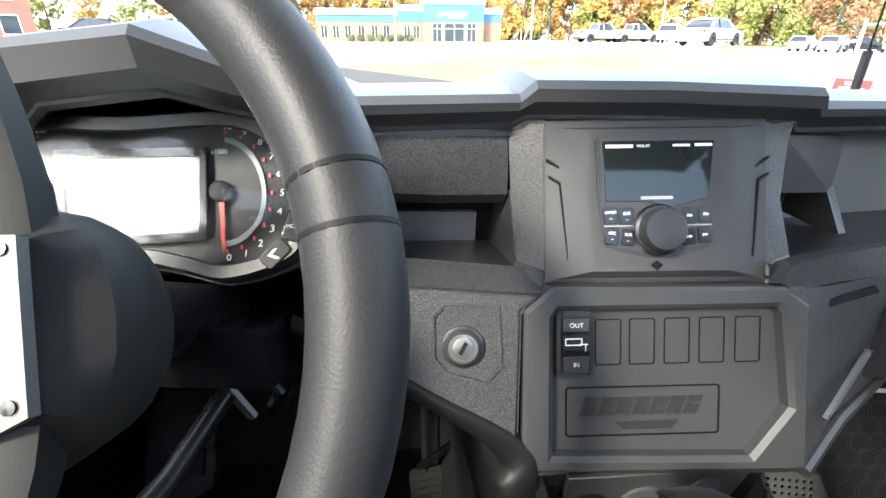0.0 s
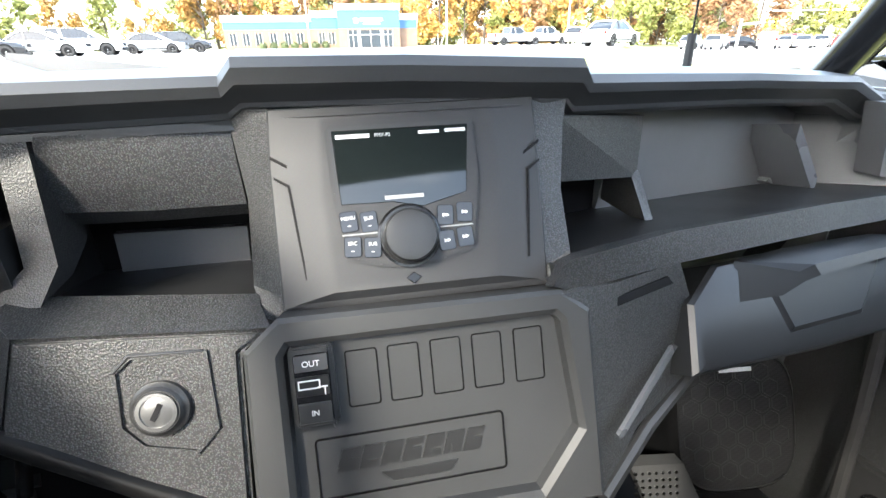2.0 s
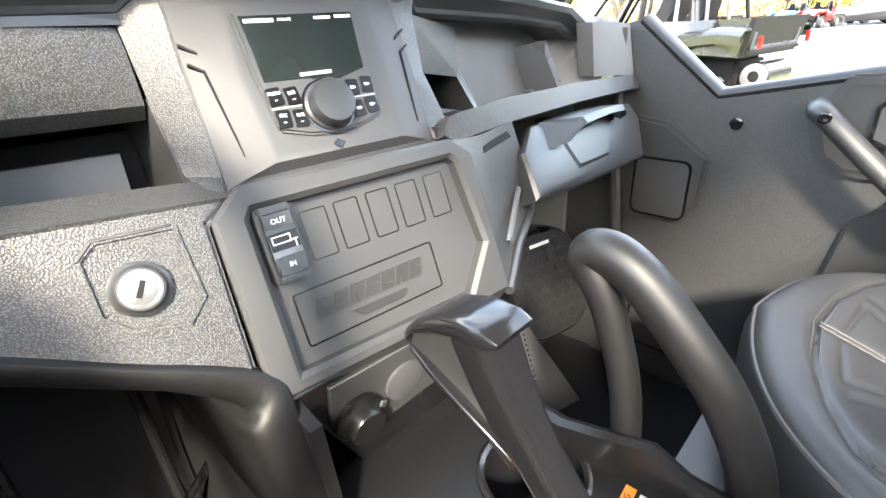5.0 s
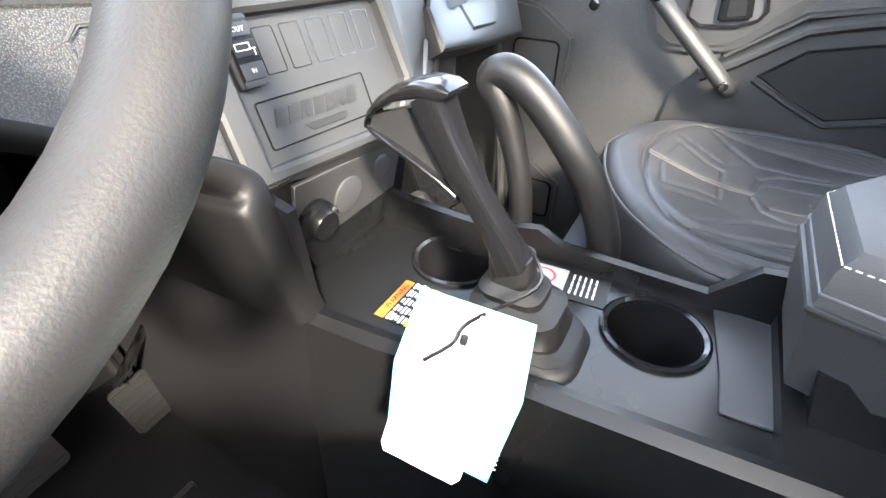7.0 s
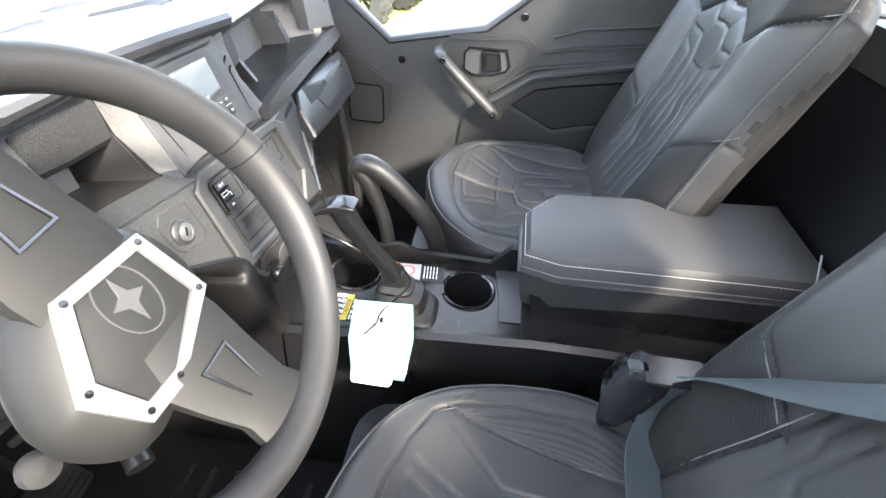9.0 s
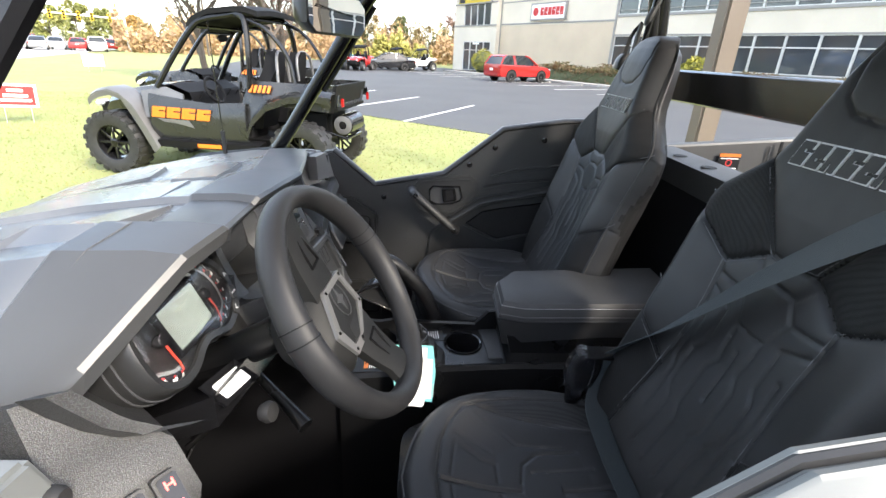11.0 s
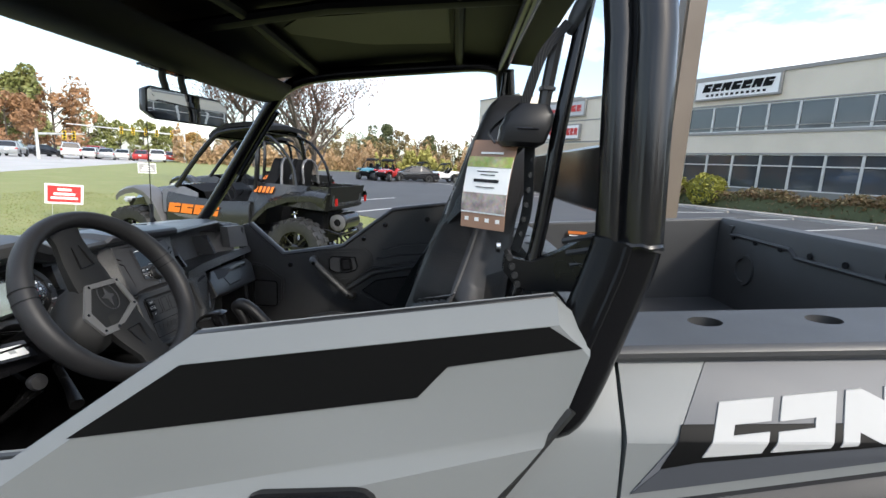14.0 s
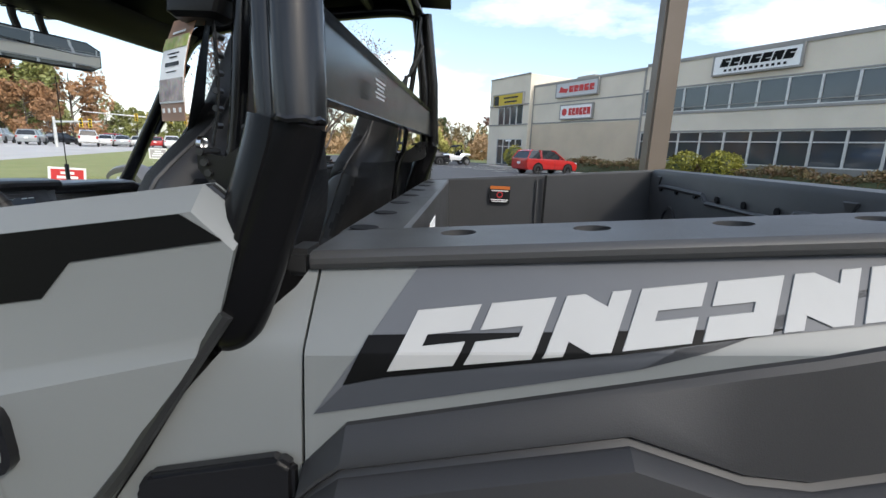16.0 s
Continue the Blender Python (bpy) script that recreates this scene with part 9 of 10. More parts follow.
def side_by_side(label, at, heading, body, fender, accent, detail=True, z=0.0, sizes=(2.38, 0.38)):
    """A two-seat off-road vehicle: tub, fenders, doors, bed, cage, roof, seats, suspension and wheels."""
    m = stand(at, heading, z)
    root = empty("off_road_vehicle", label, "vehicle", group="off-road vehicles on show")
    wb, r = sizes
    f, b = wb / 2, -wb / 2
    T = lambda *p: m @ Vector(p)
    part("underbody", loft([[(x * k, y, zz) for x, zz in ((-0.50, 0.34), (0.50, 0.34), (0.58, 0.50), (-0.58, 0.50))] for y, k in ((b - 0.1, 0.7), (b + 0.5, 1.0), (f - 0.45, 1.0), (f + 0.25, 0.6))], m=m), DEEP, root)
    # hood and nose
    part("hood", loft([[(-w, y, zz - 0.10), (-w * 0.8, y, zz), (0, y, zz + 0.03), (w * 0.8, y, zz), (w, y, zz - 0.10), (w * 0.9, y, zz - 0.22), (-w * 0.9, y, zz - 0.22)] for y, zz, w in ((f - 0.55, 1.06, 0.60), (f - 0.20, 1.02, 0.56), (f + 0.20, 0.93, 0.46), (f + 0.40, 0.80, 0.34))], m=m), body, root, "", 25)
    part("nose", loft([[(-w, y, zz), (w, y, zz), (w * 0.9, y, zz - hh), (-w * 0.9, y, zz - hh)] for y, zz, w, hh in ((f + 0.10, 0.86, 0.42, 0.40), (f + 0.42, 0.80, 0.36, 0.34), (f + 0.50, 0.74, 0.28, 0.20))], m=m), DEEP, root)
    part("cowl_panel", loft([[(-0.62, f - 0.55, 1.04), (0.62, f - 0.55, 1.04)], [(-0.60, f - 0.75, 1.09), (0.60, f - 0.75, 1.09)], [(-0.56, f - 0.95, 1.00), (0.56, f - 0.95, 1.00)], [(-0.5, f - 1.0, 0.75), (0.5, f - 1.0, 0.75)]], closed=False, m=m), DEEP, root)
    for s in (-1, 1):
        # front fender: an arc of wide trim from nose to rocker
        arc = [(f + 0.20, 0.90), (f + 0.15, 0.955), (f + 0.06, 1.000), (f - 0.08, 1.03), (f - 0.22, 0.99), (f - 0.36, 0.87), (f - 0.46, 0.68), (f - 0.55, 0.49), (f - 0.60, 0.38)]
        wd = [0.14, 0.20, 0.26, 0.28, 0.26, 0.20, 0.16, 0.12, 0.10]
        secs = [[T(s * (0.78 - w), y, zz + 0.015), T(s * 0.76, y, zz + 0.01), T(s * 0.80, y, zz - 0.02), T(s * 0.79, y + (0.07 if zz < 0.95 and y < f else 0.0), zz - 0.07)] for (y, zz), w in zip(arc, wd)]
        part("front_fender", thick(secs, Vector((0, 0, -0.018))), fender, root, "wide grey fender arc")
        # door and side panels
        dz = [(f - 0.52, 0.98), (f - 0.95, 0.93), (f - 1.25, 0.90), (b + 0.66, 0.93)]
        part("side_door", thick([[T(s * 0.70, y, zt), T(s * 0.735, y, zt - 0.10), T(s * 0.745, y, 0.62), T(s * 0.70, y, 0.46)] for y, zt in dz], m.to_3x3() @ Vector((-s * 0.03, 0, 0))), body, root, "dark half door with an orange block wordmark", 20)
        part("rocker", loft([[T(s * 0.56, y, 0.36), T(s * 0.76, y, 0.37), T(s * 0.77, y, 0.45), T(s * 0.60, y, 0.48)] for y in (f - 0.58, b + 0.50)]), DEEP, root)
        part("side_panel", thick([[T(s * 0.66, f - 0.40, 1.00), T(s * 0.72, f - 0.45, 0.70)], [T(s * 0.66, f - 0.72, 1.06), T(s * 0.735, f - 0.75, 0.72)], [T(s * 0.64, f - 0.92, 0.98), T(s * 0.735, f - 0.95, 0.74)]], m.to_3x3() @ Vector((-s * 0.02, 0, 0))), fender, root)
        if detail:
            dm = m @ axes((s * 0.748, f - 0.92, 0.775), (0, s, 0.02 * s), (0, 0, 1))
            for k in range(4):
                part("decal_block", slanted_blocks(1, 0.165, 0.125, 0, 0.25, on(dm, (-0.285 + 0.188 * k), 0.0, 0.002), 0, 0.004), accent, root, "orange slanted block")
            part("decal", prism([(-0.30, -0.075), (0.10, -0.075), (0.16, -0.16), (-0.05, -0.12), (-0.22, -0.11)], 0.001, 0.004, dm), fender, root)
            lm = m @ axes((s * 0.775, f - 1.25, 0.412), (0, s, 0), (0, 0, 1))
            part("decal", bars([(0, 0, 0.30, 0.045)], lm, 0.003), accent, root)
        # rear fender with slanted slats
        arc = [(b + 0.66, 0.56), (b + 0.56, 0.76), (b + 0.38, 0.93), (b + 0.10, 1.03), (b - 0.20, 1.06), (b - 0.40, 1.04)]
        part("rear_fender", thick([[T(s * 0.58, y, zz + 0.06), T(s * 0.72, y, zz + 0.05), T(s * 0.78, y, zz), T(s * 0.77, y, zz - 0.05)] for y, zz in arc], Vector((0, 0, -0.02))), body, root)
        part("rear_quarter", thick([[T(s * 0.64, b + 0.72, 0.95), T(s * 0.70, b + 0.70, 0.60)], [T(s * 0.60, b + 0.62, 1.18), T(s * 0.72, b + 0.50, 0.80)], [T(s * 0.60, b + 0.20, 1.17), T(s * 0.72, b + 0.20, 1.00)], [T(s * 0.61, b - 0.10, 1.17), T(s * 0.70, b - 0.10, 1.06)]], m.to_3x3() @ Vector((-s * 0.03, 0, 0))), body, root)
        if detail:
            sm = m @ axes((s * 0.668, b + 0.47, 1.085), (0, s, 0), (s * -0.10, 0, 0.18))
            for k in range(5):
                part("slat", prism([(-0.02, -0.042), (0.012, -0.042), (0.022, 0.045), (-0.010, 0.045)], 0.012, 0.020, on(sm, -0.11 + 0.055 * k, 0, 0)), accent, root, "orange slat")
        # cage
        cage = spline([(s * 0.66, f - 0.62, 1.05), (s * 0.60, f - 0.85, 1.40), (s * 0.54, f - 1.08, 1.70), (s * 0.52, f - 1.22, 1.80), (s * 0.52, f - 1.55, 1.86), (s * 0.54, b + 0.72, 1.87), (s * 0.58, b + 0.62, 1.80), (s * 0.64, b + 0.58, 1.50), (s * 0.66, b + 0.60, 1.05)], 4)
        part("cage_tube", tube([m @ p for p in cage], 0.034, 8), STEEL, root)
        part("cage_tube", tube([m @ p for p in spline([(s * 0.56, b + 0.66, 1.84), (s * 0.54, b + 0.40, 1.72), (s * 0.52, b + 0.18, 1.45), (s * 0.54, b + 0.10, 1.15)], 4)], 0.022, 8), STEEL, root)
        part("seat_brace", tube([m @ p for p in spline([(s * 0.55, b + 0.30, 1.15), (s * 0.50, b + 0.32, 1.42), (s * 0.34, b + 0.36, 1.50), (s * 0.16, b + 0.36, 1.42), (s * 0.14, b + 0.34, 1.15)], 4)], 0.018, 8), fender, root)
        # seats
        part("seat_back", loft([[T(s * 0.33 + x, y + d, zz) for x, d in ((-w, 0.05), (-w * 0.6, 0.0), (w * 0.6, 0.0), (w, 0.05), (w * 0.9, -0.10), (-w * 0.9, -0.10))] for y, zz, w in ((b + 0.66, 0.62, 0.22), (b + 0.60, 0.85, 0.24), (b + 0.52, 1.15, 0.22), (b + 0.47, 1.28, 0.15), (b + 0.44, 1.42, 0.12), (b + 0.43, 1.50, 0.07))]), DEEP, root)
        part("seat_cushion", loft([[T(s * 0.33 + x, y, zz) for x, y in rounded(0.46 * k, 0.48 * k, 0.10, 3, 0, b + 0.90)] for k, zz in ((0.95, 0.50), (1.0, 0.64), (0.92, 0.68))]), DEEP, root)
        part("headrest_accent", box(s * 0.33, b + 0.49, 1.40, 0.10, 0.012, 0.06, m), RUBBER, root)
        # suspension
        for y, yo in ((f, -0.12), (b, 0.22)):
            part("control_arm", tube([T(s * 0.24, y + 0.14, 0.46), T(s * 0.56, y, r - 0.03), T(s * 0.24, y - 0.14, 0.44)], 0.018, 6), STEEL, root)
            sh = part("shock", tube([T(s * 0.50, y + yo * 0.4, r + 0.06), T(s * 0.40, y + yo, 0.98)], 0.022, 10), CHROME, root)
            coil = [T(s * (0.50 - 0.10 * k / 60), y + yo * (0.4 + 0.6 * k / 60), r + 0.10 + (0.86 - r) * k / 60) + m.to_3x3() @ Vector((0.045 * math.cos(k * 0.75), 0.045 * math.sin(k * 0.75), 0)) for k in range(61)]
            part("coil_spring", tube(coil, 0.009, 5), DEEP if y > 0 else CHROME, sh)
        part("headlamp", box(s * 0.36, f + 0.40, 0.80, 0.18, 0.08, 0.07, m, 0.02), LAMPM, root)
        part("tail_lamp", box(s * 0.54, b - 0.46, 0.98, 0.05, 0.03, 0.10, m, 0.01), TAIL, root)
        part("dash_handle", tube([T(s * 0.20, f - 0.98, 0.92), T(s * 0.20, f - 1.04, 0.99), T(s * 0.42, f - 1.04, 0.99), T(s * 0.42, f - 0.98, 0.92)], 0.012, 6), DEEP, root)
    # roof
    part("roof", thick([[T(0.54 * u * k, y, zz + 0.035 * (1 - u * u)) for u in (-1, -0.85, -0.4, 0, 0.4, 0.85, 1)] for y, zz, k in ((f - 1.00, 1.70, 0.92), (f - 1.10, 1.77, 1.0), (f - 1.30, 1.855, 1.04), (f - 1.60, 1.89, 1.06), (b + 0.62, 1.89, 1.06), (b + 0.48, 1.85, 1.0))], Vector((0, 0, 0.055))), DEEP, root, "black moulded roof", 25)
    for y, zz in ((f - 0.64, 1.06), (f - 1.10, 1.73), (b + 0.64, 1.84), (b + 0.58, 1.20)):
        part("cage_tube", tube([T(-0.60 if zz < 1.5 else -0.54, y, zz), T(0.60 if zz < 1.5 else 0.54, y, zz)], 0.022, 8), STEEL, root)
    part("mirror", box(0, f - 1.14, 1.62, 0.24, 0.04, 0.07, m, 0.02), DEEP, root)
    # bed
    bf, bb, zt = b + 0.30, b - 0.40, 1.17
    part("bed_floor", box(0, (bf + bb) / 2, 0.90, 1.10, bf - bb, 0.03, m), DEEP, root)
    for s in (-1, 1):
        part("bed_side", thick([[T(s * 0.58, bf, zt), T(s * 0.60, bf, 0.90)], [T(s * 0.60, bb, zt), T(s * 0.57, bb + 0.06, 0.86)]], m.to_3x3() @ Vector((-s * 0.035, 0, 0))), body, root)
    tg = part("tailgate", loft([[T(x, bb - 0.02, zt), T(x, bb + 0.02, zt), T(x * 0.95, bb + 0.09, 0.86), T(x * 0.95, bb + 0.04, 0.86)] for x in (-0.60, -0.2, 0.2, 0.60)]), DEEP, root)
    part("tailgate_frame", ring_plate(rounded(1.04, 0.22, 0.04, 3), rounded(0.92, 0.14, 0.03, 3), 0, 0.014, m @ axes((0, bb + 0.006, 1.02), (-1, 0, 0), (0, -0.12, 1))), body, tg)
    mu = part("muffler", turned([(0.0, -0.28), (0.10, -0.28), (0.125, -0.25), (0.125, 0.25), (0.10, 0.28), (0.05, 0.28), (0.045, 0.24), (0.0, 0.24)], 20, m @ axes((0.02, b - 0.36, 0.68), (0, 1, 0), (0, 0, 1)) @ pose(0, 0, 0, 0, 0, 0)), STEEL, root, "round dark muffler")
    part("muffler_cap", turned([(0.115, 0.281), (0.09, 0.29), (0.05, 0.29), (0.05, 0.26)], 20, m @ axes((0.02, b - 0.36, 0.68), (0, -1, 0), (0, 0, 1))), UTVG, mu)
    part("skid_frame", tube([T(-0.35, b - 0.10, 0.62), T(-0.30, b - 0.42, 0.52), T(0.30, b - 0.42, 0.52), T(0.35, b - 0.10, 0.62)], 0.02, 8), STEEL, root)
    part("engine_cover", box(0, b + 0.05, 0.66, 0.62, 0.55, 0.40, m, 0.05), DEEP, root)
    sw = part("steering_wheel", tube([m @ (Vector((-0.33, f - 1.14, 1.02)) + Vector((0.16 * math.cos(a), 0.07 * math.sin(a), 0.145 * math.sin(a)))) for a in [2 * math.pi * k / 24 for k in range(24)]], 0.016, 8, True), DEEP, root)
    for a in (0.3, 2.84, 4.7):
        part("spoke", tube([T(-0.33, f - 1.13, 1.01), m @ (Vector((-0.33, f - 1.14, 1.02)) + Vector((0.16 * math.cos(a), 0.07 * math.sin(a), 0.145 * math.sin(a))))], 0.014, 6), DEEP, sw)
    fwd = (m.to_3x3() @ Vector((1, 0, 0)))
    for x, y in ((-0.68, f), (0.68, f), (-0.68, b), (0.68, b)):
        tyre_wheel(root, T(x, y, r), r, 0.27, GLOSS if detail else RIMS, fwd * (1 if x > 0 else -1), 20 if detail else 10)
    return root


side_by_side("black off-road side-by-side with orange wordmark and slats on the lawn", (5.51, 2.66), 8.3, UTVK, UTVG, UTVO)
side_by_side("black off-road side-by-side with orange trim behind the first", (9.0, 4.1), 4.0, UTVK, UTVK, UTVO, True)
side_by_side("teal utility side-by-side at the far kerb", (41.5, 7.6), -75.0, CARB, CARB, UTVG, False, sizes=(2.2, 0.34))
side_by_side("red utility side-by-side at the far kerb", (40.6, 6.0), -78.0, CARR, CARR, UTVG, False, sizes=(2.2, 0.34))
side_by_side("white sport side-by-side near the shop door", (46.5, 1.2), -30.0, CARW, CARW, UTVK, False, sizes=(2.3, 0.38))
side_by_side("dark sport side-by-side near the shop door", (47.5, 3.6), -40.0, UTVK, UTVG, UTVK, False, sizes=(2.3, 0.38))
car("red compact crossover parked in a bay before the shop", "car", (33.4, -6.0), 149.0, CARR, "suv")
car("black saloon car parked beyond the bays", "car", (44.0, 3.9), -14.0, CARK, "sedan")
# traffic and parked cars by the road
for az, d, hd, pm, kd, lab in ((49.4, 72, 50, CARW, "pickup", "white pickup waiting on the road"), (50.9, 76, 60, CARW, "sedan", "white saloon waiting on the road"), (52.2, 75, 55, CARS, "sedan", "silver saloon waiting on the road"), (53.6, 78, 60, CARW, "sedan", "white saloon waiting on the road"),
                               (55.2, 76, 62, CARR, "sedan", "red saloon waiting on the road"), (56.5, 74, 55, CARW, "suv", "white crossover waiting on the road"), (51.6, 84, 70, CARR, "suv", "red crossover waiting on the road"), (57.8, 84, 60, CARR, "sedan", "red saloon waiting on the road"), (45.2, 70, 58, CARS, "suv", "silver crossover driving on the road"), (47.3, 78, 100, CARK, "sedan", "dark saloon on the road"), (43.0, 74, 60, CARS, "suv", "silver crossover driving on the road")):
    car(lab, "car", polar(az, d), hd, pm, kd, group="cars on the road")

# ---- ahead: raised paved lot with cars and a clinic ----
FZ = 0.95
rim0 = [polar(az, d) for az, d in ((-70, 12.0), (-40, 8.6), (-12, 8.0), (16, 11.0), (31, 20), (36, 32), (37.5, 48), (34, 75), (18, 118), (-20, 122), (-62, 110))]
rim1 = [(x * 0.80 - (1 if x < 0 else -1) * 0.0, y - 2.6 if y < 40 else y + 4.0) for x, y in rim0]
rim1 = [(x + (3.0 if i in (4, 5, 6, 7) else 0.0) + x * 0.2, y) for i, (x, y) in enumerate(rim1)]
CONCP = mat("pale_concrete_lot", (0.42, 0.41, 0.39), 0.85, vary=0.4, vscale=0.3, grain=0.3, gscale=90, bump=0.3, bscale=120)
tagged(part("forecourt", loft([[(x, y, -0.02) for x, y in rim1], [(x, y, FZ - 0.05) for x, y in rim0]], caps=False), GRASS, None, smooth=False), "low grass bank below the raised lot", "bank", kind="structure")
tagged(part("forecourt", prism(rim0, FZ - 0.08, FZ), CONCP, None, smooth=False), "wide pale concrete lot ahead of the vehicle", "pavement", kind="structure")
car("white pickup truck in the lot ahead", "pickup", (-26.0, 26.0), 70.0, CARW, "pickup", FZ, "cars ahead")
car("white saloon leaving the lot ahead", "car", (19.6, 28.0), 62.0, CARW, "sedan", FZ, "cars ahead")
for k, (az, d, hd, pm, kd) in enumerate(((-18.5, 42, 85, CARW, "suv"), (-21.5, 40, 88, CARW, "sedan"), (-13.0, 46, 90, CARS, "sedan"), (-10.5, 50, 88, CARK, "suv"), (24.5, 60, 80, CARS, "pickup"), (28.0, 62, 85, CARW, "pickup"), (31.5, 56, 40, CARW, "suv"), (-26, 38, 80, CARK, "sedan"))):
    car("car parked in the lot ahead", "car", polar(az, d), hd, pm, kd, FZ, "cars ahead")

BRICKT = mat("tan_brick", (0.24, 0.160, 0.110), 0.85, vary=0.35, vscale=1.5, grain=0.3, gscale=20, bump=0.3, bscale=12)
WHITEW = mat("white_cladding", (0.74, 0.74, 0.72), 0.7, vary=0.1, vscale=1)
BLUEW = mat("blue_cladding", (0.055, 0.15, 0.36), 0.6, vary=0.12, vscale=1)
co = polar(3.3, 62)
KM2 = axes((co[0], co[1], FZ), (math.cos(radians(3.3)), -math.sin(radians(3.3)), 0), (0, 0, 1))
clinic = empty("clinic_building", "low tan brick clinic with white cornice and blue band", "building")


def cbox(x0, x1, z0, z1, d0, d1, name, m_, label=""):
    return part(name, box((x0 + x1) / 2, (z0 + z1) / 2, (d0 + d1) / 2, x1 - x0, z1 - z0, d1 - d0, KM2), m_, clinic, label, smooth=False)


for x0, x1, d, top in ((-10.7, -1.0, 0.0, 3.6), (-1.0, 2.0, 0.5, 4.0), (2.0, 9.2, 1.5, 4.7), (9.2, 11.5, 0.4, 3.7)):
    cbox(x0, x1, 0.0, 2.15, -9.0, d, "wall", BRICKT)
    cbox(x0, x1, 2.15, top - 0.65, -9.0, d + 0.04, "band", BLUEW, "blue wall band")
    cbox(x0 - 0.1, x1 + 0.1, top - 0.65, top, -9.1, d + 0.18, "cornice", WHITEW)
for x in (-9.8, -8.4, -7.0, -5.4, -3.8, -2.4, 0.1, 1.2):
    w = cbox(x - 0.38, x + 0.38, 0.5, 1.75, 0.0, 0.03 if x < -1 else 0.53, "window", WINM)
    part("window_frame", join(*[box(x + o, 1.12, 0.04 if x < -1 else 0.54, 0.06, 1.3, 0.04, KM2) for o in (-0.38, 0, 0.38)]), ALU, w, smooth=False)
for x0, x1 in ((3.1, 4.2), (4.5, 6.9), (7.2, 8.3)):
    w = cbox(x0, x1, 0.1, 1.95, 1.5, 1.53, "window", WINM)
    part("window_frame", join(*[box(xx, 1.0, 1.55, 0.07, 1.9, 0.05, KM2) for xx in (x0, (x0 + x1) / 2, x1)], box((x0 + x1) / 2, 1.45, 1.55, x1 - x0, 0.06, 0.05, KM2)), ALU, w, smooth=False)
part("sign_mark", bars([(5.9, 3.05, 2.6, 0.30), (5.9, 2.62, 1.9, 0.14), (4.1, 2.95, 0.5, 0.5)], on(KM2, 0, 0, 1.56), 0.02), WHITEP, clinic)
for k in range(7):
    p = P3(KM2, -6.5 + 1.15 * k, 0, 1.6)
    sb = shrub((p.x, p.y), 0.5, 0.8, LEAFG, "small clipped green shrub by the clinic", 300 + k, 260)
    sb.location.z = FZ


house = empty("brick_house", "red brick building with white framed windows beyond the lot", "building")
HX = axes((*polar(-36, 52), FZ), (math.cos(radians(-36)), math.sin(radians(36)), 0), (0, 0, 1))
part("wall", box(0, 2.6, -3.0, 9.0, 5.2, 6.0, HX), mat("red_brick", (0.32, 0.15, 0.11), 0.85, vary=0.4, vscale=1.5, grain=0.3, gscale=20, bump=0.3, bscale=12), house, smooth=False)
part("roof", loft([[P3(HX, x * 5.0, 5.2, z), P3(HX, x * 5.0, 5.4, z)] for x, z in ((-1, 0.4), (1, 0.4), (1, -6.4), (-1, -6.4), (-1, 0.4))], closed=False), WHITEW, house, smooth=False)
for x in (-3.0, -1.0, 1.0, 3.0):
    for zz in (1.3, 3.7):
        w = part("window", box(x, zz, 0.02, 1.1, 1.3, 0.06, HX), WINM, house, smooth=False)
        part("window_frame", ring_plate(rounded(1.24, 1.44, 0.02, 1, x, zz), rounded(1.08, 1.28, 0.02, 1, x, zz), 0.0, 0.09, HX), WHITEW, w, smooth=False)


def thin_pole(at, h, r, z, label):
    pl = empty("street_lamp", label, "lamp post", (*at, z), "lamp posts")
    part("shaft", tube([(0, 0, 0), (0, 0, h)], [r, r * 0.6], 10), ALU, pl)
    part("arm", tube([(0, 0, h - 0.1), (0.5, -0.2, h + 0.1), (1.3, -0.5, h + 0.15)], r * 0.4, 8), ALU, pl)
    part("lamp_head", box(1.5, -0.57, h + 0.13, 0.6, 0.25, 0.10, pose(0, 0, 0, 0, 0, 0), 0.03), ALU, pl)


thin_pole(polar(2.0, 48), 8.5, 0.07, FZ, "slim grey lamp post in the lot")
thin_pole(polar(17.2, 52), 9, 0.08, FZ, "slim grey lamp post in the lot")
thin_pole(polar(30.5, 60), 9, 0.08, FZ, "slim grey lamp post in the lot")

# ---- traffic signals, wires, lawn signs ----
SIGY = mat("signal_yellow", (0.72, 0.50, 0.02), 0.5, vary=0.1, vscale=5)


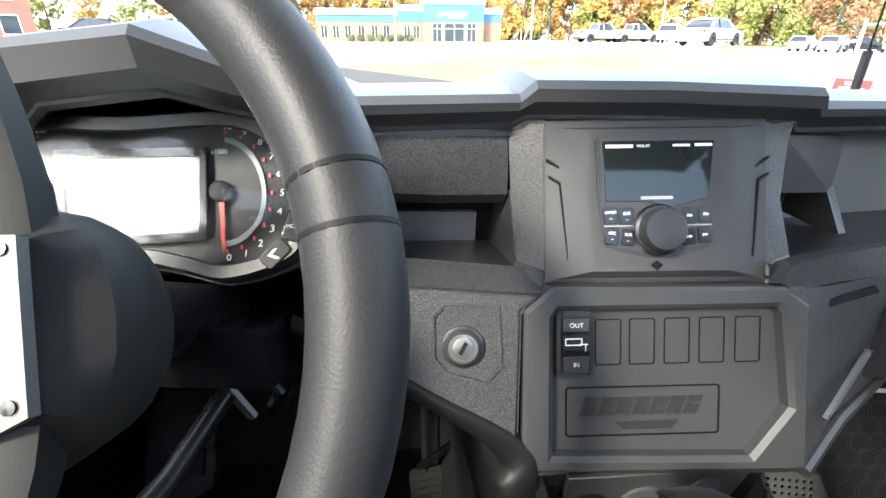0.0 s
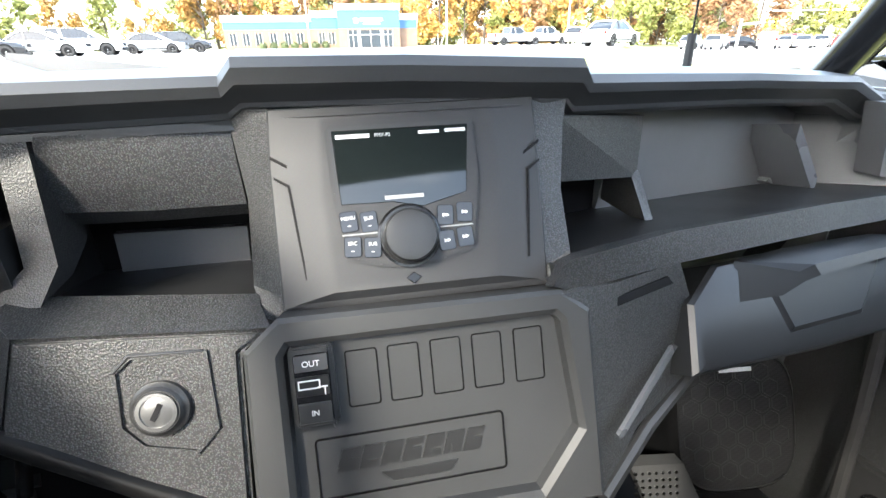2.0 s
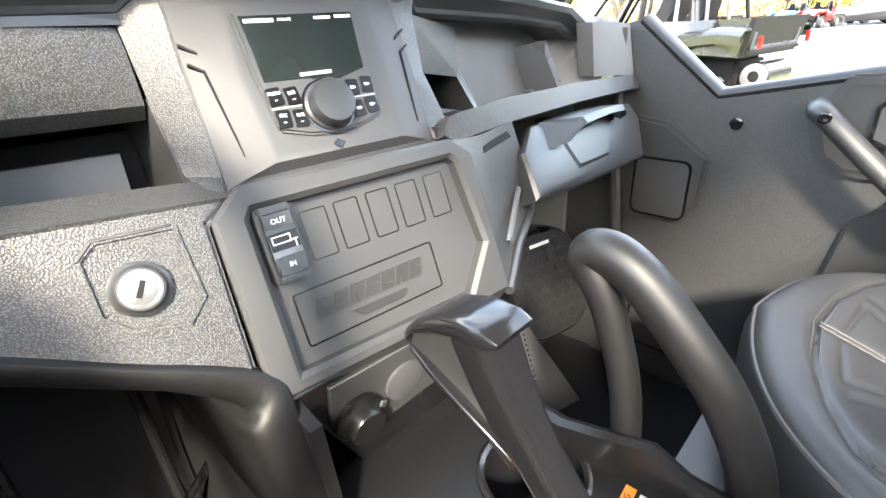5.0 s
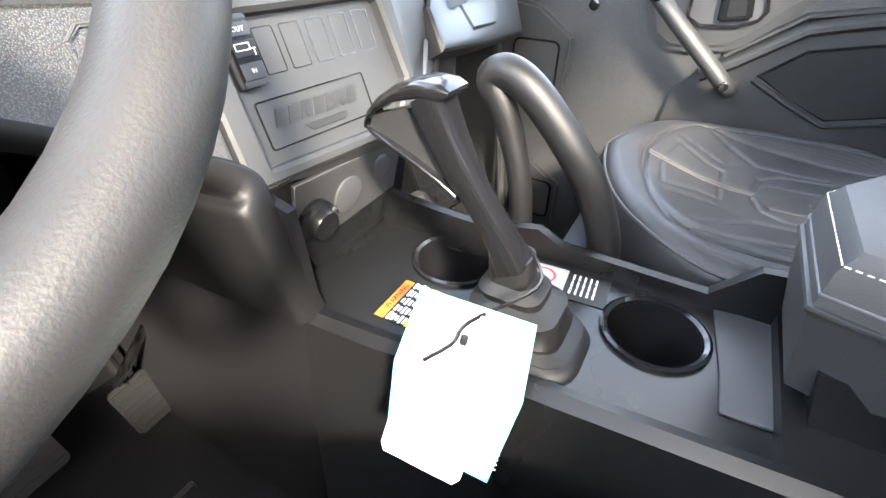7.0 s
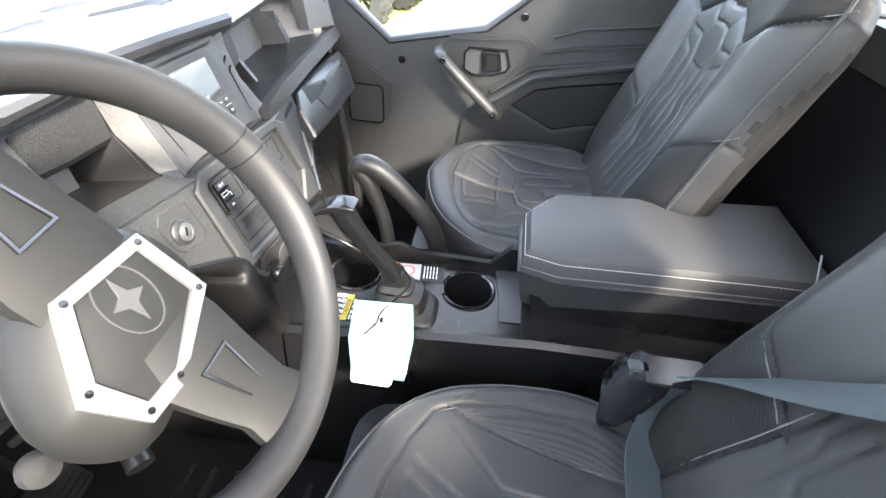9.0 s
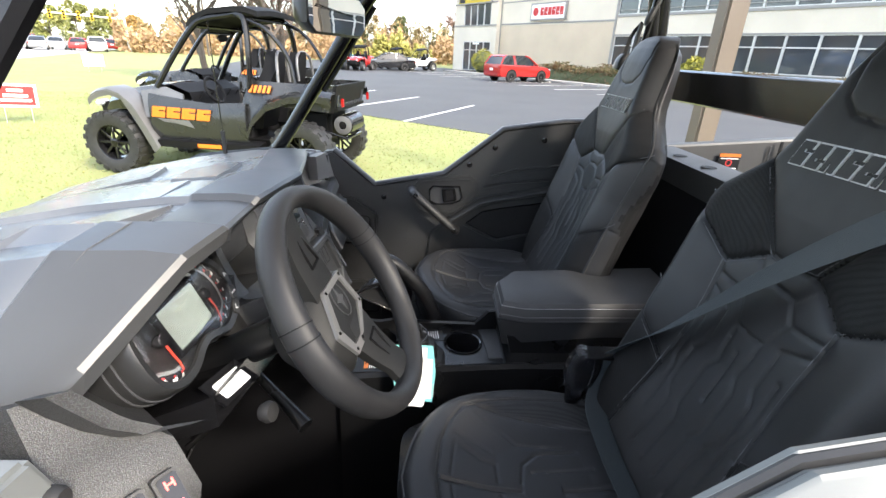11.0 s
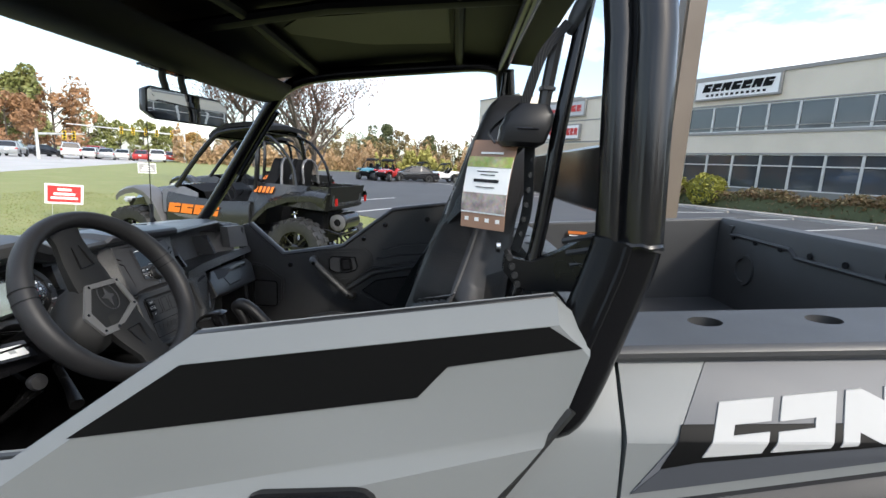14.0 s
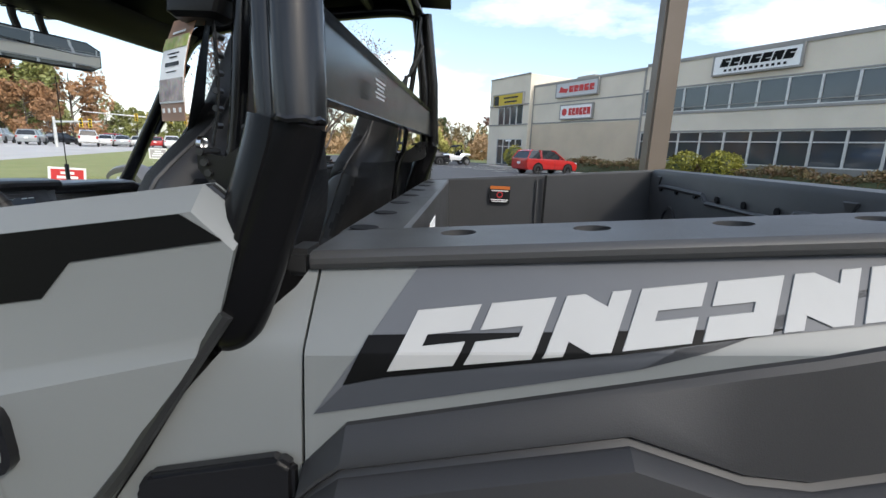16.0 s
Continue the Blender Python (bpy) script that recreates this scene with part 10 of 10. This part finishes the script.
def signal_mast(az, d, h, az_end, d_end, heads, label):
    p, q = polar(az, d), polar(az_end, d_end)
    ms = empty("traffic_signal", label, "traffic signal", (0, 0, 0), "traffic signals")
    part("mast", tube([(*p, 0), (*p, h + 0.5)], [0.17, 0.12], 12), ALU, ms)
    part("arm", tube([(*p, h), (*q, h + 0.35)], [0.12, 0.06], 10), ALU, ms)
    for k in heads:
        c = Vector((p[0] + (q[0] - p[0]) * k, p[1] + (q[1] - p[1]) * k, h + 0.15))
        hm = look(c, (0, 0, c.z))
        s = part("signal_head", box(0, -0.1, 0, 0.36, 0.95, 0.25, hm, 0.04), SIGY, ms, "yellow signal head")
        for j in range(3):
            part("lens", turned([(0.12, 0.125), (0.12, 0.22), (0.10, 0.14), (0.0, 0.13)], 14, hm @ pose(0, -0.1 + 0.30 * (1 - j), 0, 0, 180, 0)), DIAL, s)


signal_mast(59.1, 76, 3.85, 49.2, 74, (0.12, 0.26, 0.36, 0.47, 0.57), "grey signal mast with yellow heads over the road")
signal_mast(46.9, 62, 2.55, 50.5, 66, (0.55, 0.75), "short signal mast with yellow heads by the road")
for z0, sag in ((9.4, 0.5), (8.8, 0.6)):
    wv = empty("power_line", "thin dark power line over the road", "cable")
    a, b2 = polar(35, 110), polar(66, 70)
    part("cable", tube([(a[0] + (b2[0] - a[0]) * t, a[1] + (b2[1] - a[1]) * t, z0 - sag * 4 * t * (1 - t)) for t in [k / 16 for k in range(17)]], 0.022, 5), DIAL, wv)
up = empty("utility_pole", "grey wooden utility pole by the road", "pole")
for az, d in ((66, 70), (35, 110)):
    part("pole", tube([(*polar(az, d), 0), (*polar(az, d), 10.2)], [0.16, 0.11], 10), BARK, up)


def lawn_sign(at, face, w, h, zc, border, label, tilt=0.0):
    s = empty("lawn_sign", label, "sign", group="lawn signs")
    u = Vector((math.cos(radians(face)), math.sin(radians(face)), math.tan(radians(tilt)) * 1.0))
    m = axes((at[0], at[1], zc), u, (0, 0, 1))
    part("board", box(0, 0, 0, w, h, 0.008, m, 0.002, 1), PAPER, s)
    part("field", box(0, 0, 0.0055, w * 0.86, h * 0.80, 0.003, m), border, s)
    part("print", bars([(0, h * 0.22, w * 0.36, h * 0.13), (0, 0.0, w * 0.56, h * 0.13), (0, -h * 0.20, w * 0.70, h * 0.12)], on(m, 0, 0, 0.0072), 0.001), PAPER, s)
    for x in (-w * 0.3, w * 0.3):
        part("leg", tube([P3(m, x, -h / 2 + 0.02, -0.004), P3(m, x, -zc + abs(x) * 0.05, -0.004)], 0.005, 6), ALU, s)


lawn_sign((8.3, 7.8), -42, 0.64, 0.42, 0.50, REDP, "white yard sign with a red field on wire legs", -4)
lawn_sign((23.6, 16.4), -52, 0.85, 0.55, 0.55, mat("faded_print", (0.40, 0.38, 0.38), 0.6, vary=0.2, vscale=6), "white yard sign with faded print on the lawn")
